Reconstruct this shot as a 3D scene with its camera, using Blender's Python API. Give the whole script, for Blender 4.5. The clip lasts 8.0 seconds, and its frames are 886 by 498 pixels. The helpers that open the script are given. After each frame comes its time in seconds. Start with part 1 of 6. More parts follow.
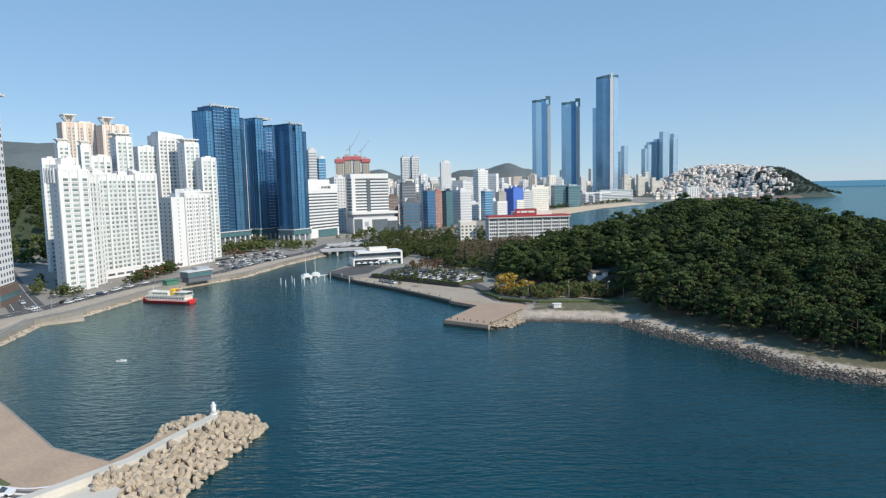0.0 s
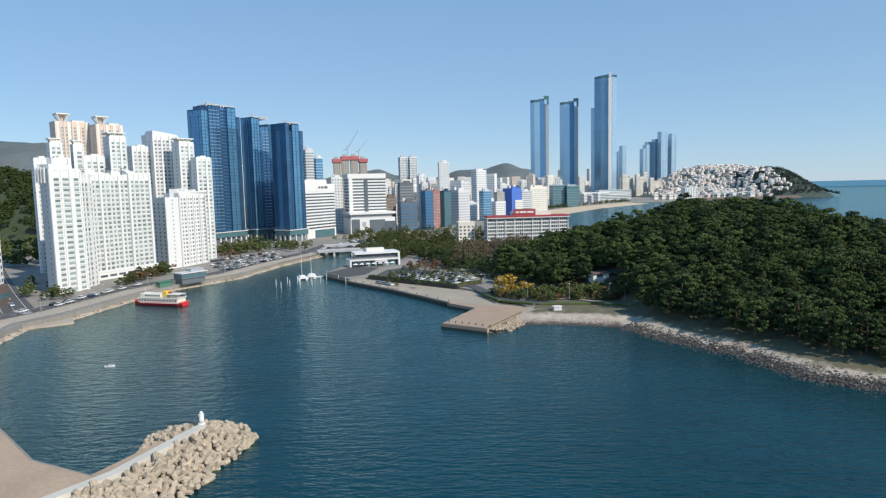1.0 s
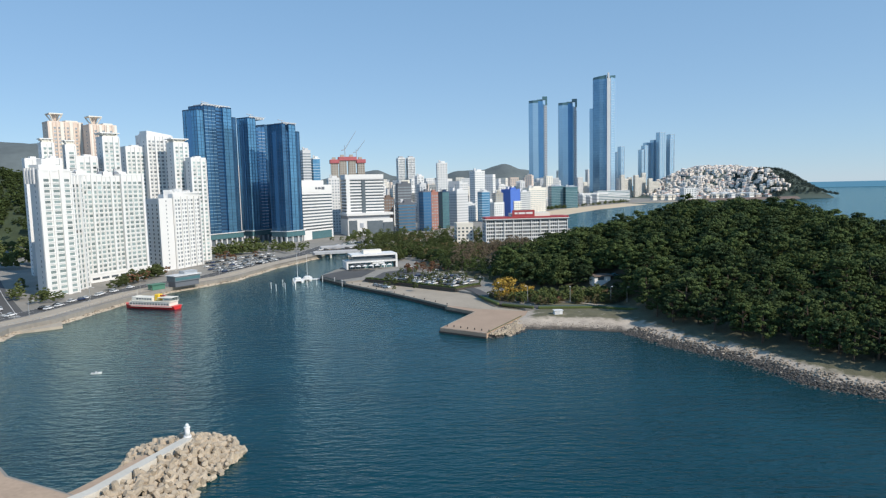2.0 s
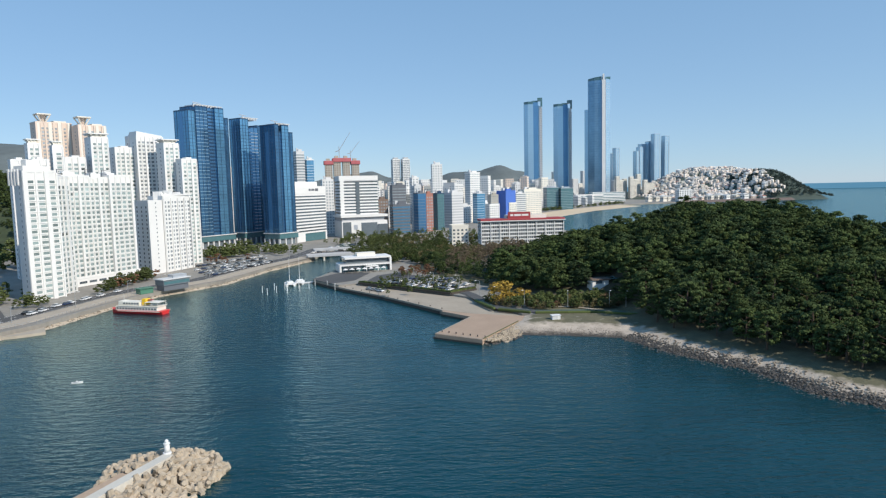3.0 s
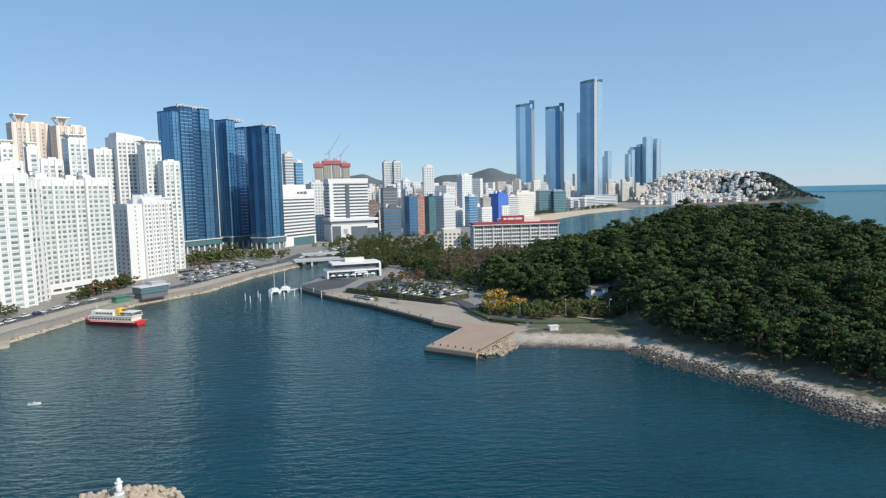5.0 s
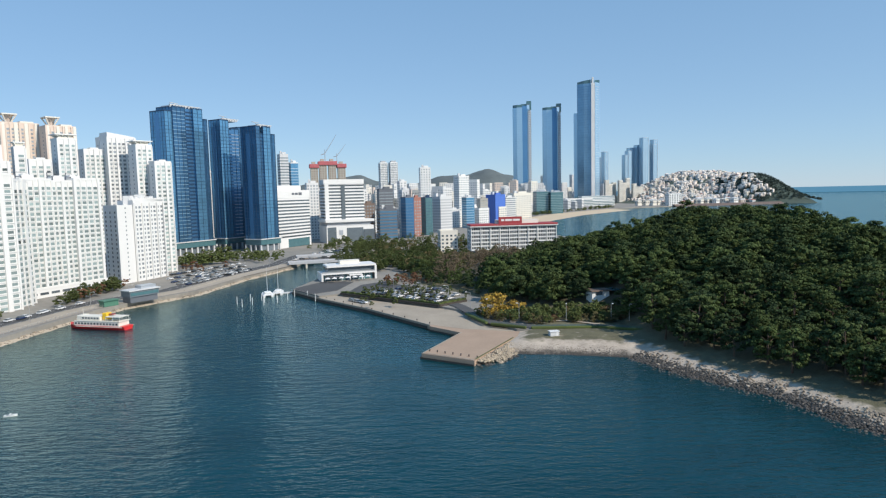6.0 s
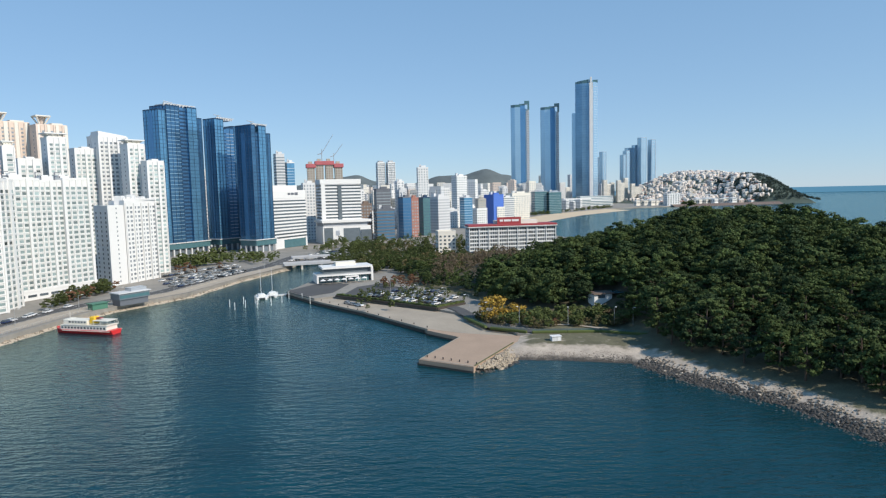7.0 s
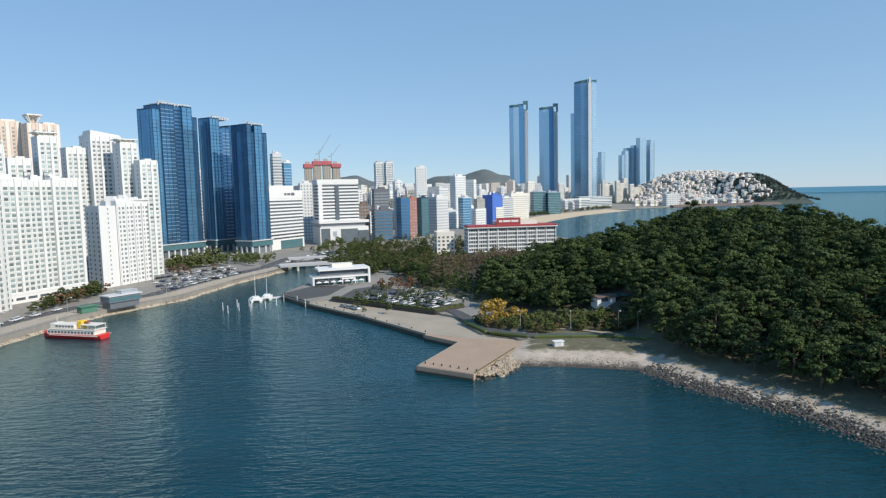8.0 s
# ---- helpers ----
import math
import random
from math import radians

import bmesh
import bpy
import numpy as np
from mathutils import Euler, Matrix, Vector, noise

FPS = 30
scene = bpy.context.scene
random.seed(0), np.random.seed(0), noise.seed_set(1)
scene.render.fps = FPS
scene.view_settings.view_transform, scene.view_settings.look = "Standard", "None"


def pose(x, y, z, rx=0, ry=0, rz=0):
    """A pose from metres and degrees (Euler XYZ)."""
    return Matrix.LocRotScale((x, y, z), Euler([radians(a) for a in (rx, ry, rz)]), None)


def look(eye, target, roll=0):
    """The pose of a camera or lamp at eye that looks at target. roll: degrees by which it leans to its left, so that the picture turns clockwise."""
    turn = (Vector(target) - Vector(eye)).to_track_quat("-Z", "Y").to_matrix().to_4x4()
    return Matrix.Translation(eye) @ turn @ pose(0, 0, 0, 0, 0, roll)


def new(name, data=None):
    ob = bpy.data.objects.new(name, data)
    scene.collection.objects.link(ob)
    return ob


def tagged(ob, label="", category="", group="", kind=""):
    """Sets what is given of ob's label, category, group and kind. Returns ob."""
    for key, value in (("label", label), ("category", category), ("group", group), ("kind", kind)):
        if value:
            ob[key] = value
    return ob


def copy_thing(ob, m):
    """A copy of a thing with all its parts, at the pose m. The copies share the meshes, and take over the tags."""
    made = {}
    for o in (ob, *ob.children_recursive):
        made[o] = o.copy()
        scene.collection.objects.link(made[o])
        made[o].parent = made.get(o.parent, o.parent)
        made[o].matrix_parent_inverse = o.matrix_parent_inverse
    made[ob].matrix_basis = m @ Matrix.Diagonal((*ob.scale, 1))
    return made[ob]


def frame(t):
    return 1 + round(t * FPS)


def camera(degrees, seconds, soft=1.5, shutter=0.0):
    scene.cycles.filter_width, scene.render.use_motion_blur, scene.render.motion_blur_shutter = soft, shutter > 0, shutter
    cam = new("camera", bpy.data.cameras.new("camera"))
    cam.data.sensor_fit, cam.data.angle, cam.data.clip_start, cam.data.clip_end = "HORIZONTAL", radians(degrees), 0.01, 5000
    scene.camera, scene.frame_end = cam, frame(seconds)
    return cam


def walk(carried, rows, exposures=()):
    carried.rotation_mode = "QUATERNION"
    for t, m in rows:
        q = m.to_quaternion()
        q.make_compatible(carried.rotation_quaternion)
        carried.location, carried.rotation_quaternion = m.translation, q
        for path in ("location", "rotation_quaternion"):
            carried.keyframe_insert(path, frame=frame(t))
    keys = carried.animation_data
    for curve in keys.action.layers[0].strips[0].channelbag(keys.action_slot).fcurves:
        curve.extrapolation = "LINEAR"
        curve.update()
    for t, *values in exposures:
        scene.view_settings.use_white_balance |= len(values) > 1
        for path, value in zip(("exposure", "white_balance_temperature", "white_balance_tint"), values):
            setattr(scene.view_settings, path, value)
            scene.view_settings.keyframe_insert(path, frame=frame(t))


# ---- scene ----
cam = camera(70.0, 8.0, soft=1.25)
PATH = [
    (0, (0.523, 2.259, 51.05), (0.451, 4.249, 50.855), -1.35),
    (0.5, (0.462, 4.911, 51.046), (0.393, 6.9, 50.852), -1.35),
    (1, (0.429, 7.653, 51.051), (0.363, 9.643, 50.856), -1.35),
    (1.5, (0.39, 10.545, 51.074), (0.325, 12.534, 50.88), -1.35),
    (3, (0.36, 19.786, 51.334), (0.315, 21.777, 51.145), -1.35),
    (3.5, (0.325, 22.971, 51.4), (0.287, 24.962, 51.214), -1.35),
    (4, (0.326, 26.24, 51.437), (0.295, 28.232, 51.254), -1.35),
    (4.5, (0.387, 29.664, 51.452), (0.362, 31.656, 51.27), -1.35),
    (6, (0.314, 40.357, 51.52), (0.305, 42.349, 51.342), -1.35),
    (6.5, (0.297, 43.962, 51.512), (0.292, 45.954, 51.334), -1.35),
    (7, (0.25, 47.585, 51.492), (0.248, 49.577, 51.314), -1.35),
    (7.5, (0.244, 51.147, 51.456), (0.245, 53.139, 51.28), -1.35),
    (8, (0.199, 54.714, 51.437), (0.202, 56.706, 51.26), -1.35),
]
walk(cam, [(t, look(eye, target, roll)) for t, eye, target, roll in PATH])


# ---- sky, sun and exposure ----
SUN_AZ, SUN_EL = radians(126.0), radians(38.0)   # azimuth from +y towards +x
world = bpy.data.worlds.new("world")
scene.world = world
world.use_nodes = True
wn = world.node_tree
sky = wn.nodes.new("ShaderNodeTexSky")
sky.sky_type = "NISHITA"
sky.sun_disc = False
sky.sun_elevation, sky.sun_rotation = SUN_EL, SUN_AZ
sky.altitude = 800.0
sky.air_density, sky.dust_density, sky.ozone_density = 1.0, 0.0, 4.0
haze = wn.nodes.new("ShaderNodeMix")
haze.data_type = "RGBA"
haze.inputs[0].default_value = 0.6
way = wn.nodes.new("ShaderNodeTexCoord")
split = wn.nodes.new("ShaderNodeSeparateXYZ")
rise = wn.nodes.new("ShaderNodeMapRange")
rise.inputs["From Min"].default_value, rise.inputs["From Max"].default_value = 0.07, 0.75
deepen = wn.nodes.new("ShaderNodeMix")
deepen.data_type = "RGBA"
deepen.inputs[6].default_value, deepen.inputs[7].default_value = (3.3, 5.35, 7.75, 1), (0.9, 3.2, 6.4, 1)
wn.links.new(way.outputs["Generated"], split.inputs[0])
wn.links.new(split.outputs["Z"], rise.inputs["Value"])
wn.links.new(rise.outputs[0], deepen.inputs[0])
wn.links.new(deepen.outputs[2], haze.inputs[7])
wn.links.new(sky.outputs[0], haze.inputs[6])
wn.links.new(haze.outputs[2], wn.nodes["Background"].inputs[0])
wn.nodes["Background"].inputs[1].default_value = 0.11
sun = new("sun", bpy.data.lights.new("sun", "SUN"))
sun.data.energy, sun.data.angle, sun.data.color = 4.4, radians(0.53), (1.0, 0.925, 0.81)
sun_way = Vector((math.sin(SUN_AZ) * math.cos(SUN_EL), math.cos(SUN_AZ) * math.cos(SUN_EL), math.sin(SUN_EL)))
sun.matrix_world = look(sun_way * 500, (0, 0, 0))
scene.view_settings.exposure = 0.0


# ---- materials ----
def material(name, colour, rough=0.8, metal=0.0, scale=0.3, vary=0.15, fine=4.0, bump=0.0, island=0.0, per_object=0.0, ior=1.5, spec=0.5):
    """A surface with stains at one scale and grain at another."""
    m = bpy.data.materials.new(name)
    m.use_nodes = True
    nt = m.node_tree
    b = nt.nodes["Principled BSDF"]
    b.inputs["Roughness"].default_value, b.inputs["Metallic"].default_value, b.inputs["IOR"].default_value = rough, metal, ior
    b.inputs["Specular IOR Level"].default_value = spec
    co = nt.nodes.new("ShaderNodeTexCoord")

    def value(socket_a, socket_b, op):
        n = nt.nodes.new("ShaderNodeMath")
        n.operation = op
        for i, s in enumerate((socket_a, socket_b)):
            if isinstance(s, (int, float)):
                n.inputs[i].default_value = s
            else:
                nt.links.new(s, n.inputs[i])
        return n.outputs[0]

    def tex(sc, detail):
        n = nt.nodes.new("ShaderNodeTexNoise")
        n.inputs["Scale"].default_value, n.inputs["Detail"].default_value = sc, detail
        nt.links.new(co.outputs["Object"], n.inputs["Vector"])
        return n.outputs["Fac"]

    big, small = tex(scale, 4), tex(fine, 3)
    v = value(value(value(big, 0.5, "SUBTRACT"), 2.2 * vary, "MULTIPLY"), value(value(small, 0.5, "SUBTRACT"), 1.4 * vary, "MULTIPLY"), "ADD")
    if island:
        g = nt.nodes.new("ShaderNodeNewGeometry")
        v = value(v, value(value(g.outputs["Random Per Island"], 0.5, "SUBTRACT"), island, "MULTIPLY"), "ADD")
    if per_object:
        g = nt.nodes.new("ShaderNodeObjectInfo")
        v = value(v, value(value(g.outputs["Random"], 0.5, "SUBTRACT"), per_object, "MULTIPLY"), "ADD")
    v = value(v, 1.0, "ADD")
    mul = nt.nodes.new("ShaderNodeVectorMath")
    mul.operation = "SCALE"
    mul.inputs[0].default_value = colour
    nt.links.new(v, mul.inputs["Scale"])
    nt.links.new(mul.outputs[0], b.inputs["Base Color"])
    if bump:
        bn = nt.nodes.new("ShaderNodeBump")
        bn.inputs["Strength"].default_value, bn.inputs["Distance"].default_value = 0.6, bump
        nt.links.new(small, bn.inputs["Height"])
        nt.links.new(bn.outputs[0], b.inputs["Normal"])
    return m


M = {}
M["white"] = material("white_paint", (0.74, 0.73, 0.71), 0.75, vary=0.05, scale=0.06, fine=1.2)
M["cream"] = material("cream_paint", (0.74, 0.70, 0.62), 0.75, vary=0.06, scale=0.06, fine=1.2)
M["peach"] = material("peach_paint", (0.70, 0.57, 0.48), 0.8, vary=0.06, scale=0.06)
M["grey"] = material("grey_cladding", (0.42, 0.43, 0.45), 0.6, vary=0.08, scale=0.06)
M["pale_grey"] = material("pale_grey_cladding", (0.60, 0.60, 0.60), 0.7, vary=0.06, scale=0.05)
M["dark_grey"] = material("dark_grey_cladding", (0.13, 0.14, 0.16), 0.5, vary=0.1)
M["brown"] = material("brown_stone", (0.17, 0.12, 0.095), 0.7, vary=0.12)
M["orange"] = material("terracotta_cladding", (0.36, 0.16, 0.12), 0.7, vary=0.08)
M["blue_paint"] = material("blue_sheeting", (0.07, 0.16, 0.52), 0.6, vary=0.1)
M["red_paint"] = material("dark_red_paint", (0.33, 0.045, 0.05), 0.6, vary=0.1)
M["concrete"] = material("raw_concrete", (0.40, 0.37, 0.32), 0.9, vary=0.14, bump=0.02)
M["glass_pale"] = material("pale_green_glass", (0.27, 0.34, 0.335), 0.2, vary=0.25, island=1.2, per_object=0.6, scale=0.3)
M["glass_dark"] = material("dark_window_glass", (0.10, 0.12, 0.135), 0.2, vary=0.3, island=0.9, per_object=0.6)
# Lighter than dark_window_glass: haze over far windows is put into the colour.
M["glass_mid"] = material("grey_window_glass", (0.25, 0.28, 0.30), 0.25, vary=0.25, island=0.7, per_object=0.4)
M["glass_blue"] = material("blue_curtain_glass", (0.074, 0.178, 0.305), 0.1, metal=0.55, vary=0.4, scale=0.12, fine=0.9)
M["glass_blue2"] = material("bright_blue_glass", (0.14, 0.33, 0.51), 0.14, metal=0.5, vary=0.3, scale=0.1, fine=0.8)
M["glass_sky"] = material("sky_tinted_glass", (0.42, 0.60, 0.74), 0.2, metal=0.55, vary=0.1, scale=0.02, fine=0.2)
M["glass_navy"] = material("navy_glass", (0.10, 0.24, 0.42), 0.2, metal=0.55, vary=0.15, scale=0.02, fine=0.2)
M["glass_green"] = material("green_curtain_glass", (0.08, 0.17, 0.19), 0.2, vary=0.2, ior=1.7)
M["mullion"] = material("blue_grey_mullion", (0.025, 0.06, 0.12), 0.4, metal=0.2, vary=0.1)
M["sky_band"] = material("sky_blue_spandrel", (0.36, 0.54, 0.68), 0.22, metal=0.55, vary=0.08, scale=0.05)
M["silver"] = material("silver_cladding", (0.55, 0.58, 0.62), 0.35, metal=0.5, vary=0.08)
M["ground"] = material("city_paving", (0.26, 0.24, 0.21), 0.95, vary=0.35, scale=0.035, fine=0.5)
M["asphalt"] = material("asphalt", (0.085, 0.083, 0.082), 0.9, vary=0.2, scale=0.08, fine=2.0)
M["paving"] = material("promenade_paving", (0.40, 0.34, 0.27), 0.9, vary=0.14, scale=0.1, fine=1.5)
M["wharf"] = material("grey_beige_wharf_concrete", (0.38, 0.32, 0.25), 0.92, vary=0.22, scale=0.1, fine=1.4)
# Red of the net lightened to carry the haze over the far site.
M["screen"] = material("hazed_red_safety_net", (0.46, 0.13, 0.14), 0.9, vary=0.15)
# Cape foliage greyed: distance haze is put into the base colour.
M["far_wood"] = material("haze_greyed_far_wood", (0.060, 0.082, 0.066), 1.0, vary=0.45, scale=0.02, fine=0.12)
M["pier"] = material("tan_pier_concrete", (0.40, 0.285, 0.205), 0.92, vary=0.16, scale=0.12, fine=1.6)
M["pinkish"] = material("reddish_concrete_apron", (0.43, 0.31, 0.22), 0.92, vary=0.3, scale=0.09, fine=1.2)
M["quay"] = material("wet_quay_wall", (0.06, 0.05, 0.042), 0.8, vary=0.3, scale=0.5)
M["seawall"] = material("stone_seawall", (0.46, 0.38, 0.29), 0.95, vary=0.35, scale=0.5, fine=1.4, bump=0.3)
M["tetrapod"] = material("weathered_tetrapod_concrete", (0.41, 0.335, 0.25), 0.95, vary=0.35, scale=0.6, fine=3, per_object=0.22, bump=0.03)
M["rock"] = material("shore_rock", (0.36, 0.30, 0.235), 0.95, vary=0.3, scale=0.5, island=0.6, per_object=0.6)
M["wet_rock"] = material("wet_shore_rock", (0.075, 0.065, 0.055), 0.6, vary=0.3, scale=0.5, island=0.7)
M["sand"] = material("pale_beach_sand", (0.58, 0.46, 0.32), 0.95, vary=0.1, scale=0.02)
M["grass"] = material("dry_grass", (0.12, 0.13, 0.05), 0.95, vary=0.35, scale=0.3)
M["pine"] = material("pine_needles", (0.060, 0.084, 0.028), 0.9, vary=0.5, scale=0.07, fine=0.5, island=0.75, per_object=0.4, spec=0.12)
M["pine_light"] = material("sunlit_olive_pine_needles", (0.070, 0.096, 0.034), 0.9, vary=0.5, scale=0.07, fine=0.5, island=0.7, spec=0.12)
M["pine_dark"] = material("bluish_dark_pine_needles", (0.040, 0.062, 0.026), 0.9, vary=0.5, scale=0.07, fine=0.5, island=0.75, spec=0.12)
M["leaf"] = material("broad_leaves", (0.085, 0.105, 0.035), 0.75, vary=0.3, scale=0.2, island=0.7, per_object=0.5, spec=0.15)
M["leaf_red"] = material("reddish_leaves", (0.16, 0.085, 0.05), 0.8, vary=0.3, island=0.7, per_object=0.3, spec=0.15)
M["leaf_yellow"] = material("yellow_autumn_leaves", (0.36, 0.235, 0.045), 0.75, vary=0.25, island=0.7, spec=0.15)
M["twigs"] = material("bare_brown_twigs", (0.16, 0.125, 0.085), 0.9, vary=0.2, island=0.6, spec=0.15)
M["twigs_green"] = material("olive_brown_twigs", (0.15, 0.125, 0.06), 0.9, vary=0.3, island=0.6, spec=0.15)
M["bark"] = material("bark", (0.10, 0.07, 0.05), 0.95, vary=0.3)
M["red_hull"] = material("red_hull_paint", (0.62, 0.03, 0.03), 0.4, vary=0.08)
M["yellow"] = material("yellow_paint", (0.80, 0.50, 0.03), 0.5, vary=0.05)
M["green_paint"] = material("green_paint", (0.07, 0.19, 0.13), 0.6, vary=0.1)
M["roof_red"] = material("red_roof_tiles", (0.38, 0.13, 0.09), 0.85, vary=0.15)
M["metal"] = material("galvanised_metal", (0.5, 0.5, 0.5), 0.4, metal=0.6, vary=0.08)
M["rubber"] = material("tyre_rubber", (0.03, 0.03, 0.03), 0.8)
# Air haze over the distant hills is mixed into this pale blue-grey.
M["far_hill"] = material("hazed_distant_hill", (0.115, 0.135, 0.135), 1.0, vary=0.3, scale=0.012, fine=0.06)
M["near_hill"] = material("wooded_slope", (0.045, 0.062, 0.03), 1.0, vary=0.5, scale=0.03, fine=0.14)
M["soil"] = material("forest_floor", (0.085, 0.07, 0.045), 1.0, vary=0.4, scale=0.08, fine=0.6)


def shore_material():
    """Pebbles and sand on the beach, dark wet stones at the waterline and earth higher up, by height."""
    m = material("pebble_shore", (0.38, 0.38, 0.38), 0.95, vary=0.4, scale=0.25, fine=2.2, bump=0.25)
    nt = m.node_tree
    b = nt.nodes["Principled BSDF"]
    src = b.inputs["Base Color"].links[0].from_socket
    co = nt.nodes.new("ShaderNodeTexCoord")
    sep = nt.nodes.new("ShaderNodeSeparateXYZ")
    nt.links.new(co.outputs["Object"], sep.inputs[0])
    ns = nt.nodes.new("ShaderNodeTexNoise")
    ns.inputs["Scale"].default_value = 0.35
    nt.links.new(co.outputs["Object"], ns.inputs["Vector"])
    add = nt.nodes.new("ShaderNodeMath")
    add.operation = "MULTIPLY_ADD"
    add.inputs[1].default_value = 1.6
    nt.links.new(ns.outputs["Fac"], add.inputs[0])
    nt.links.new(sep.outputs["Z"], add.inputs[2])
    ramp = nt.nodes.new("ShaderNodeValToRGB")
    e = ramp.color_ramp.elements
    e[0].position, e[0].color = 0.10, (0.07, 0.06, 0.05, 1)
    e[1].position, e[1].color = 1.0, (0.085, 0.07, 0.045, 1)
    for p, c in ((0.18, (0.44, 0.37, 0.30, 1)), (0.28, (0.48, 0.40, 0.32, 1)), (0.335, (0.13, 0.12, 0.07, 1))):
        n = e.new(p)
        n.color = c
    sc = nt.nodes.new("ShaderNodeMath")
    sc.operation = "DIVIDE"
    sc.inputs[1].default_value = 10.0
    nt.links.new(add.outputs[0], sc.inputs[0])
    nt.links.new(sc.outputs[0], ramp.inputs[0])
    mix = nt.nodes.new("ShaderNodeMix")
    mix.data_type, mix.blend_type = "RGBA", "MULTIPLY"
    mix.inputs[0].default_value = 1.0
    gain = nt.nodes.new("ShaderNodeVectorMath")
    gain.operation = "SCALE"
    gain.inputs["Scale"].default_value = 2.6
    nt.links.new(src, gain.inputs[0])
    nt.links.new(gain.outputs[0], mix.inputs[6])
    nt.links.new(ramp.outputs[0], mix.inputs[7])
    nt.links.new(mix.outputs[2], b.inputs["Base Color"])
    return m


M["shore"] = shore_material()


def water_material():
    m = bpy.data.materials.new("sea_water")
    m.use_nodes = True
    nt = m.node_tree
    nt.nodes.remove(nt.nodes["Principled BSDF"])
    deep = nt.nodes.new("ShaderNodeBsdfDiffuse")
    gloss = nt.nodes.new("ShaderNodeBsdfGlossy")
    gloss.inputs["Roughness"].default_value = 0.12
    gloss.inputs["Color"].default_value = (0.84, 1.0, 0.97, 1)
    fres = nt.nodes.new("ShaderNodeFresnel")
    fres.inputs["IOR"].default_value = 1.333
    part_ = nt.nodes.new("ShaderNodeMath")
    part_.operation = "MULTIPLY"
    part_.inputs[1].default_value = 1.2
    nt.links.new(fres.outputs[0], part_.inputs[0])
    most = nt.nodes.new("ShaderNodeMath")
    most.operation = "MINIMUM"
    most.inputs[1].default_value = 0.54
    nt.links.new(part_.outputs[0], most.inputs[0])
    both = nt.nodes.new("ShaderNodeMixShader")
    nt.links.new(most.outputs[0], both.inputs[0])
    nt.links.new(deep.outputs[0], both.inputs[1])
    nt.links.new(gloss.outputs[0], both.inputs[2])
    nt.links.new(both.outputs[0], nt.nodes["Material Output"].inputs["Surface"])
    co = nt.nodes.new("ShaderNodeTexCoord")

    def waves(scale, rot, detail, stretch):
        mp = nt.nodes.new("ShaderNodeMapping")
        mp.inputs["Rotation"].default_value = (0, 0, radians(rot))
        mp.inputs["Scale"].default_value = (scale, scale * stretch, scale)
        nt.links.new(co.outputs["Object"], mp.inputs["Vector"])
        n = nt.nodes.new("ShaderNodeTexNoise")
        n.inputs["Scale"].default_value, n.inputs["Detail"].default_value = 1.0, detail
        nt.links.new(mp.outputs[0], n.inputs["Vector"])
        return n.outputs["Fac"]

    a, c, patch = waves(0.16, -20, 3, 3.2), waves(0.5, 12, 4, 2.2), waves(0.018, 25, 3, 2.2)
    b1 = nt.nodes.new("ShaderNodeBump")
    b1.inputs["Strength"].default_value, b1.inputs["Distance"].default_value = 1.0, 0.45
    nt.links.new(a, b1.inputs["Height"])
    b2 = nt.nodes.new("ShaderNodeBump")
    b2.inputs["Strength"].default_value, b2.inputs["Distance"].default_value = 1.0, 0.26
    nt.links.new(c, b2.inputs["Height"])
    nt.links.new(b1.outputs[0], b2.inputs["Normal"])
    for node in (deep, gloss, fres):
        nt.links.new(b2.outputs[0], node.inputs["Normal"])
    ramp = nt.nodes.new("ShaderNodeValToRGB")
    e = ramp.color_ramp.elements
    e[0].position, e[0].color = 0.3, (0.0010, 0.028, 0.038, 1)
    e[1].position, e[1].color = 0.7, (0.0017, 0.043, 0.059, 1)
    nt.links.new(patch, ramp.inputs[0])
    nt.links.new(ramp.outputs[0], deep.inputs["Color"])
    return m


M["water"] = water_material()


# ---- mesh helpers ----
def thing(name, x, y, z, rot=0.0, label="", category="", group="", kind=""):
    ob = new(name)
    ob.matrix_basis = pose(x, y, z, 0, 0, rot)
    return tagged(ob, label, category, group, kind)


def link(name, mesh, parent=None, at=None, label=""):
    ob = new(name, mesh)
    ob.parent = parent
    if at is not None:
        ob.matrix_basis = at if isinstance(at, Matrix) else Matrix.Translation(at)
    if label:
        tagged(ob, label)
    return ob


def mesh_of(name, verts, faces, mat, smooth=False):
    me = bpy.data.meshes.new(name)
    me.from_pydata(verts, [], faces)
    me.materials.append(mat)
    if smooth:
        me.polygons.foreach_set("use_smooth", [True] * len(me.polygons))
    me.update()
    return me


def part(name, bm, mat, parent, label="", smooth=False):
    me = bpy.data.meshes.new(name)
    bmesh.ops.recalc_face_normals(bm, faces=bm.faces)
    for f in bm.faces:
        f.smooth = smooth
    bm.to_mesh(me)
    bm.free()
    me.materials.append(mat)
    return link(name, me, parent, None, label)


def boxes(*bs, bevel=0.0):
    """A bmesh of boxes (x0, x1, y0, y1, z0, z1)."""
    bm = bmesh.new()
    for x0, x1, y0, y1, z0, z1 in bs:
        r = bmesh.ops.create_cube(bm, size=1.0)
        bmesh.ops.scale(bm, vec=(x1 - x0, y1 - y0, z1 - z0), verts=r["verts"])
        bmesh.ops.translate(bm, vec=((x0 + x1) / 2, (y0 + y1) / 2, (z0 + z1) / 2), verts=r["verts"])
    if bevel:
        bmesh.ops.bevel(bm, geom=list(bm.edges), offset=bevel, segments=1, affect="EDGES")
    return bm


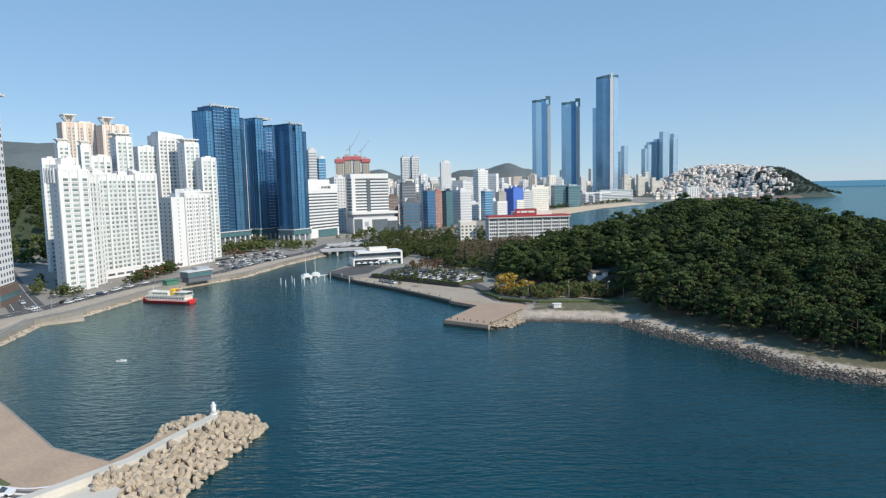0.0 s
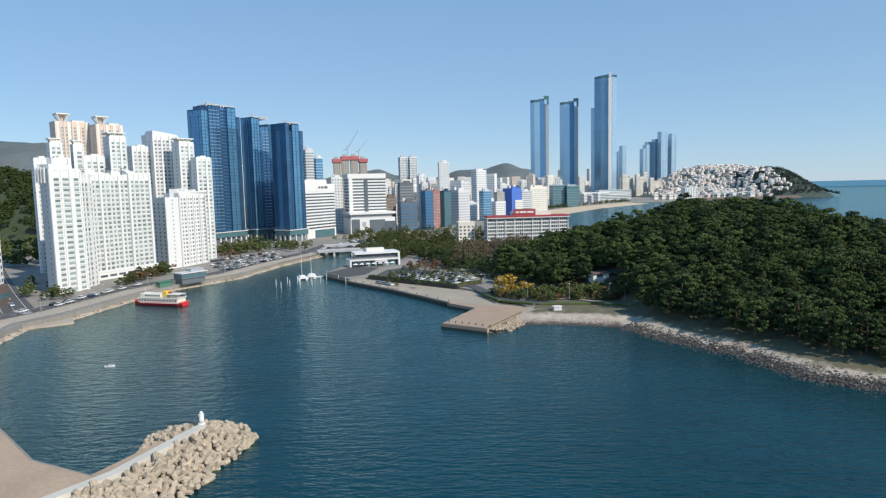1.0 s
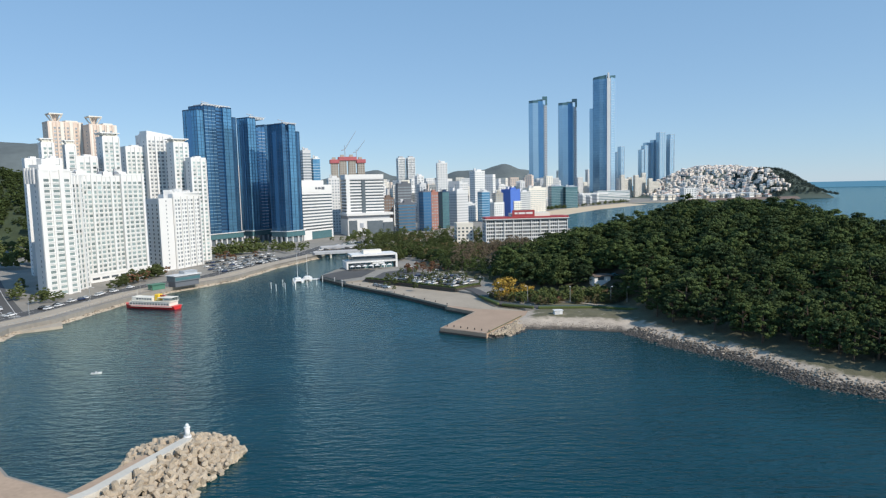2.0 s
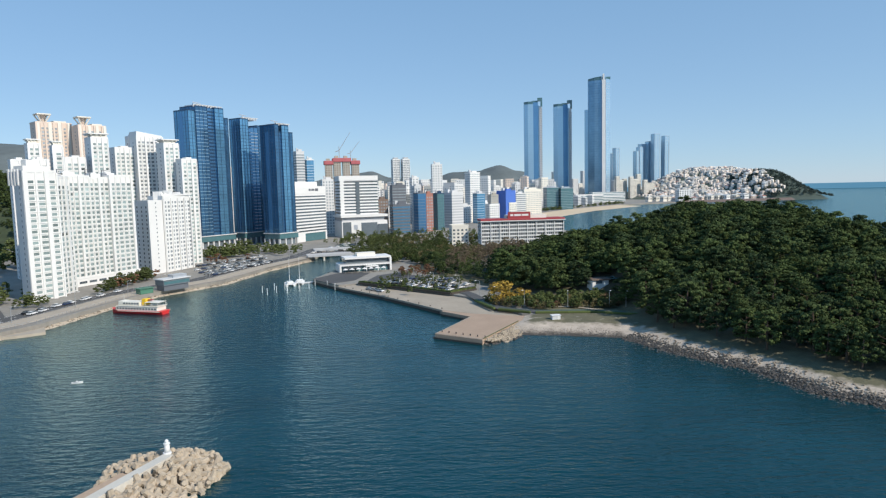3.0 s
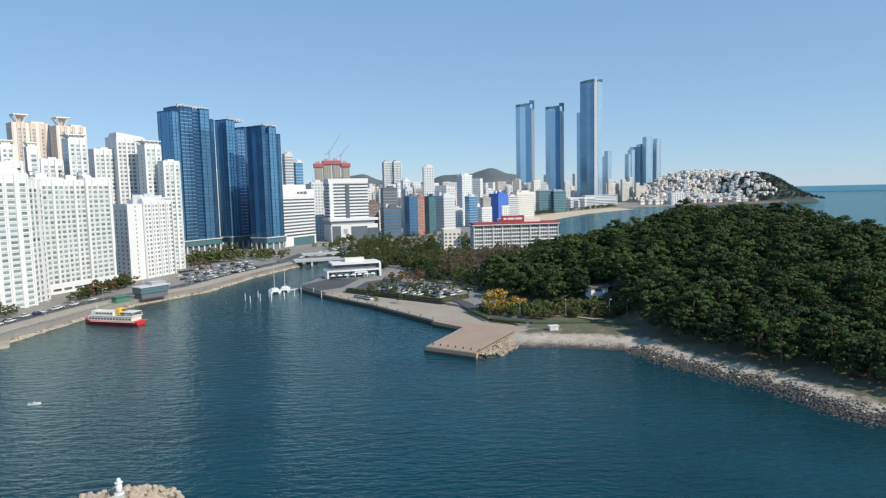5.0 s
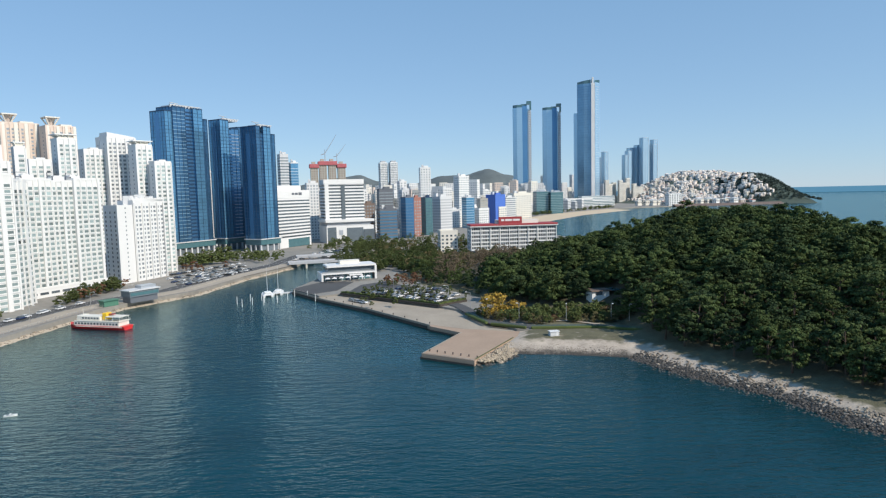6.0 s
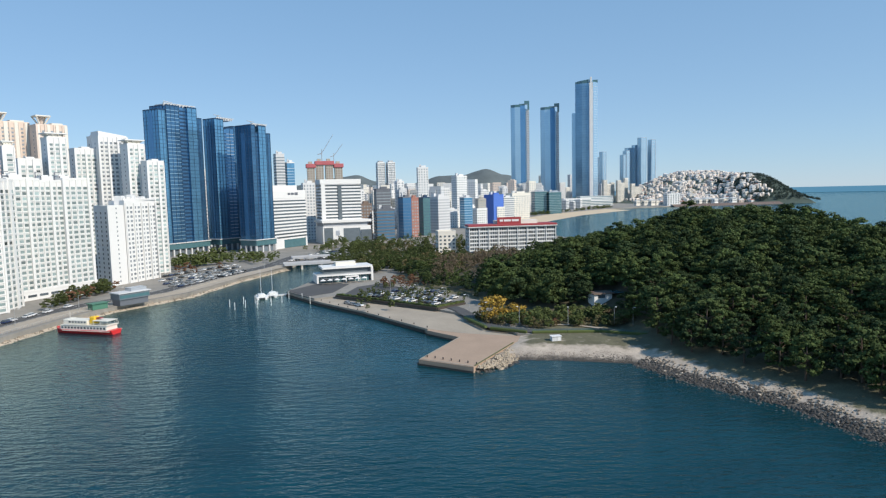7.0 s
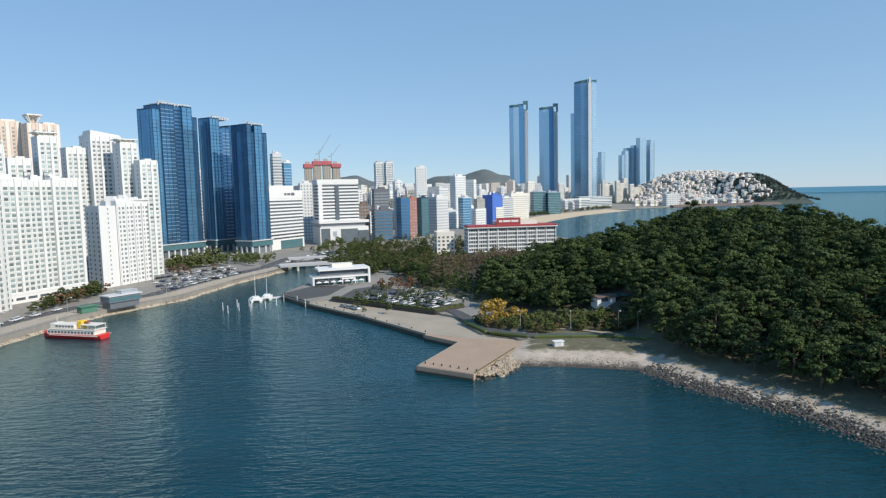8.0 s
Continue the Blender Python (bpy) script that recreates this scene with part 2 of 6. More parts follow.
def rod(bm, a, b, r0, r1, n=8):
    """A tapered round rod from a to b."""
    a, b = Vector(a), Vector(b)
    m = Matrix.Translation((a + b) / 2) @ (b - a).to_track_quat("Z", "Y").to_matrix().to_4x4()
    bmesh.ops.create_cone(bm, cap_ends=True, segments=n, radius1=r0, radius2=r1, depth=(b - a).length, matrix=m)
    return bm


def rect(w, d, cx=0.0, cy=0.0):
    return [(cx - w / 2, cy - d / 2), (cx + w / 2, cy - d / 2), (cx + w / 2, cy + d / 2), (cx - w / 2, cy + d / 2)]


def offset(poly, out):
    """A convex outline that runs anticlockwise, moved outwards."""
    n, lines = len(poly), []
    for i in range(n):
        a, b = Vector(poly[i]), Vector(poly[(i + 1) % n])
        t = (b - a).normalized()
        nrm = Vector((t.y, -t.x))
        lines.append((a + nrm * out, t))
    res = []
    for i in range(n):
        (p, s), (q, t) = lines[i - 1], lines[i]
        den = s.x * t.y - s.y * t.x
        k = ((q - p).x * t.y - (q - p).y * t.x) / den if abs(den) > 1e-6 else 0.0
        res.append(tuple(p + s * k) if abs(den) > 1e-6 else tuple(q))
    return res


def prism_mesh(name, poly, z0, z1, mat):
    n = len(poly)
    v = [(x, y, z0) for x, y in poly] + [(x, y, z1) for x, y in poly]
    f = [(i, (i + 1) % n, n + (i + 1) % n, n + i) for i in range(n)] + [tuple(range(n, 2 * n)), tuple(range(n - 1, -1, -1))]
    return mesh_of(name, v, f, mat)


def prism(name, poly, z0, z1, mat, parent=None, label=""):
    return link(name, prism_mesh(name, poly, z0, z1, mat), parent, None, label)


def ring_mesh(name, poly, inner, outer, h, mat):
    """A belt of height h round an outline, from inner to outer offset."""
    a, b, n = offset(poly, inner), offset(poly, outer), len(poly)
    v = [(x, y, z) for z in (0, h) for p in (a, b) for x, y in p]
    f = []
    for i in range(n):
        j = (i + 1) % n
        f += [(n + i, n + j, 3 * n + j, 3 * n + i), (2 * n + i, 3 * n + i, 3 * n + j, 2 * n + j), (i, j, n + j, n + i)[::1], (j, i, 2 * n + i, 2 * n + j)]
    return mesh_of(name, v, f, mat)


def window_mesh(name, poly, pitch, width, h, out, mat, skip=()):
    """One floor's windows round an outline: shallow glazed boxes."""
    v, f = [], []
    for i in range(len(poly)):
        if i in skip:
            continue
        a, b = Vector(poly[i]), Vector(poly[(i + 1) % len(poly)])
        length = (b - a).length
        k = max(1, int(length / pitch))
        t = (b - a) / length
        nrm = Vector((t.y, -t.x))
        for j in range(k):
            c = a + t * (length * (j + 0.5) / k)
            p, q = c - t * width / 2, c + t * width / 2
            s = len(v)
            for base in (-0.05, out):
                for e, z in ((p, 0), (q, 0), (q, h), (p, h)):
                    w = e + nrm * base
                    v.append((w.x, w.y, z))
            f += [(s + 4, s + 5, s + 6, s + 7), (s, s + 1, s + 5, s + 4), (s + 1, s + 2, s + 6, s + 5), (s + 2, s + 3, s + 7, s + 6), (s + 3, s, s + 4, s + 7)]
    return mesh_of(name, v, f, mat)


def pier_mesh(name, w, out, h, mat):
    return mesh_of(name, [(x, y, z) for z in (0, h) for x, y in ((-w / 2, -0.05), (w / 2, -0.05), (w / 2, out), (-w / 2, out))],
                   [(0, 1, 5, 4), (1, 2, 6, 5), (2, 3, 7, 6), (3, 0, 4, 7), (4, 5, 6, 7)], mat)


def along(poly, pitch, skip=(), ends=True):
    """Places and headings along an outline's edges, heading outwards along +y."""
    for i in range(len(poly)):
        if i in skip:
            continue
        a, b = Vector(poly[i]), Vector(poly[(i + 1) % len(poly)])
        length, t = (b - a).length, (b - a).normalized()
        k = max(1, int(length / pitch))
        for j in range(k + (1 if ends else 0)):
            p = a + t * (length * j / k)
            yield Matrix.Translation((p.x, p.y, 0)) @ Matrix.Rotation(math.atan2(t.y, t.x) + math.pi, 4, "Z")


def repeat_mesh(name, me, heights):
    """One mesh with copies of me at several heights."""
    co = np.empty(len(me.vertices) * 3, np.float32)
    me.vertices.foreach_get("co", co)
    co = co.reshape(-1, 3)
    fs = [tuple(p.vertices) for p in me.polygons]
    v, f = [], []
    for k, z in enumerate(heights):
        v += (co + np.array([0, 0, z], np.float32)).tolist()
        f += [tuple(i + k * len(co) for i in q) for q in fs]
    return mesh_of(name, v, f, me.materials[0])


def floors(b, name, me, heights, joined):
    """A floor's piece on every floor: parts of their own, or, far off, joined as one."""
    if not heights:
        return
    if joined:
        tagged(link(name, repeat_mesh(name, me, heights), b), kind="stuff")
    else:
        for z in heights:
            link(name, me, b, (0, 0, z))


def single_windows(b, edge, heights, pitch, width, h, mat, out=0.05, most=300):
    """Windows of their own along one edge of a facade; those past the most are joined."""
    a, e = Vector(edge[0]), Vector(edge[1])
    t = (e - a).normalized()
    k = max(1, int((e - a).length / pitch))
    me = window_mesh("window", [(-width / 2, 0), (width / 2, 0)], width, width, h, out, mat, skip=(1,))
    turn = Matrix.Rotation(math.atan2(t.y, t.x), 4, "Z")
    fr = bpy.data.meshes.get("window_ledge") or mesh_of("window_ledge", [(x, y, z) for z in (-0.12, 0.0) for x, y in ((-0.9, 0), (0.9, 0), (0.9, -0.18), (-0.9, -0.18))], [(0, 1, 2, 3), (7, 6, 5, 4), (3, 2, 6, 7), (0, 3, 7, 4), (2, 1, 5, 6)], M["white"])
    done, v, f = 0, [], []
    for z in heights:
        for j in range(k):
            p = a + (e - a) * ((j + 0.5) / k)
            m = Matrix.Translation((p.x, p.y, z)) @ turn
            if done < most:
                link("window", me, b, m)
            else:
                s = len(v)
                v += [tuple(m @ q.co) for q in me.vertices]
                f += [tuple(s + i for i in q.vertices) for q in me.polygons]
            done += 1
    if v:
        tagged(link("glazing", mesh_of("glazing", v, f, mat), b), kind="stuff")


def block(b, poly, z0, z1, style, wall, glass, floor=2.9, pitch=3.0, skip=(), rib=None, parapet=True, windows=True):
    """One volume of a building: a body with, on every floor, windows or glazed bands, and ledges and ribs."""
    if style == "curtain":
        prism("body", poly, z0, z1, glass, b)
    else:
        prism("body", poly, z0, z1, wall, b)
    n = int((z1 - z0) / floor)
    if style == "punched":
        me = window_mesh("glazing", poly, pitch, pitch * 0.52, floor * 0.5, 0.04, glass, skip)
        if windows:
            floors(b, "glazing", me, [z0 + k * floor + floor * 0.3 for k in range(n)], True)
    elif style == "balcony":
        me = window_mesh("glazing", poly, pitch / 2, pitch * 0.40, floor * 0.58, 0.05, glass, skip)
        led = ring_mesh("balcony_ledge", poly, 0.0, 0.3, 0.2, wall)
        if windows:
            floors(b, "glazing", me, [z0 + k * floor + floor * 0.34 for k in range(n)], True)
        floors(b, "balcony_ledge", led, [z0 + k * floor + 0.05 for k in range(n)], windows)
        pm = pier_mesh("wall_rib", pitch * 0.16, 0.7, z1 - z0, wall)
        for m in along(poly, pitch * 2, skip):
            link("wall_rib", pm, b, Matrix.Translation((0, 0, z0)) @ m)
    elif style == "ribbon":
        me = ring_mesh("window_band", poly, -0.05, 0.06, floor * 0.46, glass)
        led = ring_mesh("spandrel", poly, 0.0, 0.30, floor * 0.42, wall)
        for k in range(n):
            link("window_band", me, b, (0, 0, z0 + k * floor + floor * 0.50))
            link("spandrel", led, b, (0, 0, z0 + k * floor + 0.04))
    elif style == "curtain":
        led = ring_mesh("floor_band", poly, 0.0, 0.10, floor * 0.09, wall)
        for k in range(1, n):
            link("floor_band", led, b, (0, 0, z0 + k * floor))
        if rib:
            pm = pier_mesh("mullion", rib[1], 0.22, z1 - z0, wall)
            for m in along(poly, rib[0], skip):
                link("mullion", pm, b, Matrix.Translation((0, 0, z0)) @ m)
    if parapet:
        me = ring_mesh("parapet", poly, -0.4, 0.12, 1.1, wall)
        link("parapet", me, b, (0, 0, z1))
    return b


def roof_box(b, w, d, h, z, mat, cx=0, cy=0):
    return part("roof_plant", boxes((cx - w / 2, cx + w / 2, cy - d / 2, cy + d / 2, z, z + h)), mat, b)


def tower(name, label, x, y, w, d, h, rot, style, wall, glass, floor=2.9, pitch=3.0, z=3.0, category="building", group="", crown=True, rib=None):
    b = thing(name, x, y, z, rot, label, category, group)
    block(b, rect(w, d), 0, h, style, M[wall], M[glass], floor, pitch, rib=rib)
    if crown:
        roof_box(b, w * 0.45, d * 0.4, 3.5, h, M[wall], w * 0.1, 0)
        roof_box(b, w * 0.16, d * 0.2, 5.0, h, M["pale_grey"], -w * 0.2, d * 0.1)
    return b


# ---- sea and land ----
def sheet(name, mesh, label, category):
    return tagged(link(name, mesh), label, category, kind="structure")


ticks = [-4700, -3600, -2700, -2000, -1500, -1100, -800, -550] + list(range(-400, 401, 40)) + [550, 800, 1100, 1500, 2000, 2700, 3600, 4700]
wn_ = len(ticks)
sheet("water", mesh_of("water", [(x, y, 0) for y in ticks for x in ticks], [(j * wn_ + i, j * wn_ + i + 1, (j + 1) * wn_ + i + 1, (j + 1) * wn_ + i) for j in range(wn_ - 1) for i in range(wn_ - 1)], M["water"]),
      "deep teal sea rippled by a light wind", "sea")
rim = [(4600 * math.cos(a), 4600 * math.sin(a)) for a in np.linspace(0, 2 * math.pi, 97)[:-1]]
# Backdrop ring emits its own blue, in place of daylight on the far sea.
M["far_sea_glow"] = material("far_sea_glow", (0.02, 0.04, 0.06), 1.0, vary=0.03, scale=0.002, fine=0.01)
far_glow = M["far_sea_glow"].node_tree.nodes["Principled BSDF"]
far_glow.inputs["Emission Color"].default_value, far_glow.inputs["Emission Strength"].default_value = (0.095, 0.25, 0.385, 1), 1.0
sheet("backdrop", mesh_of("backdrop", [(x, y, -2) for x, y in rim] + [(x, y, 33) for x, y in rim], [((i + 1) % 96, i, 96 + i, 96 + (i + 1) % 96) for i in range(96)], M["far_sea_glow"]),
      "glowing backdrop ring for the far sea up to the horizon", "sea")

LAND, DECK = 2.6, 1.72
LEFT_COAST = [(-85, -20), (-64, 84), (-62, 110), (-80, 118), (-113, 147), (-150, 165), (-160, 190), (-163, 214), (-170, 242), (-163, 258), (-161, 287), (-158, 318), (-152, 338),
              (-133, 373), (-125, 430), (-109, 488), (-106, 560), (-116, 640)]
WHARF_COAST = [(-98, 640), (-88, 560), (-80, 492), (-74, 420), (-81, 371), (-59, 341), (-35, 314), (-7, 277), (5, 262), (-8, 234), (8, 224)]
SHORE = [(14, 231), (21, 237), (37, 235), (55, 230), (66, 208), (80, 190), (86, 170), (96, 160), (118, 148), (190, 118), (290, 140), (380, 250), (340, 400), (240, 520), (170, 640), (125, 800), (110, 940)]
BAY = [(149, 1036), (187, 1127), (274, 1304), (383, 1461), (470, 1610), (600, 1690), (798, 1728), (900, 1740), (985, 1760), (1040, 1830), (1060, 2000), (1080, 2600), (1300, 4800)]
ground_line = LEFT_COAST + WHARF_COAST[:5] + [(-62, 346), (-53, 351), (-3, 311), (9, 298), (17, 277), (25, 262)] + [(38, 258), (60, 253), (90, 205), (115, 180), (190, 160), (280, 175), (340, 260), (300, 390), (205, 510), (140, 640), (105, 800), (100, 940)] + [(95, 1060), (132, 1152), (220, 1328), (330, 1485), (430, 1625), (590, 1700)] + BAY[6:]
outline = [(-4700, -300), (-200, -300)] + ground_line + [(-4700, 4800)]
n = len(outline)
bm = bmesh.new()
top = [bm.verts.new((x, y, LAND)) for x, y in outline]
low = [bm.verts.new((x, y, -4)) for x, y in outline]
fill = bm.faces.new(top)
fill.normal_update()
for i in range(n):
    bm.faces.new((top[i], low[i], low[(i + 1) % n], top[(i + 1) % n]))
bmesh.ops.triangulate(bm, faces=[fill])
tagged(part("ground", bm, M["ground"], None), "pale paved city ground by the harbour", "ground", kind="structure")


def strip(name, line, half, z, mat, label="", category="road", close=False):
    """A flat band along a line, of half that width to each side."""
    v, f = [], []
    for i, p in enumerate(line):
        a, b = Vector(line[max(0, i - 1)]), Vector(line[min(len(line) - 1, i + 1)])
        t = (b - a).normalized()
        for s in (-half, half):
            v.append((p[0] - t.y * s, p[1] + t.x * s, z))
    for i in range(len(line) - 1):
        f.append((2 * i, 2 * i + 2, 2 * i + 3, 2 * i + 1)[::-1])
    me = mesh_of(name, v, f, mat)
    return tagged(link(name, me), label, category, kind="structure")


def slope(name, line, rise, run, z0, mat, label, rows=4, seed=3):
    """An uneven sloping bank from the water up to the land along a coast (land on the left hand side)."""
    rnd = random.Random(seed)
    pts = []
    for a, b in zip(line, line[1:]):
        a, b = Vector(a), Vector(b)
        k = max(1, int((b - a).length / 2.0))
        pts += [(a + (b - a) * (j / k), (b - a).normalized()) for j in range(k)]
    v, f = [], []
    for p, t in pts:
        nrm = Vector((-t.y, t.x))
        for r in range(rows + 1):
            u = r / rows
            q = p + nrm * (run * (u - 0.45) + rnd.uniform(-0.3, 0.3))
            v.append((q.x, q.y, z0 + rise * u + (rnd.uniform(-0.25, 0.25) if 0 < r < rows else 0.02)))
    w = rows + 1
    for i in range(len(pts) - 1):
        for r in range(rows):
            f.append((i * w + r, (i + 1) * w + r, (i + 1) * w + r + 1, i * w + r + 1)[::-1])
    return sheet(name, mesh_of(name, v, f, mat), label, "seawall")


slope("seawall", LEFT_COAST[6:16], 3.75, 12.0, -1.0, M["seawall"], "rough sloping stone seawall along the promenade")

# the promenade and the shore road
SHORE_ROAD = [(-186, 160), (-184, 214), (-190, 244), (-184, 264), (-180, 290), (-176, 322), (-168, 346), (-150, 378), (-141, 430), (-124, 490), (-121, 560)]
strip("pavement", [(x + 8.5, y - 1) for x, y in SHORE_ROAD], 7.5, LAND + 0.05, M["paving"], "tan paved waterfront promenade", "pavement")
strip("road", SHORE_ROAD, 5.0, LAND + 0.09, M["asphalt"], "grey asphalt shore road")
strip("road", [(-330, 436), (-262, 352), (-224, 306), (-186, 262)], 7, LAND + 0.10, M["asphalt"], "asphalt side street between apartment blocks")
strip("road", [(-124, 500), (-60, 560), (10, 640), (70, 760), (90, 900), (110, 1040)], 8, LAND + 0.11, M["asphalt"], "wide asphalt road towards the beach")
prism("apron", [(-163, 246), (-156, 252), (-163, 262), (-172, 256), (-172, 242)], -2, 1.0, M["paving"])
tagged(bpy.data.objects["apron"], "concrete landing apron at the water's edge", "landing", kind="structure")

# far sand
v, f = [], []
sand_line = [(100, 985), (149, 1036), (187, 1127), (274, 1304), (383, 1461), (440, 1540)]
for i, (x, y) in enumerate(sand_line):
    v += [(x + 14, y - 6, -0.6), (x - 6, y + 4, 0.6), (x - 50, y + 24, 3.2)]
for i in range(len(sand_line) - 1):
    for r in range(2):
        f.append((3 * i + r, 3 * i + 3 + r, 3 * i + 4 + r, 3 * i + 1 + r))
sheet("sand", mesh_of("sand", v, f, M["sand"]), "wide curved beach of pale sand", "beach")

# the wharf and the pier
wharf = [(-81, 371), (-59, 341), (-35, 314), (-7, 277), (6, 268), (24, 262), (20, 290), (0, 330), (-30, 372), (-55, 398)]
prism("wharf", wharf, -3, DECK + 0.03, M["wharf"])
tagged(bpy.data.objects["wharf"], "tan concrete wharf with a dark wet edge", "wharf", kind="structure")
prism("pier", [(-8, 234), (8, 224), (22.5, 252.5), (30, 259.5), (24, 272), (-6, 277), (-6.5, 274), (5, 262)], -3, DECK, M["pier"])
tagged(bpy.data.objects["pier"], "tan concrete pier with a worn surface", "pier", kind="structure")
for line, wet in (([(-81.2, 371), (-59.2, 341), (-35.2, 314), (-7.2, 277)], 1.2), ([(-6.7, 274), (4.8, 262), (-8.2, 234), (8, 223.8)], 0.6)):
    v = []
    for x, y in line:
        v += [(x - 0.25, y - 0.25, -1.0), (x - 0.25, y - 0.25, wet)]
    sheet("quay_edge", mesh_of("quay_edge", v, [(2 * i, 2 * i + 2, 2 * i + 3, 2 * i + 1) for i in range(len(line) - 1)], M["quay"]), "dark tide-stained quay face", "quay")

# the hill of the wooded headland
ISLE = [(8, 226)] + SHORE[:15] + [(60, 640), (-10, 500), (-40, 420), (-20, 370), (6, 330), (24, 290), (16, 255)]


def coast_distance(px, py):
    """Distance inwards from the headland's outline (negative outside), for arrays."""
    best = np.full(px.shape, 1e9)
    inside = np.zeros(px.shape, bool)
    for (x0, y0), (x1, y1) in zip(ISLE, ISLE[1:] + ISLE[:1]):
        dx, dy = x1 - x0, y1 - y0
        u = np.clip(((px - x0) * dx + (py - y0) * dy) / (dx * dx + dy * dy), 0, 1)
        best = np.minimum(best, np.hypot(px - x0 - u * dx, py - y0 - u * dy))
        cross = (y0 > py) != (y1 > py)
        with np.errstate(divide="ignore", invalid="ignore"):
            inside ^= cross & (px < (x1 - x0) * (py - y0) / (y1 - y0 if y1 != y0 else 1e-9) + x0)
    return np.where(inside, best, -best)


def hill_height(px, py):
    px, py = np.asarray(px, float), np.asarray(py, float)
    d = coast_distance(px, py)
    bank = np.clip(d, -6, 9) * 0.3
    s = np.clip((d - 8) / 45, 0, 1)
    s = s * s * (3 - 2 * s)
    hump = 26.2 * np.exp(-((px - 141.7) / np.where(px > 141.7, 70.5, 79.6)) ** 2 - ((py - 347) / 114) ** 2) + 3.5 * np.exp(-((px - 50) / 77.6) ** 2 - ((py - 413) / 50) ** 2)
    wob = 0.35 * np.sin(px * 0.7 + py * 0.31) * np.sin(py * 0.53 - px * 0.2)
    z = bank + s * hump + np.where(d > -3, wob * np.clip(d / 4, 0.2, 1), 0) + np.where(d > 9, np.clip((d - 9) * 0.12, 0, 1.2), 0)
    open_ = np.clip((76 - px) / 12, 0, 1) * np.clip((290 - py) / 12, 0, 1)
    return z * (1 - open_) + np.minimum(np.clip(d, -6, 14) * 0.21, 2.72) * open_


gx, gy = np.meshgrid(np.arange(-44, 392, 3.0), np.arange(108, 646, 3.0))
gz = hill_height(gx, gy)
gz = np.where(coast_distance(gx, gy) < -5, -4, gz)
rows, cols = gx.shape
idx = np.arange(rows * cols).reshape(rows, cols)
faces = np.stack([idx[:-1, :-1], idx[:-1, 1:], idx[1:, 1:], idx[1:, :-1]], -1).reshape(-1, 4)
keep = (gz.ravel()[faces] > -3.9).any(1)
me = mesh_of("hillside", np.stack([gx, gy, gz], -1).reshape(-1, 3).tolist(), faces[keep].tolist(), M["shore"], True)
sheet("hillside", me, "wooded headland with a pale pebble shore", "hill")


# ---- trees ----
def crown_arrays(seed, height, radius, clumps, leaves, size, low=0.35, flat=0.42):
    """Corner places of many small leaf tufts that make up one crown."""
    rnd = np.random.RandomState(seed)
    out = []
    for k in range(clumps):
        u = rnd.rand()
        zc = height * (low + (1 - low) * u)
        reach = radius * math.sqrt(max(0.05, 1 - (max(0.0, u - 0.25) / 0.80) ** 2)) * (0.65 + 0.35 * min(1, u * 4))
        a, r = rnd.rand() * 6.283, reach * (0.25 + 0.72 * math.sqrt(rnd.rand()))
        c = np.array([r * math.cos(a), r * math.sin(a), zc])
        cr = radius * rnd.uniform(0.20, 0.36)
        for j in range(leaves):
            w = rnd.normal(size=3)
            w /= np.linalg.norm(w)
            p = c + w * cr * np.array([1, 1, flat]) * rnd.uniform(0.6, 1.0)
            e1 = np.cross(w, rnd.normal(size=3))
            e1 /= np.linalg.norm(e1)
            nrm = w + np.array([0, 0, 0.5]) + rnd.normal(size=3) * 0.35
            nrm /= np.linalg.norm(nrm)
            e1 = np.cross(nrm, e1)
            e1 /= np.linalg.norm(e1)
            e2 = np.cross(nrm, e1)
            s = size * rnd.uniform(0.6, 1.25)
            out.append([p + e1 * s, p - e1 * 0.5 * s + e2 * 0.75 * s, p - e1 * 0.5 * s - e2 * 0.75 * s])
    return np.array(out)


def crown_mesh(name, arr, mat):
    return mesh_of(name, arr.reshape(-1, 3).tolist(), np.arange(arr.size // 3).reshape(-1, 3).tolist(), mat)


def trunk_mesh(seed, height, radius, mat):
    rnd = random.Random(seed)
    bm = bmesh.new()
    top = Vector((rnd.uniform(-0.5, 0.5), rnd.uniform(-0.5, 0.5), height * 0.8))
    rod(bm, (0, 0, -1.2), top, 0.035 * height, 0.012 * height, 6)
    for k in range(6):
        u = rnd.uniform(0.4, 0.9)
        a = rnd.uniform(0, 6.28)
        p = top * u
        rod(bm, p, p + Vector((math.cos(a) * radius * 0.7, math.sin(a) * radius * 0.7, height * 0.12)), 0.012 * height, 0.005 * height, 5)
    me = bpy.data.meshes.new("trunk")
    bm.to_mesh(me)
    bm.free()
    me.materials.append(mat)
    return me


def kind_of_tree(mat, variants, height, radius, clumps, leaves, size, low=0.35, seed=1):
    res = []
    for k in range(variants):
        arr = crown_arrays(seed + k, height, radius, clumps, leaves, size, low)
        res.append((crown_mesh("crown", arr, mat), trunk_mesh(seed + k, height, radius, M["bark"]), arr))
    return res


PINES = kind_of_tree(M["pine"], 6, 10.0, 4.0, 46, 42, 0.36, 0.20, 11)
PINES += [(crown_mesh("crown", q[2], M["pine_light"]), q[1], q[2]) for q in PINES[:3]] + [(crown_mesh("crown", q[2], M["pine_dark"]), q[1], q[2]) for q in PINES[3:]]
FAR_PINES = kind_of_tree(M["pine"], 3, 10.0, 4.5, 22, 12, 0.9, 0.30, 71)
BROAD = kind_of_tree(M["leaf"], 3, 6.0, 2.8, 26, 20, 0.42, 0.22, 31)
REDDISH = kind_of_tree(M["leaf_red"], 2, 5.0, 2.4, 22, 18, 0.40, 0.25, 41)
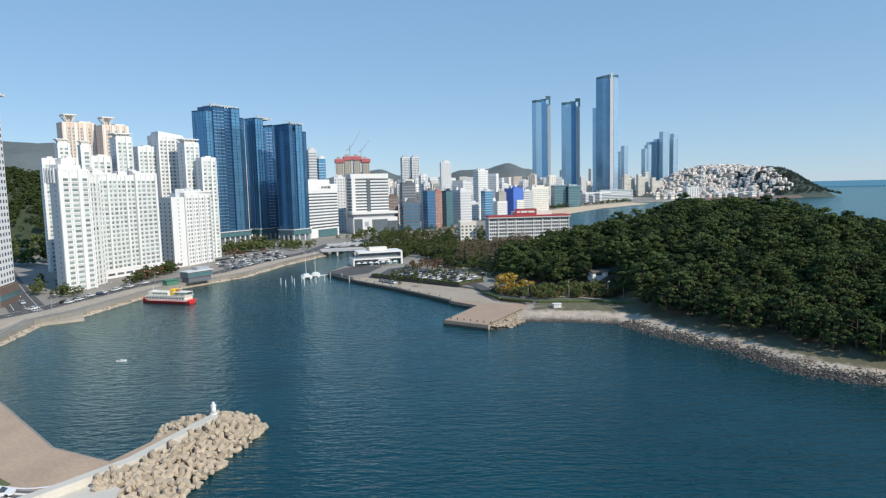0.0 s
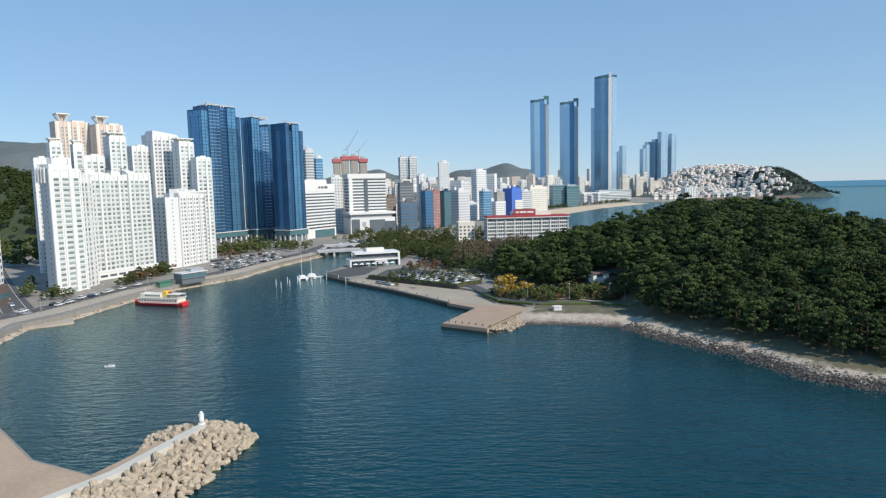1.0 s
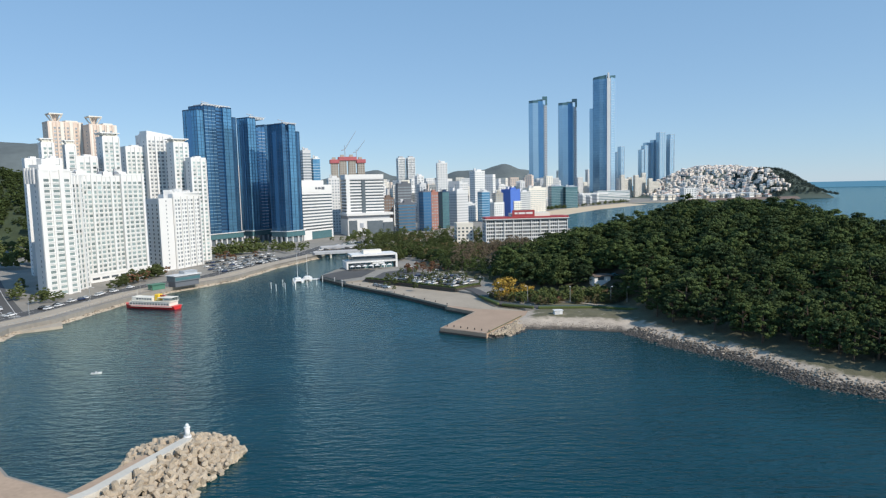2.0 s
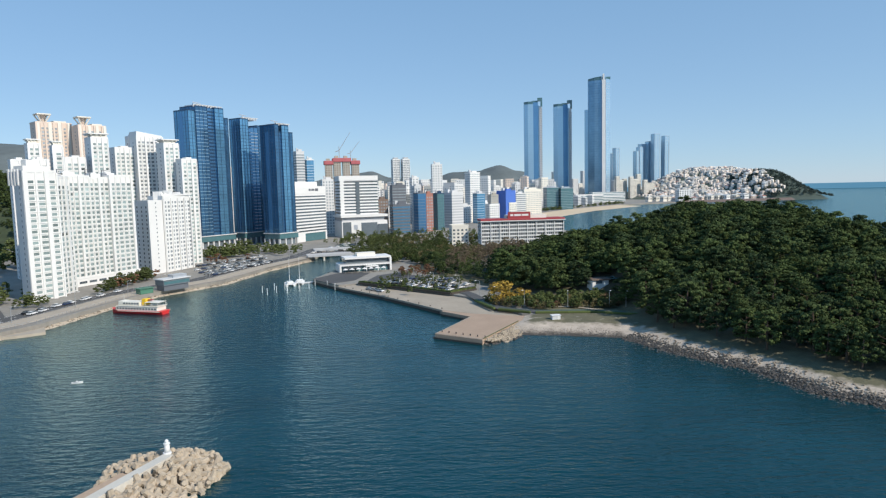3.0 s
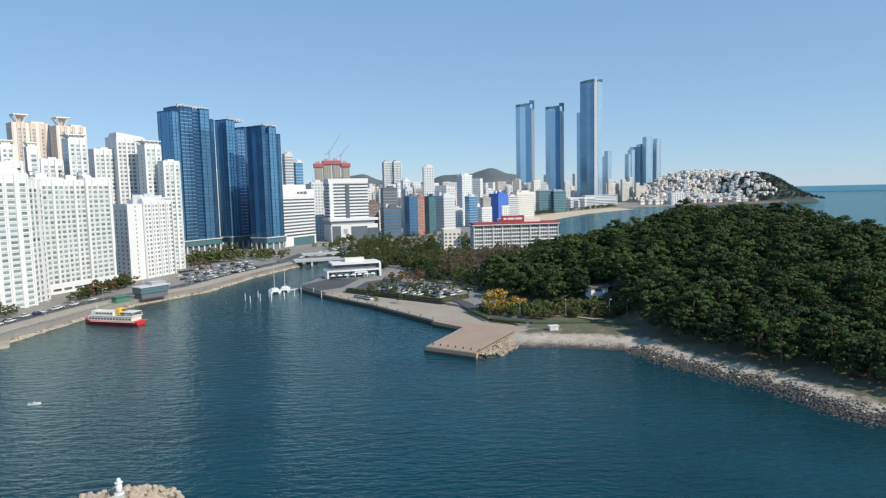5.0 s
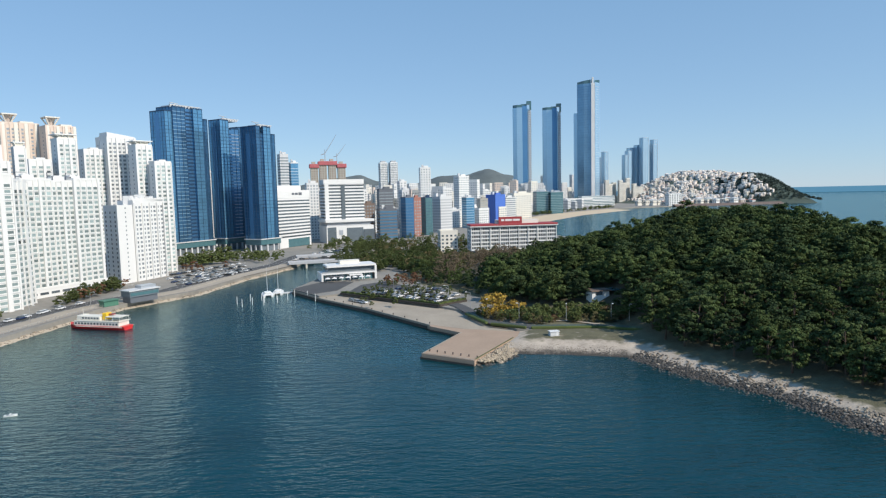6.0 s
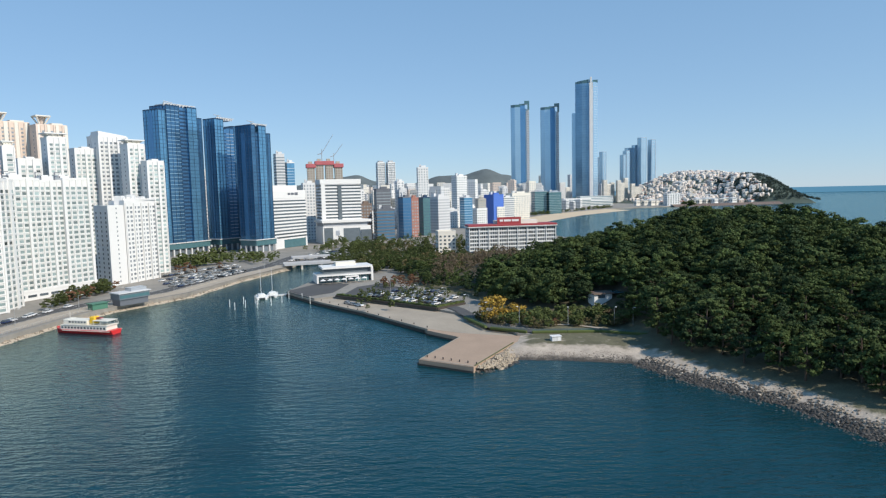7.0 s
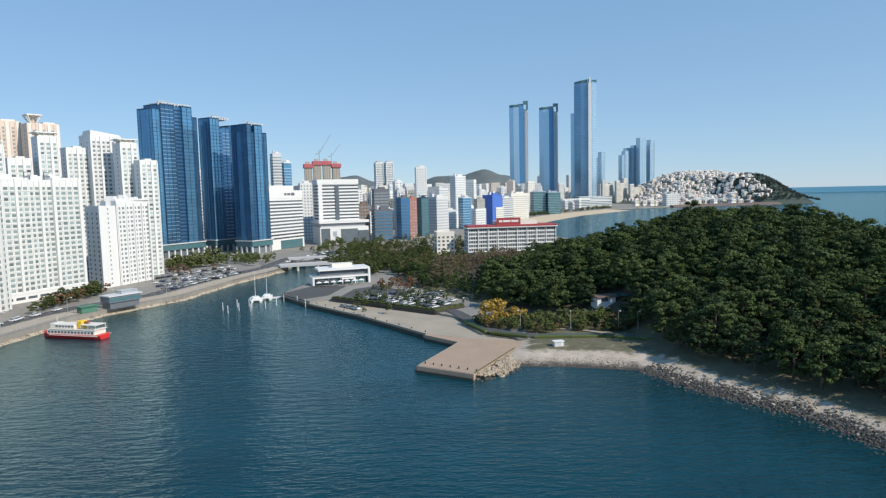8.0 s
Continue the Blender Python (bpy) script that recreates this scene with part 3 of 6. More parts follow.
YELLOW = kind_of_tree(M["leaf_yellow"], 2, 7.0, 4.8, 60, 34, 0.36, 0.15, 51)
TWIGGY = kind_of_tree(M["twigs_green"], 2, 6.0, 3.0, 30, 20, 0.30, 0.15, 81)
BARE = kind_of_tree(M["twigs"], 2, 9.0, 3.4, 30, 18, 0.30, 0.3, 61)


def plant(kind, x, y, z, s, rnd, label, category="tree", group=""):
    crown, trunk, _ = rnd.choice(kind)
    t = new("tree")
    t.matrix_basis = pose(x, y, z, rnd.uniform(-4, 4), rnd.uniform(-4, 4), rnd.uniform(0, 360)) @ Matrix.Diagonal((s, s, s * rnd.uniform(0.85, 1.15), 1))
    tagged(t, label, category, group)
    link("crown", crown, t)
    link("trunk", trunk, t)
    return t


def mass(name, kind, places, label, seed=5, mat=None):
    """Many far trees as one mesh."""
    rnd = np.random.RandomState(seed)
    out = []
    for x, y, z, s in places:
        arr = kind[rnd.randint(len(kind))][2]
        a = rnd.rand() * 6.283
        r = np.array([[math.cos(a), -math.sin(a), 0], [math.sin(a), math.cos(a), 0], [0, 0, rnd.uniform(0.85, 1.15)]])
        out.append(arr @ (r.T * s) + np.array([x, y, z]))
    arr = np.concatenate(out)
    me = bpy.data.meshes.new(name)
    nv = arr.shape[0] * 3
    me.vertices.add(nv)
    me.vertices.foreach_set("co", arr.reshape(-1).astype(np.float32))
    me.loops.add(nv)
    me.loops.foreach_set("vertex_index", np.arange(nv, dtype=np.int32))
    me.polygons.add(arr.shape[0])
    me.polygons.foreach_set("loop_start", np.arange(0, nv, 3, dtype=np.int32))
    me.update(calc_edges=True)
    me.materials.append(mat or kind[0][0].materials[0])
    return tagged(link(name, me), label, "woodland", kind="stuff")


rnd = random.Random(7)
spots = []
yy = 150.0
while yy < 600:
    xx = -20.0
    while xx < 330:
        spots.append((xx + rnd.uniform(-2.2, 2.2) + (2.6 if int(yy / 5.5) % 2 else 0), yy + rnd.uniform(-2.2, 2.2)))
        xx += 6.1
    yy += 5.5
px, py = np.array([s[0] for s in spots]), np.array([s[1] for s in spots])
pd = coast_distance(px, py)
pz = hill_height(px, py)


def in_clearing(x, y):
    """The road and the picnic ground between the pier and the wood stay open, as does the hotel's place."""
    return (x < 64 and y < 291) or (x < 30 and y < 290 + (30 - x) * 0.9) or (x < 95 and y > 515) or (x < 62 and 430 < y) or (57 < x < 67 and y < 295) or (6 < x < 40 and 372 < y < 432) or (y > 430 and x > 140)


front, back = [], []
for x, y, z, d in zip(px, py, pz, pd):
    if d < 12.5 + 2.0 * math.sin(x * 0.21) or in_clearing(x, y):
        continue
    s = rnd.choice((0.7, 0.85, 0.95, 1.0, 1.1, 1.3)) * rnd.uniform(0.92, 1.08)
    if x < 125 and y > 365 or x < 20:
        s *= 0.62
    (front if (y + 0.25 * x < 268 and x < 190) else back).append((float(x), float(y), float(z), s))
front.sort(key=lambda p: p[1])
back += front[300:]
for x, y, z, s in front[:300]:
    plant(PINES, x, y, z, s, rnd, "dark green pine on the headland's wooded slope", "pine tree", "pines on the headland")
for q, (tint, words) in enumerate((("pine", "dense dark green pine wood over the headland"), ("pine_light", "olive green pines scattered in the headland's wood"), ("pine_dark", "deep green pines scattered in the headland's wood"))):
    mass("pine_wood", PINES, [p for i, p in enumerate(back) if (i * 7919 % 100 < 40, 40 <= i * 7919 % 100 < 68, i * 7919 % 100 >= 68)[q]], words, 5 + q, M[tint])


# ---- rocks of the far cape ----
slope("cape_rocks", BAY[5:12], 8.0, 26.0, -1.5, M["brown"], "rocky brown shore of the cape", rows=6, seed=8)


# ---- apartment towers by the harbour ----
def facade(b, a, e, depth, z0, z1, floor=2.62, pitch=3.1, wide=3, glass="glass_pale", wall="white", single=0, ledge=True, lit=(0.66, 0.56), sides=True, inward=None):
    """A flat-fronted wing along the edge a to e: a body, paired windows on every floor, upright piers and thin sills."""
    a, e = Vector(a), Vector(e)
    length, t = (e - a).length, (e - a).normalized()
    back = Vector(inward or (-t.y, t.x)).normalized() * depth
    poly = [tuple(a), tuple(e), tuple(e + back), tuple(a + back)]
    prism("body", poly, z0, z1, M[wall], b)
    k = max(1, int(length / pitch))
    n = int((z1 - z0 - 1.0) / floor)
    heights = [z0 + 0.9 + floor * q for q in range(n)]
    step = length / k
    single_windows(b, (a, e), heights, step, step * lit[0], floor * lit[1], M[glass], 0.06, single)
    turn = Matrix.Rotation(math.atan2(t.y, t.x), 4, "Z")
    if ledge:
        sill = boxes((0, length, -0.34, 0.0, 0, 0.42))
        me = bpy.data.meshes.new("balcony_ledge")
        sill.to_mesh(me)
        sill.free()
        me.materials.append(M[wall])
        joined = repeat_mesh("balcony_ledge", me, [z - 0.62 for z in heights])
        tagged(link("balcony_ledge", joined, b, Matrix.Translation((a.x, a.y, 0)) @ turn), kind="stuff")
    thin, thick = pier_mesh("wall_rib", step * 0.15, 0.5, z1 - z0, M[wall]), pier_mesh("wall_rib", step * 0.42, 0.75, z1 - z0 + 0.8, M[wall])
    for q in range(k + 1):
        p = a + t * (step * q)
        me = thick if q % wide == 0 else thin
        link("wall_rib", me, b, Matrix.Translation((p.x, p.y, z0)) @ turn @ Matrix.Rotation(math.pi, 4, "Z"))
    if sides:
        single_windows(b, (a + back, a), heights, max(3.6, depth * 0.9), 0.9, 1.15, M["glass_mid"], 0.05, 0)
    link("parapet", ring_mesh("parapet", poly, -0.4, 0.14, 1.1, M[wall]), b, (0, 0, z1))
    return poly


def flat_roof_cap(b, cx, cy, z, w):
    """A white slab with an overhang on a glazed stair head, as stands on the apartment towers."""
    part("stair_head", boxes((cx - w * 0.38, cx + w * 0.38, cy - w * 0.34, cy + w * 0.34, z, z + 3.0)), M["cream"], b)
    part("roof_cap", boxes((cx - w * 0.62, cx + w * 0.62, cy - w * 0.5, cy + w * 0.5, z + 3.0, z + 3.7), bevel=0.1), M["white"], b)
    part("cap_bracket", boxes(*[(cx + w * q - 0.2, cx + w * q + 0.2, cy - w * 0.46, cy + w * 0.4, z + 2.2, z + 3.0) for q in (-0.45, -0.15, 0.15, 0.45)]), M["cream"], b)


def funnel_cap(b, cx, cy, z):
    """A four-sided frame that widens upwards."""
    bm = bmesh.new()
    for sx in (-1, 1):
        for sy in (-1, 1):
            rod(bm, (cx + sx * 0.9, cy + sy * 0.9, z), (cx + sx * 4.2, cy + sy * 4.2, z + 6.6), 0.55, 0.55, 6)
    part("roof_frame", bm, M["cream"], b)
    part("frame_core", rod(bmesh.new(), (cx, cy, z), (cx, cy, z + 6.6), 0.5, 2.6, 4), M["peach"], b)
    part("roof_cap", boxes((cx - 4.8, cx + 4.8, cy - 4.8, cy + 4.8, z + 6.6, z + 7.5), bevel=0.1), M["cream"], b)


def roof_frames(b, x, y, z, rot):
    """A small steel gantry left on a roof edge."""
    m = Matrix.Translation((x, y, 0)) @ Matrix.Rotation(radians(rot), 4, "Z")
    bm = boxes((-1.6, -1.3, -0.2, 0.2, z, z + 4.2), (1.3, 1.6, -0.2, 0.2, z, z + 2.2), (-1.6, 1.6, -0.2, 0.2, z + 3.9, z + 4.2), (-1.6, 1.6, -0.2, 0.2, z + 1.9, z + 2.2))
    bm.transform(m)
    part("roof_gantry", bm, M["dark_grey"], b)


def long_apartment():
    b = thing("apartment_building", 0, 0, LAND, 0, "broad white apartment slab with pale glazed balconies", "apartment building")
    a, e = Vector((-213.5, 347.0)), Vector((-195.0, 397.0))
    t = (e - a).normalized()
    nrm = Vector((t.y, -t.x))
    for u0, u1, out, top, wide in ((0.0, 0.16, 0.0, 58.6, 3), (0.16, 0.47, 0.9, 59.8, 3), (0.47, 0.72, 0.2, 59.0, 2), (0.72, 1.0, 1.0, 60.2, 4)):
        facade(b, a.lerp(e, u0) + nrm * out, a.lerp(e, u1) + nrm * out, 14.0 + out, 4.4, top, wide=wide, single=80, sides=False)
    base = [tuple(a + nrm * 2.6), tuple(e + nrm * 2.6 + t * 2.5), tuple(e - nrm * 14 + t * 2.5), tuple(a - nrm * 14)]
    prism("podium", base, 0, 4.2, M["white"], b)
    single_windows(b, (base[0], base[1]), [1.5], 6.2, 4.6, 1.2, M["glass_dark"], 0.12)
    part("podium_rail", boxes((0, 55, -0.15, 0.1, 4.2, 5.1)), M["white"], b).matrix_basis = Matrix.Translation((base[0][0], base[0][1], 0)) @ Matrix.Rotation(math.atan2(t.y, t.x), 4, "Z")
    # the bay that stands forward, with its blind flank
    c0, c1 = Vector((-199.8, 311.0)), Vector((-194.2, 326.0))
    facade(b, c0, c1, 16.0, 0.0, 61.0, pitch=5.0, wide=2, single=70, lit=(0.62, 0.5), inward=(-0.77, 0.64))
    facade(b, c1 + Vector((-3.0, 1.2)), c1 + Vector((-4.6, 17.0)), 12.0, 0.0, 58.6, pitch=3.2, single=40, sides=False)
    for z, r in ((0.0, 1.0), (3.0, 0.55)):
        m = Matrix.Translation((-203.0, 321.0, 0)) @ Matrix.Rotation(radians(67), 4, "Z")
        bm = boxes((-6 * r, 6 * r, -3.4 * r, 3.4 * r, 61.0 + z, 64.2 + z))
        bm.transform(m)
        part("roof_house", bm, M["white"], b)
    fins = boxes(*[(-9.2, -8.4, -3.6 + 2.2 * q, -2.8 + 2.2 * q, 55, 62.6) for q in range(4)])
    fins.transform(Matrix.Translation((-202.7, 321.0, 0)) @ Matrix.Rotation(radians(67), 4, "Z"))
    part("flank_rib", fins, M["pale_grey"], b)
    for u, q in ((0.2, 0.5), (0.3, 0.8), (0.62, 0.5), (0.8, 0.7)):
        p = a.lerp(e, u) - nrm * 6
        bm = boxes((-3.2, 3.2, -2.6, 2.6, 59, 61.0 + 2.2 * q), (-2.0, 1.2, -2.0, 1.4, 61.0 + 2.2 * q, 61.6 + 2.2 * q))
        bm.transform(Matrix.Translation((p.x, p.y, 0)) @ Matrix.Rotation(radians(67), 4, "Z"))
        part("stair_head", bm, M["white"], b)
    for u in (0.2, 0.52, 0.72):
        p = a.lerp(e, u) - nrm * 3
        roof_frames(b, p.x, p.y, 60, 67)
    return b


def corner_apartment():
    b = thing("apartment_building", 0, 0, LAND, 0, "white apartment block with small square windows", "apartment building")
    c, r = Vector((-188.6, 404.8)), Vector((-178.0, 441.0))
    t = (r - c).normalized()
    prism("body", [tuple(c), tuple(c + t * 12), tuple(c + t * 12 + Vector((-15, 13))), tuple(c + Vector((-15, 13)))], 0, 46.0, M["white"], b)
    prism("body", [tuple(c + t * 12 + Vector((0.5, -0.1))), tuple(r), tuple(r + Vector((-15, 9))), tuple(c + t * 12 + Vector((-15, 12)))], 0, 48.6, M["white"], b)
    rows_ = [1.7 + 2.62 * k for k in range(17)]
    single_windows(b, (c + t * 12.5 + Vector((0.5, -0.1)), r), rows_, 3.1, 1.7, 1.35, M["glass_mid"], 0.06, 200)
    single_windows(b, (c + Vector((-15, 13)), c), rows_[:16], 6.0, 1.5, 1.3, M["glass_dark"], 0.06, 60)
    single_windows(b, (c + t * 1.5, c + t * 11), rows_, 9.5, 0.8, 1.0, M["glass_mid"], 0.06, 20)
    turn = Matrix.Rotation(math.atan2(t.y, t.x) + math.pi, 4, "Z")
    pm = pier_mesh("wall_rib", 0.8, 0.55, 47.0, M["white"])
    for q in (12.8, 19.2, 25.4, 31.6, 37.2):
        p = c + t * q + Vector((0.5, -0.1))
        link("wall_rib", pm, b, Matrix.Translation((p.x, p.y, 0)) @ turn)
    for q, h, w in ((15, 51.4, 2.2), (20, 50.4, 1.4), (24, 52.0, 2.0), (31, 50.8, 2.4)):
        p = c + t * q + Vector((-6, 3))
        part("roof_plant", boxes((p.x - w, p.x + w, p.y - w, p.y + w, 46, h)), M["white"], b)
    bm = bmesh.new()
    for q in range(6):
        p = c + t * (13 + 3.2 * q) + Vector((-1.5, 0.8))
        rod(bm, (p.x, p.y, 48), (p.x, p.y, 51.5), 0.16, 0.10, 5)
    part("antenna", bm, M["pale_grey"], b)
    prism("parapet", [tuple(c + t * 11.6), tuple(r + t * 0.3 + Vector((0.9, -0.2))), tuple(r + Vector((-1, 0.5))), tuple(c + t * 12 + Vector((-1, 0.5)))], 48.6, 49.6, M["white"], b)
    return b


long_apartment()
corner_apartment()


def apartment_tower(x0, x1, y, top, d, label, wall="white", glass="glass_pale", cap="plain", pitch=3.0, floor=2.75, rot=50.0, wide=2):
    """A tower seen between x0 and x1 from the harbour; it faces the canal like its neighbours."""
    d = d * 1.5
    w = max(4.0, (0.89 * (x1 - x0) - 0.39 * d) / 0.92)
    b = thing("apartment_tower", (x0 + x1) / 2, y, LAND, rot, label, "apartment tower", "apartment towers behind the harbour front")
    h = top - LAND
    facade(b, (-w / 2, -d / 2), (w / 2, -d / 2), d, 0, h, floor, pitch, wide, glass, wall, lit=(0.6, 0.52))
    if cap == "slab":
        flat_roof_cap(b, 0, 0, h, min(w, 11))
    elif cap == "funnel":
        for q in ((-0.22, 0.0),):
            funnel_cap(b, w * q[0], 0, h)
        strips = boxes(*[(w * (u - 0.5), w * (u - 0.5) + w * 0.10, -d / 2 - 0.62, -d / 2 - 0.02, 0, h + 0.6) for u in (0.0, 0.34, 0.62, 0.9)])
        part("wall_strip", strips, M["cream"], b, "cream upright wall strips")
        part("roof_house", boxes((w * 0.05, w * 0.42, -d * 0.3, d * 0.3, h, h + 2.4)), M["cream"], b)
    elif cap == "sloped":
        bm = bmesh.new()
        vs_ = [bm.verts.new(p) for p in ((-w / 2, -d / 2, h), (w / 2, -d / 2, h), (w / 2, d / 2, h), (-w / 2, d / 2, h), (-w / 2, -d / 2, h + 4.2), (w / 2, -d / 2, h + 1.6), (w / 2, d / 2, h + 1.6), (-w / 2, d / 2, h + 4.2))]
        for q in ((0, 1, 5, 4), (1, 2, 6, 5), (2, 3, 7, 6), (3, 0, 4, 7), (4, 5, 6, 7)):
            bm.faces.new([vs_[i] for i in q])
        part("sloped_roof", bm, M["white"], b)
    else:
        roof_box(b, w * 0.4, d * 0.5, 2.2, h, M[wall], w * 0.08)
    return b


WT = "tall white apartment tower with glazed balconies and a slab-topped roof"
WF = "white apartment tower with pale glazing and flat roof"
for row in ((-270, -258.5, 400, 74, 5, WF), (-264, -254.5, 407, 84, 5, WT, "white", "glass_pale", "slab"), (-259, -247, 402, 74, 6, WF), (-253, -244.5, 414, 83, 5, WT, "white", "glass_pale", "slab"),
            (-263, -246, 440, 77, 7, WF), (-251.5, -235.5, 450, 90.5, 8, WT, "white", "glass_pale", "slab"), (-247, -229, 472, 85, 7, WF),
            (-241, -234, 484, 94, 5, WF, "white", "glass_mid"), (-236, -212, 480, 93, 8, "tall white apartment tower with a sloping roof", "white", "glass_mid", "sloped"),
            (-212, -196, 470, 87, 8, WT, "white", "glass_pale", "slab"), (-197, -182, 466, 75.5, 6, WF)):
    apartment_tower(*row)
PT = "peach and cream apartment tower with a flared roof frame"
for row in ((-321, -291, 500, 107, 9), (-292, -266, 504, 104.5, 9)):
    apartment_tower(*row, PT, "peach", "glass_mid", "funnel", 2.6)


def street_tower():
    b = thing("apartment_tower", -223, 276, LAND, 18, "tall white apartment tower with square windows on a brown base", "apartment tower")
    block(b, rect(30, 20), 9, 92, "punched", M["white"], M["glass_dark"], 3.0, 3.1)
    prism("base", offset(rect(30, 20), 1.2), 0, 8.6, M["brown"], b)
    link("base_window", ring_mesh("base_window", rect(30, 20), 1.15, 1.28, 2.4, M["glass_green"]), b, (0, 0, 2.6))
    part("roof_cap", boxes((-17, 17, -12, 12, 94.5, 95.6)), M["white"], b)
    return b


street_tower()


# ---- blue glass towers ----
def glass_wing(b, x0, x1, y0, y1, z0, z1, glass, band, bands=0.09, floor=3.1, rib=0.0):
    """One upright strip of a curtain wall with its own glass, floor bands and mullions."""
    poly = [(x0, y0), (x1, y0), (x1, y1), (x0, y1)]
    prism("glass_wing", poly, z0, z1, M[glass], b)
    n = int((z1 - z0) / floor)
    floors(b, "floor_band", ring_mesh("floor_band", poly, 0.0, 0.14, floor * bands, M[band]), [z0 + floor * q for q in range(1, n)], True)
    if rib:
        pm = pier_mesh("mullion", 0.22, 0.24, z1 - z0, M["mullion"])
        for m in along(poly, rib, (2,)):
            link("mullion", pm, b, Matrix.Translation((0, 0, z0)) @ m)
    link("roof_edge", ring_mesh("roof_edge", poly, -0.5, 0.2, 0.9, M["mullion"]), b, (0, 0, z1))


def glass_tower(x0, x1, y, top, d, strips, label, z0=11.0, rot=62.0):
    """Strips are (start, end, step forward, height lost, glass, band, band share) across the front."""
    ax = (0.95, 0.32)
    seen_w = math.cos(radians(rot)) * ax[0] + math.sin(radians(rot)) * ax[1]
    seen_d = math.sin(radians(rot)) * ax[0] - math.cos(radians(rot)) * ax[1]
    w = (0.95 * (x1 - x0) - seen_d * d) / seen_w
    b = thing("glass_tower", (x0 + x1) / 2, y, LAND, rot, label, "glass tower", "blue glass towers")
    h = top - LAND
    for s0, s1, out, lost, glass, band, share in strips:
        glass_wing(b, w * (s0 - 0.5), w * (s1 - 0.5), -d / 2 - out, d / 2 - 0.6 * abs(out), z0, h - lost, glass, band, share, rib=3.4 if share < 0.2 else 0.0)
    part("flank_recess", boxes((-w / 2 - 0.25, -w / 2, -d * 0.1, d * 0.16, z0, h - 6)), M["glass_navy"], b)
    prism("base", rect(w * 1.02, d * 1.05), 6.0, z0, M["glass_green"], b)
    link("base_cornice", ring_mesh("base_cornice", rect(w * 1.02, d * 1.05), 0, 0.7, 0.8, M["pale_grey"]), b, (0, 0, z0 - 0.3))
    for m in along(rect(w * 0.96, d), 6.0, ends=False):
        c = m.translation
        link("column", bpy.data.meshes.get("base_column") or pier_mesh("base_column", 1.4, 1.4, 6.2, M["pale_grey"]), b, Matrix.Translation((c.x, c.y, 0)))
    part("lobby", boxes((-w * 0.42, w * 0.42, -d * 0.42, d * 0.42, 0, 6.2)), M["glass_dark"], b)
    part("roof_plant", boxes((-w * 0.3, w * 0.05, -d * 0.3, d * 0.3, h, h + 2.0), (w * 0.08, w * 0.3, -d * 0.2, d * 0.3, h, h + 2.8)), M["pale_grey"], b)
    part("roof_screen", boxes(*[(-w * 0.36 + q * w * 0.07, -w * 0.36 + q * w * 0.07 + 0.8, -d * 0.44, -d * 0.38, h, h + 2.4) for q in range(10)], (-w * 0.36, w * 0.36, -d * 0.44, -d * 0.38, h + 1.8, h + 2.4)), M["pale_grey"], b)
    bm = rod(bmesh.new(), (-w * 0.1, 0, h + 2), (-w * 0.1, 0, h + 4.6), 0.35, 0.35)
    rod(bm, (-w * 0.1 - 4, 1, h + 5.2), (-w * 0.1 + 3, -1, h + 4.4), 0.35, 0.25)
    part("roof_crane", bm, M["metal"], b)
    return b


GT = "dark blue curtain-wall tower with stepped glass bays"
glass_tower(-254, -205, 600, 129, 20, ((0.0, 0.16, -1.2, 4, "glass_blue2", "mullion", 0.09), (0.16, 0.44, 0.0, 0, "glass_blue", "sky_band", 0.16), (0.44, 0.62, -1.6, 0, "glass_navy", "mullion", 0.42), (0.62, 0.84, 0.6, 0, "glass_blue2", "mullion", 0.09), (0.84, 1.0, -1.8, 8, "glass_blue", "mullion", 0.12)), GT)
glass_tower(-219, -187, 640, 122, 14, ((0.0, 0.36, 0.4, 0, "glass_blue2", "mullion", 0.09), (0.36, 0.50, -0.8, 8, "glass_navy", "mullion", 0.25), (0.50, 0.84, -1.2, 7, "glass_navy", "silver", 0.13), (0.84, 1.0, -2.0, 5, "glass_blue", "mullion", 0.12)), GT)
glass_tower(-182, -150, 616, 113, 18, ((0.0, 0.20, 0.0, 0, "glass_blue", "mullion", 0.10), (0.20, 0.34, -1.0, 6, "glass_navy", "mullion", 0.25), (0.34, 0.70, 0.5, 0, "glass_blue2", "mullion", 0.09), (0.70, 1.0, -1.4, 6, "glass_blue", "mullion", 0.12)), GT)


# ---- offices and hotels of the middle distance ----
def striped_office():
    b = thing("office_building", -153.5, 654, LAND, 65, "white office block with dark ribbon windows", "office building")
    block(b, rect(50, 18), 8, 47, "ribbon", M["white"], M["glass_dark"], 3.1)
    part("upper_wall", boxes((-25.2, 25.2, -9.2, 9.2, 47, 54.5), (-22, 16, -6, 6, 54.5, 59)), M["white"], b)
    part("lobby", boxes((-10, 23, -8.9, 9, 0.2, 8)), M["glass_green"], b)
    part("side_wall", boxes((-25.2, -10, -9.3, 9.2, 0, 8), (23, 25.2, -9.3, 9.2, 0, 8)), M["white"], b)
    part("sign_bars", boxes((-2, 1.2, -9.4, -9.19, 50, 52), (2.4, 7, -9.4, -9.19, 50, 52), (8.2, 13, -9.4, -9.19, 49.7, 52.3)), M["dark_grey"], b, "plain dark bars of a roof sign")
    return b


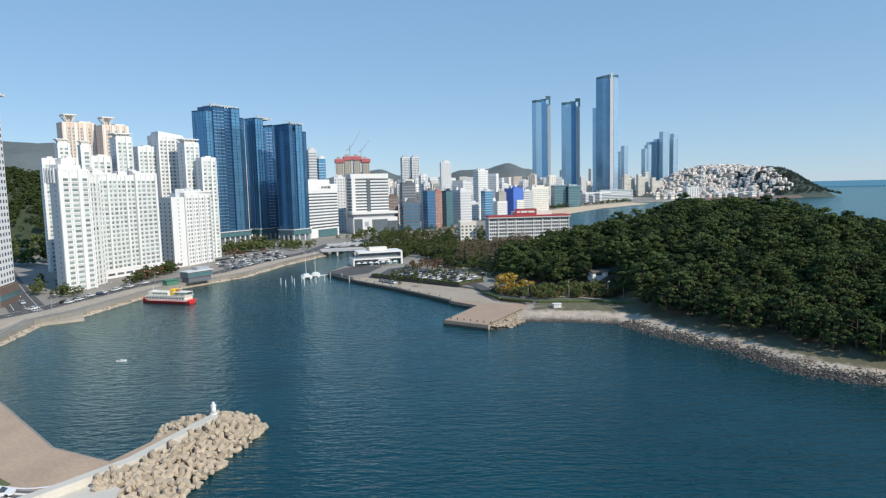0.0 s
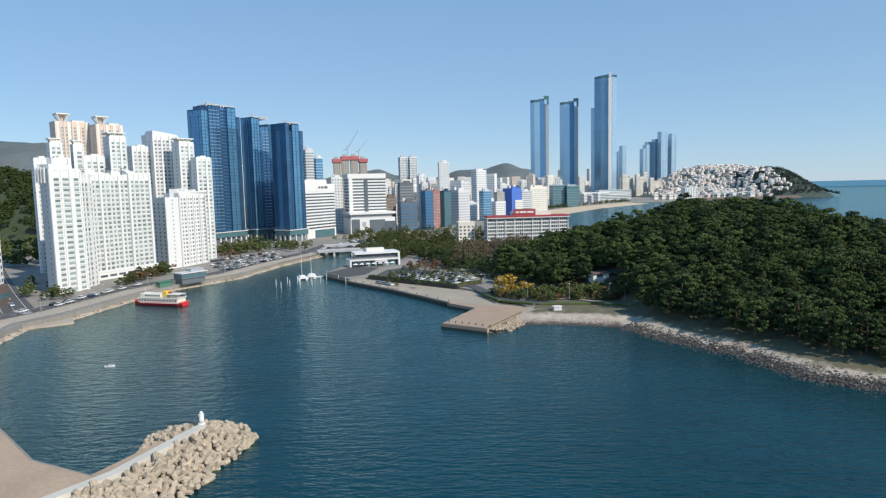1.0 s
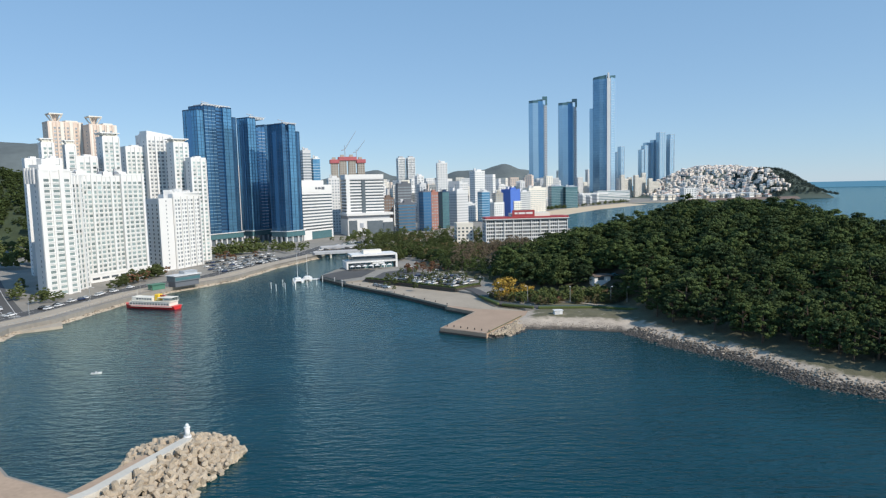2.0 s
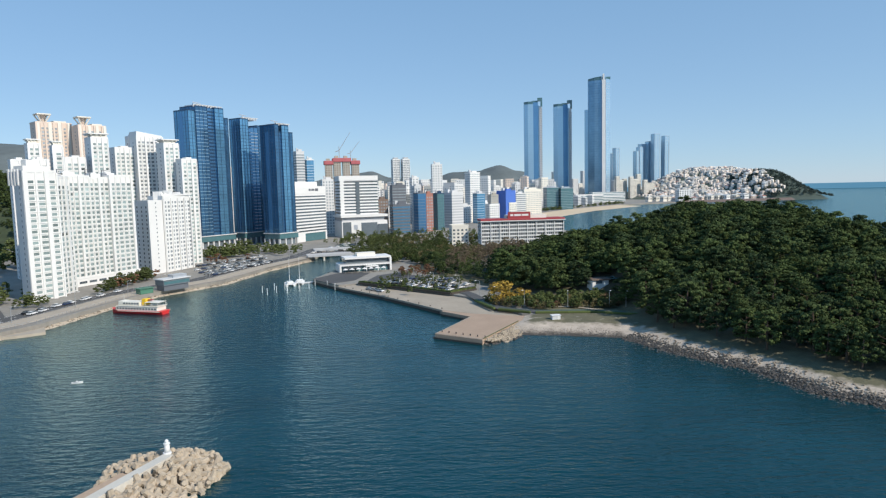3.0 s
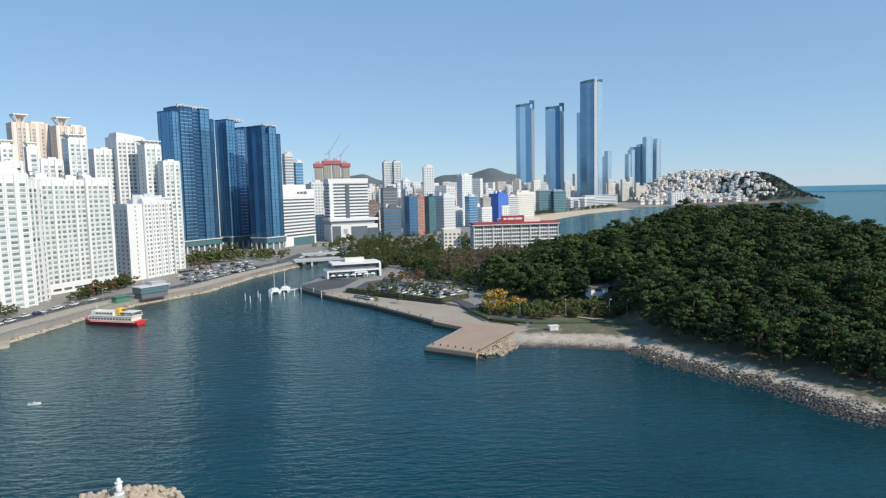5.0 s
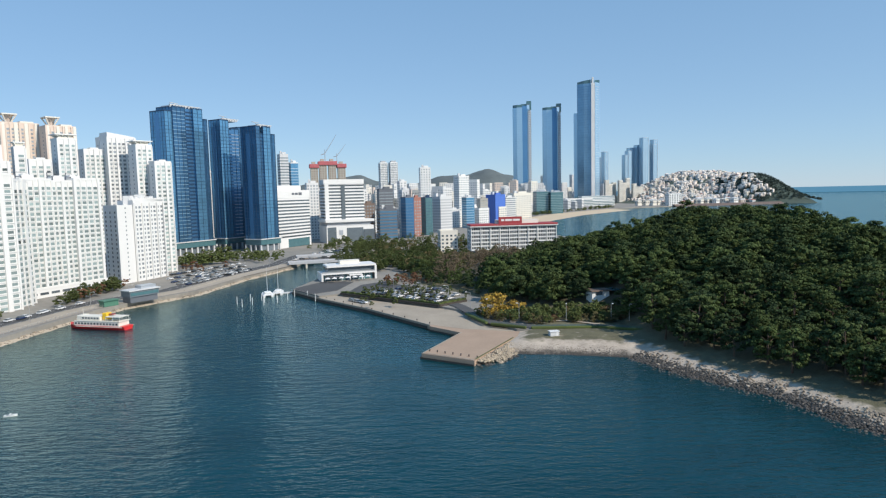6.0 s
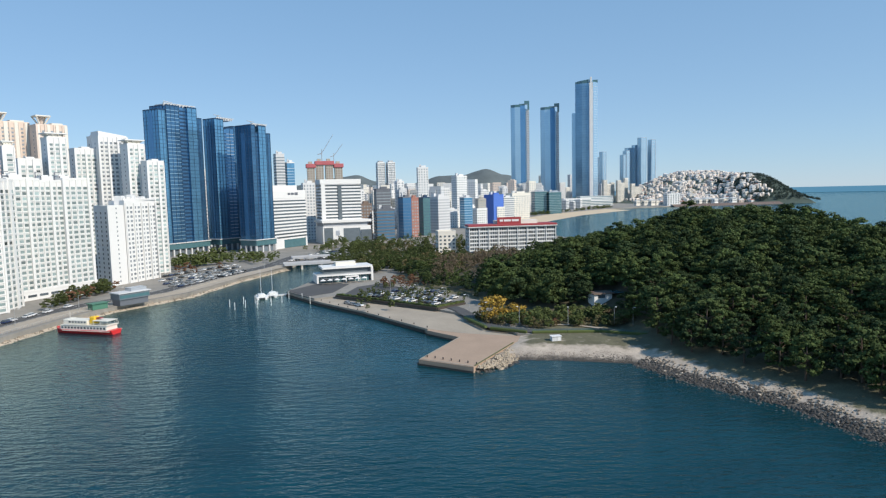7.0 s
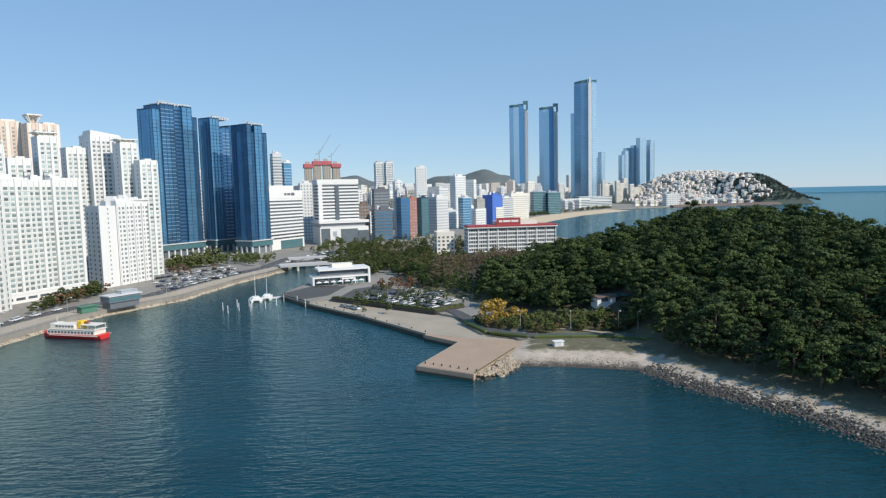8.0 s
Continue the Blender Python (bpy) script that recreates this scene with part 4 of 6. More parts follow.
def hotel_slab():
    b = thing("hotel_building", -108.5, 712, LAND, 24, "white hotel slab with striped facade on a glazed podium", "hotel")
    block(b, rect(42, 20), 0, 60, "ribbon", M["white"], M["glass_dark"], 3.3)
    part("upper_wall", boxes((-21.5, 21.5, -10.5, 10.5, 60, 65)), M["white"], b)
    part("glass_shaft", boxes((-3.5, 0.5, -10.9, -9, 22, 58)), M["glass_dark"], b)
    part("end_pier", boxes((-20.6, -16.5, -10.8, 10.5, 0, 62)), M["white"], b)
    prism("podium", rect(50, 34, 2, -6), 0, 17, M["white"], b)
    for g in ((-22, -13, -23.3, -22, 0.8, 16), (-2, 15.5, -23.3, -22, 0.8, 15), (16, 27.4, -23.8, -18, 0.8, 13)):
        part("podium_glass", boxes(g), M["glass_dark"], b)
    part("podium_roof", boxes((-22, 24, -21, 9, 17, 22)), M["grey"], b)
    part("podium_cornice", boxes((-24, 27.5, -24, 11.5, 21, 23.5)), M["white"], b)
    part("sign", boxes((-10, -6, -23.3, -22.9, 8, 13)), M["silver"], b, "pale plain square emblem")
    return b


striped_office()
hotel_slab()
for row in (
    ("white residential tower behind the glass towers", -238, 692, 20, 16, 74, 20, "punched", "white", "glass_mid"),
    ("white residential tower behind the glass towers", -206, 704, 18, 16, 66, 20, "punched", "white", "glass_mid"),
    ("brown office block with square windows", -84, 728, 13, 11, 38, 30, "punched", "brown", "glass_mid"),
    ("dark grey slab building with a pale flank", -71, 800, 17, 12, 54, 20, "ribbon", "dark_grey", "glass_mid"),
    ("blue glass office block with white bands", -62.5, 724, 19, 14, 32, 20, "ribbon", "dark_grey", "glass_blue2"),
    ("slim pale office tower", -46, 752, 7, 14, 52, 20, "punched", "pale_grey", "glass_mid"),
    ("dark glass block with a white lattice", -41, 738, 10, 12, 44, 30, "curtain", "dark_grey", "glass_navy"),
    ("terracotta clad slim office block", -33.5, 762, 9, 12, 43, 30, "punched", "orange", "glass_mid"),
    ("green glass office block", -21, 780, 9, 12, 43, 30, "curtain", "mullion", "glass_green"),
    ("white residential tower with a blue-framed top", -26, 905, 14, 14, 82, 10, "punched", "white", "glass_mid"),
    ("grey office block with a white end wall", -6, 826, 19, 24, 43, 42, "ribbon", "pale_grey", "grey"),
    ("white apartment tower of the inner city", 26, 1005, 18, 16, 72, 30, "punched", "white", "glass_mid"),
    ("bright blue glass building with white edges", 32, 905, 13, 12, 41, 30, "curtain", "pale_grey", "glass_blue2"),
    ("building wrapped in bright blue sheeting", 78, 1010, 22, 20, 43, 42, "plain", "blue_paint", "glass_mid"),
    ("beige hotel block with small windows", 132, 1160, 34, 26, 44, 20, "punched", "cream", "glass_mid"),
    ("aqua glass hotel with rounded bays", 200, 1360, 26, 24, 46, 10, "curtain", "silver", "glass_green"),
    ("aqua glass hotel with rounded bays", 229, 1356, 26, 24, 44, 10, "curtain", "silver", "glass_green"),
    ("grey residential tower behind the harbour", -193, 806, 10, 12, 98, 30, "ribbon", "pale_grey", "glass_mid"),
    ("blue and white slim tower", -182, 812, 9, 9, 88, 30, "curtain", "white", "glass_blue2"),
    ("white apartment building of the inner city", -150, 760, 13, 14, 62, 20, "punched", "white", "glass_mid"),
    ("low grey commercial building", -158, 700, 26, 16, 30, 24, "ribbon", "pale_grey", "glass_mid"),
    ("yellow and grey building under construction", 55, 960, 12, 12, 38, 20, "punched", "concrete", "glass_mid"),
    ("pale commercial building by the beach road", 104, 1090, 20, 18, 38, 30, "ribbon", "pale_grey", "glass_mid"),
):
    label, x, y, w, d, h, rot, style, wall, glass = row
    tower("city_building", label, x, y, w, d, h, rot, style, wall, glass, 3.4, 3.0, LAND, "building")
for dx in (-20, 20):
    b = thing("twin_tower", -111 + dx * 0.5, 1310, LAND, 20, "grey-white residential tower with ribbed facade", "apartment tower", "twin towers")
    block(b, rect(14, 14), 0, 110, "balcony", M["white"], M["glass_mid"], 3.4, 3.5)
    roof_box(b, 9, 9, 4, 110, M["grey"])


def building_site():
    b = thing("unfinished_tower", -176, 1010, LAND, 15, "unfinished concrete tower with red safety screens on top", "construction site")
    for cx in (-21, -8, 6, 20):
        top_ = 95 if abs(cx) < 10 else 91
        block(b, rect(11, 14, cx, 0), 0, top_, "punched", M["concrete"], M["brown"], 3.6, 3.2, parapet=False)
        part("safety_screen", boxes((cx - 7.2, cx + 7.2, -8.4, 8.4, top_ - 1, top_ + 5), bevel=0.4), M["screen"], b)
        part("core_wall", boxes((cx - 3.5, cx + 2.0, -4, 4, top_ + 5, top_ + 8.5)), M["concrete"], b)
    bm = rod(bmesh.new(), (-4, 0, 90), (-4, 0, 118), 0.7, 0.6, 6)
    rod(bm, (-4, 0, 112), (14, 0, 140), 0.5, 0.3, 6)
    rod(bm, (-4, 0, 112), (-10, 0, 110), 0.6, 0.6, 6)
    part("tower_crane", bm, M["metal"], b)
    bm = rod(bmesh.new(), (14, 3, 90), (14, 3, 112), 0.6, 0.5, 6)
    rod(bm, (14, 3, 108), (28, 3, 126), 0.45, 0.3, 6)
    rod(bm, (14, 3, 108), (9, 3, 107), 0.5, 0.5, 6)
    part("tower_crane", bm, M["metal"], b)
    return b


building_site()

rnd = random.Random(21)
walls = ("white", "white", "cream", "pale_grey", "cream", "peach", "pale_grey")
for k in range(300):
    y = rnd.uniform(1080, 2300)
    a = rnd.uniform(-0.20, 0.155)
    x = a * y
    if 60 < x and y < 1450:
        continue
    w, d, h = rnd.uniform(11, 24), rnd.uniform(11, 17), rnd.choice((rnd.uniform(34, 54), rnd.uniform(44, 60), rnd.uniform(52, 70))) + (y - 1080) * 0.006
    tower("city_block", "pale apartment block in the distant city", x, y, w, d, h, rnd.choice((20, 42, -25, 0)), "punched", rnd.choice(walls), "glass_mid", 4.2, 4.4, LAND, "apartment block", "distant city blocks", crown=rnd.random() < 0.15)
for k in range(110):
    y = rnd.uniform(700, 1250)
    x = rnd.uniform(-0.21, 0.10) * y
    w, d, h = rnd.uniform(10, 20), rnd.uniform(10, 16), rnd.uniform(12, 34)
    if abs(x + 105) < 50 and y < 760 or abs(x + 127) < 45 and y < 640 or (x > -75 and y < 850):
        continue
    tower("city_house", "low pale building of the inner city", x, y + 60, w, d, h, rnd.choice((20, 42, 30)), "punched", rnd.choice(walls), "glass_mid", 3.3, 3.2, LAND, "building", "inner city buildings", crown=rnd.random() < 0.5)


# ---- the three tall towers by the beach ----
def tall_tower(x, y, w, d, h, rot, label):
    """A slim glass tower: pale broad side, dark middle strip, open corner frame and a ribbed edge."""
    b = thing("skyscraper", x, y, LAND, rot, label, "skyscraper", "tall towers by the beach")
    q = w / 2
    broad = [(-q, -d * 0.34), (-q * 0.55, -d * 0.50), (q * 0.02, -d * 0.52), (q * 0.02, d * 0.4), (-q, d * 0.4)]
    dark = [(q * 0.02, -d * 0.50), (q * 0.52, -d * 0.40), (q * 0.52, d * 0.4), (q * 0.02, d * 0.4)]
    block(b, broad, 0, h * 0.94, "curtain", M["sky_band"], M["glass_sky"], 7.6, parapet=False)
    block(b, dark, 0, h * 0.955, "curtain", M["mullion"], M["glass_navy"], 7.6, parapet=False)
    prism("crown", offset(broad, -0.6), h * 0.94, h * 0.965, M["glass_green"], b)
    part("roof_plant", boxes((-q * 0.1, q * 0.5, -d * 0.3, d * 0.3, h * 0.955, h * 0.975)), M["glass_green"], b)
    part("corner_frame", boxes((q * 0.45, q * 0.98, -d * 0.36, -d * 0.10, h * 0.97, h), (q * 0.78, q * 0.98, -d * 0.36, -d * 0.10, h * 0.92, h * 0.97)), M["glass_green"], b, "dark open corner frame")
    part("edge_strip", boxes((q * 0.66, q * 0.92, -d * 0.30, d * 0.3, 0, h * 0.92)), M["pale_grey"], b, "pale ribbed edge")
    floors(b, "edge_rib", ring_mesh("edge_rib", rect(q * 0.30, d * 0.62, q * 0.79, 0), 0, 0.6, 2.4, M["grey"]), [7.6 * k for k in range(1, int(h * 0.92 / 7.6))], True)
    part("side_glass", boxes((q * 0.52, q * 0.66, -d * 0.2, d * 0.36, 0, h * 0.93)), M["glass_sky"], b)
    prism("base", offset(rect(w, d * 0.9), 4), 0, 26, M["glass_green"], b)
    return b


def tallest_tower(x, y, w, d, h, rot, label):
    b = thing("skyscraper", x, y, LAND, rot, label, "skyscraper", "tall towers by the beach")
    q = w / 2
    left = [(-q, -d * 0.26), (-q * 0.45, -d * 0.46), (q * 0.16, -d * 0.52), (q * 0.16, d * 0.4), (-q, d * 0.4)]
    right = [(q * 0.54, -d * 0.42), (q * 0.96, -d * 0.14), (q * 0.96, d * 0.4), (q * 0.54, d * 0.4)]
    block(b, left, 0, h * 0.955, "curtain", M["mullion"], M["glass_tall"], 7.6, parapet=False)
    block(b, right, 0, h * 0.965, "curtain", M["grey"], M["glass_sky"], 7.6, parapet=False)
    bm = bmesh.new()
    lo = [bm.verts.new((px_, py_, h * 0.955)) for px_, py_ in left]
    hi = [bm.verts.new((px_, py_, h * (0.972 + 0.02 * (px_ + q) / w))) for px_, py_ in left]
    for i in range(len(lo)):
        bm.faces.new((lo[i], lo[(i + 1) % len(lo)], hi[(i + 1) % len(hi)], hi[i]))
    bm.faces.new(hi)
    part("crown", bm, M["glass_green"], b)
    part("crown_corner", boxes((q * 0.52, q * 0.96, -d * 0.2, d * 0.3, h * 0.965, h * 0.985)), M["glass_green"], b)
    part("fin", boxes((q * 0.20, q * 0.50, -d * 0.58, d * 0.3, 0, h * 0.955), (q * 0.26, q * 0.40, -d * 0.58, d * 0.3, h * 0.955, h)), M["white"], b, "pale vertical fin")
    part("fin_shadow_gap", boxes((q * 0.16, q * 0.20, -d * 0.48, d * 0.3, 0, h * 0.95), (q * 0.50, q * 0.54, -d * 0.40, d * 0.3, 0, h * 0.95)), M["glass_navy"], b)
    block(b, rect(w * 0.30, d * 0.6, -q * 1.0, d * 0.22), 0, h * 0.735, "curtain", M["sky_band"], M["glass_sky"], 7.6, parapet=False)
    prism("base", offset(rect(w * 1.1, d * 0.9), 4), 0, 26, M["glass_green"], b)
    return b


M["glass_tall"] = material("deep_sky_glass", (0.20, 0.34, 0.47), 0.16, metal=0.6, vary=0.25, scale=0.015, fine=0.12)
tall_tower(256, 2110, 60, 56, 332, -8, "slim blue glass skyscraper with a notched top")
tall_tower(351, 2110, 60, 58, 322, -8, "slim blue glass skyscraper with a notched top")
tallest_tower(449, 2020, 68, 62, 384, -10, "tallest blue glass skyscraper with a pale fin")
for k, (cx, w, h) in enumerate(((385, 80, 22), (430, 120, 16), (450, 100, 27))):
    tower("podium", "low terraced glass podium by the beach", cx, 1880 + 22 * k, w, 34, h, 8, "ribbon", "white", "glass_green", 4.5, 4, LAND, "podium", "beach podium", crown=False)

for x, w, h in ((721, 17, 212), (713, 12, 190), (819, 30, 196), (826, 16, 214), (853, 28, 229), (880, 22, 240), (896, 26, 270), (938, 18, 238), (948, 20, 262)):
    tower("distant_tower", "slender grey-blue tower in the far distance", x, 2900 + (x % 7) * 8, w, 30, h, 15, "curtain", "grey", "glass_sky", 6.5, 5, LAND, "tower", "far slender towers", crown=False, rib=(7, 1.2))
for k in range(9):
    tower("apartment_slab", "cream apartment slab with red-edged roof below the hill", 545 + 15.5 * k, 2180 + 12 * (k % 3), 13, 14, rnd.uniform(56, 84) if k < 7 else 52, 12, "punched", "cream", "glass_dark", 4.0, 4.0, LAND, "apartment block", "slabs below the hill", crown=False)


# ---- far hills ----
def ridge(name, x0, x1, y, depth, tops, mat, label, seed):
    """A rounded ridge; tops are heights at even steps from x0 to x1."""
    nx, ny = 60, 12
    v, f = [], []
    for i in range(nx + 1):
        u = i / nx * (len(tops) - 1)
        k = min(int(u), len(tops) - 2)
        s = u - k
        s = s * s * (3 - 2 * s)
        h = tops[k] * (1 - s) + tops[k + 1] * s
        for j in range(ny + 1):
            q = j / ny
            px_, py_ = x0 + (x1 - x0) * i / nx, y + depth * q
            z = h * math.sin(math.pi * min(1, 0.06 + q * 0.94)) ** 0.9
            z += 0.05 * h * noise.noise((px_ / 90, py_ / 90, seed))
            v.append((px_, py_, z if j not in (0, ny) else -2))
    for i in range(nx):
        for j in range(ny):
            a = i * (ny + 1) + j
            f.append((a, a + ny + 1, a + ny + 2, a + 1))
    return sheet(name, mesh_of(name, v, f, mat, True), label, "hill")


ridge("hill_far", -900, 500, 3500, 800, [110, 130, 150, 168, 128, 105, 112, 150, 152, 186, 150, 110], M["far_hill"], "distant wooded hills with haze in their colour", 1)
ridge("hill_west", -1700, -560, 1150, 700, [210, 230, 200, 186, 172, 120, 60], M["far_hill"], "dark wooded mountain behind the apartments, greyed by painted haze", 2)
ridge("hill_slope", -900, -330, 620, 420, [110, 96, 84, 62, 30], M["near_hill"], "wooded green slope behind the apartments", 3)


def dalmaji(px_, py_):
    """Height of the built-up hill above the cape."""
    return LAND - 1 + 100 * math.exp(-(abs(px_ - 905) / 225) ** 3 - ((py_ - 2330) / 300) ** 2) + 58 * math.exp(-(abs(px_ - 936) / 82) ** 3 - ((py_ - 1960) / 150) ** 2)


v, f = [], []
for i in range(49):
    for j in range(41):
        qx, qy = 560 + 11 * i, 1735 + 28 * j
        z = dalmaji(qx, qy)
        edge_ = 1000 + 0.16 * (qy - 1735)
        z -= max(0.0, qx - edge_) * 0.45
        v.append((qx, qy, z - 1.6 - max(0.0, 1800 - qy) * 0.12))
for i in range(48):
    for j in range(40):
        a = i * 41 + j
        f.append((a, a + 41, a + 42, a + 1))
sheet("hill_cape", mesh_of("hill_cape", v, f, M["far_wood"], True), "wooded hill on the cape with houses", "hill")


def house_kind(w, d, h, wall, roof):
    b = thing("hill_house", 0, 0, -50, 0, "small pale house on the crowded hillside", "house", "houses on the hill")
    prism("wall", rect(w, d), -6, h, M[wall], b)
    bm = boxes((-w / 2 - 0.6, w / 2 + 0.6, -d / 2 - 0.6, d / 2 + 0.6, h, h + 0.8))
    r = bmesh.ops.create_cone(bm, cap_ends=True, segments=4, radius1=w * 0.6, radius2=w * 0.15, depth=1.6, matrix=Matrix.Translation((0, 0, h + 1.5)) @ Matrix.Rotation(radians(45), 4, "Z"))
    part("roof", bm, M[roof], b)
    tagged(link("glazing", window_mesh("glazing", rect(w, d), 4.5, 2.4, h * 0.3, 0.1, M["glass_dark"], skip=(2,)), b, (0, 0, h * 0.45)), kind="stuff")
    return b


kinds = [house_kind(11, 10, 9, "white", "roof_red"), house_kind(16, 10, 13, "cream", "cream"), house_kind(10, 9, 8, "white", "peach"), house_kind(20, 11, 15, "white", "white"), house_kind(13, 10, 10, "peach", "white")]
placed = 0
for k in range(900):
    qx, qy = rnd.uniform(640, 1060), rnd.uniform(1840, 2330)
    hgt = dalmaji(qx, qy)
    if placed >= 210 or (qx > 925 and qy < 2160) or hgt < 7 or rnd.random() < 0.2:
        continue
    src = rnd.choice(kinds)
    copy_thing(src, pose(qx, qy, hgt - 1, 0, 0, rnd.choice((20, 35, 28, 48)))).scale = (0.8, 0.8, 0.75)
    placed += 1
v, f = [], []
for k in range(950):
    qx, qy = rnd.uniform(620, 1060), rnd.uniform(1800, 2340)
    if (qx > 925 and qy < 2160) or dalmaji(qx, qy) < 5:
        continue
    w, d, h = rnd.uniform(2.6, 6), rnd.uniform(3, 4.5), rnd.uniform(4, 9)
    m = pose(qx, qy, dalmaji(qx, qy) - 1.6, 0, 0, rnd.choice((20, 35, 28, 48)))
    s0 = len(v)
    v += [tuple(m @ Vector((sx * w * q, sy * d * q, z))) for z, q in ((-4, 1), (h, 1), (h + 0.2, 1.08), (h + 2.0, 0.5)) for sx, sy in ((-1, -1), (1, -1), (1, 1), (-1, 1))]
    for r in range(3):
        f += [(s0 + 4 * r + i, s0 + 4 * r + (i + 1) % 4, s0 + 4 * r + 4 + (i + 1) % 4, s0 + 4 * r + 4 + i) for i in range(4)]
    f.append((s0 + 12, s0 + 13, s0 + 14, s0 + 15))
M["hill_walls"] = material("mixed_pale_house_walls", (0.70, 0.62, 0.55), 0.85, vary=0.15, scale=0.05, island=0.5)
tagged(link("hill_houses", mesh_of("hill_houses", v, f, M["hill_walls"])), "crowd of small pale houses on the hill", "houses", kind="stuff")
for k in range(46):
    qx = rnd.uniform(520, 900)
    copy_thing(rnd.choice(kinds), pose(qx, 1745 + 0.1 * abs(qx - 700) + rnd.uniform(0, 90), LAND, 0, 0, rnd.choice((20, 32, 40))))
for i, b in enumerate(kinds):
    b.matrix_basis = pose(660 + 40 * i, 1790, LAND)
tower("white_block", "plain white block near the cape", 602, 1715, 34, 22, 31, 8, "punched", "white", "glass_dark", 5, 6, LAND, "building", crown=False)
mass("cape_wood", FAR_PINES, [(qx, qy, dalmaji(qx, qy) - 2, rnd.uniform(0.55, 0.9)) for qx, qy in ((rnd.uniform(860, 1030), rnd.uniform(1765, 2090)) for _ in range(900))], "dark wood on the cape", 9, M["far_wood"])


# ---- low buildings and trees behind the beach ----
for k in range(16):
    u = k / 15 * 3.6
    i = min(int(u), 3)
    (x0, y0), (x1, y1) = ((60, 1075), (100, 1180), (185, 1355), (300, 1510), (400, 1660))[i:i + 2]
    x, y = x0 + (x1 - x0) * (u - i) - 22, y0 + (y1 - y0) * (u - i) + 24
    tower("beach_building", "low pale building behind the beach", x, y, rnd.uniform(16, 30), 14, rnd.uniform(10, 26), 62, "ribbon", rnd.choice(("white", "cream", "pale_grey")), "glass_mid", 3.6, 3.2, LAND, "building", "beachfront buildings", crown=rnd.random() < 0.4)
mass("beach_trees", BROAD, [(x0 + (x1 - x0) * q + rnd.uniform(-8, 4), y0 + (y1 - y0) * q + rnd.uniform(0, 8), LAND, rnd.uniform(0.9, 1.5)) for (x0, y0), (x1, y1) in (((88, 1062), (124, 1156)), ((124, 1156), (212, 1332)), ((212, 1332), (322, 1488)), ((322, 1488), (425, 1630))) for q in [rnd.random() for _ in range(26)]], "line of green trees behind the beach", 44)
for k in range(16):
    tower("city_block", "pale apartment block in the distant city", 215 + 24 * k, 2330 + 40 * (k % 3), rnd.uniform(16, 22), 16, rnd.uniform(55, 105), rnd.choice((10, 25)), "punched", rnd.choice(walls), "glass_mid", 4.2, 4.4, LAND, "apartment block", "distant city blocks", crown=False)


# ---- the breakwater ----
prism("apron", [(-62, 109.6), (-80.3, 117.6), (-113.3, 146.6), (-150, 164), (-170, 140), (-100, 60), (-70, 84)], 0, LAND + 0.05, M["pinkish"])
tagged(bpy.data.objects["apron.001"] if "apron.001" in bpy.data.objects else bpy.data.objects["apron"], "reddish worn concrete harbour apron", "apron", kind="structure")
strip("road", [(-78, 40), (-80, 78), (-84, 96), (-104, 112), (-140, 120)], 4.6, LAND + 0.10, M["asphalt"], "asphalt road beside the harbour apron")
strip("pavement", [(-70, 60), (-73, 88), (-77, 99)], 2.6, LAND + 0.12, M["pale_grey"], "wavy grey and white paved walk", "pavement")
strip("verge", [(-78, 101), (-92, 110), (-112, 124)], 1.6, LAND + 0.13, M["grass"], "narrow grassy verge", "grass")

WALL = [(-70, 93), (-65.6, 99), (-59.5, 108.5), (-53, 130)]
v, f = [], []
for i, (x, y) in enumerate(WALL):
    a, b = Vector(WALL[max(0, i - 1)]), Vector(WALL[min(3, i + 1)])
    t = (b - a).normalized()
    nx_, ny_ = t.y, -t.x
    for o, z in ((-1.0, -2), (-1.0, 4.4), (1.0, 4.4), (1.0, -2)):
        v.append((x + nx_ * o, y + ny_ * o, z))
for i in range(3):
    for r in range(3):
        f.append((4 * i + r, 4 * i + r + 1, 4 * i + 5 + r, 4 * i + 4 + r))
f += [(12, 13, 14, 15)]
M["pale_concrete"] = material("pale_wall_concrete", (0.58, 0.54, 0.47), 0.9, vary=0.12, scale=0.3, fine=2)
sheet("breakwater_wall", mesh_of("breakwater_wall", v, f, M["pale_concrete"]), "pale concrete breakwater wall with a flat top", "breakwater")
strip("walkway", [(-67, 109), (-64.6, 113), (-57.4, 133)], 1.5, 1.9, M["pinkish"], "low reddish walkway behind the breakwater", "walkway")
v = [(-66.3, 110, 1.85), (-62, 108, 1.85), (-54.5, 131, 1.85), (-59, 133, 1.85)]
prism("walkway_base", [(x, y) for x, y, z in v], -2, 1.85, M["quay"])
tagged(bpy.data.objects["walkway_base"], "dark wet base of the walkway", "walkway", kind="structure")


def tetrapod_mesh():
    bm = bmesh.new()
    for w in ((0, 0, 1), (0.943, 0, -0.333), (-0.471, 0.816, -0.333), (-0.471, -0.816, -0.333)):
        w = Vector(w)
        rod(bm, w * -0.15, w * 1.25, 0.62, 0.40, 7)
    bmesh.ops.recalc_face_normals(bm, faces=bm.faces)
    me = bpy.data.meshes.new("tetrapod")
    bm.to_mesh(me)
    bm.free()
    me.materials.append(M["tetrapod"])
    return me


TETRA = tetrapod_mesh()
rnd = random.Random(3)


def tetrapod(x, y, z, s=1.0):
    ob = link("tetrapod", TETRA)
    ob.matrix_basis = pose(x, y, z, rnd.uniform(0, 360), rnd.uniform(0, 360), rnd.uniform(0, 360)) @ Matrix.Diagonal((s, s, s, 1))
    tagged(ob, "weathered tan concrete tetrapod heaped against the breakwater", "tetrapod", "tetrapods of the breakwater")


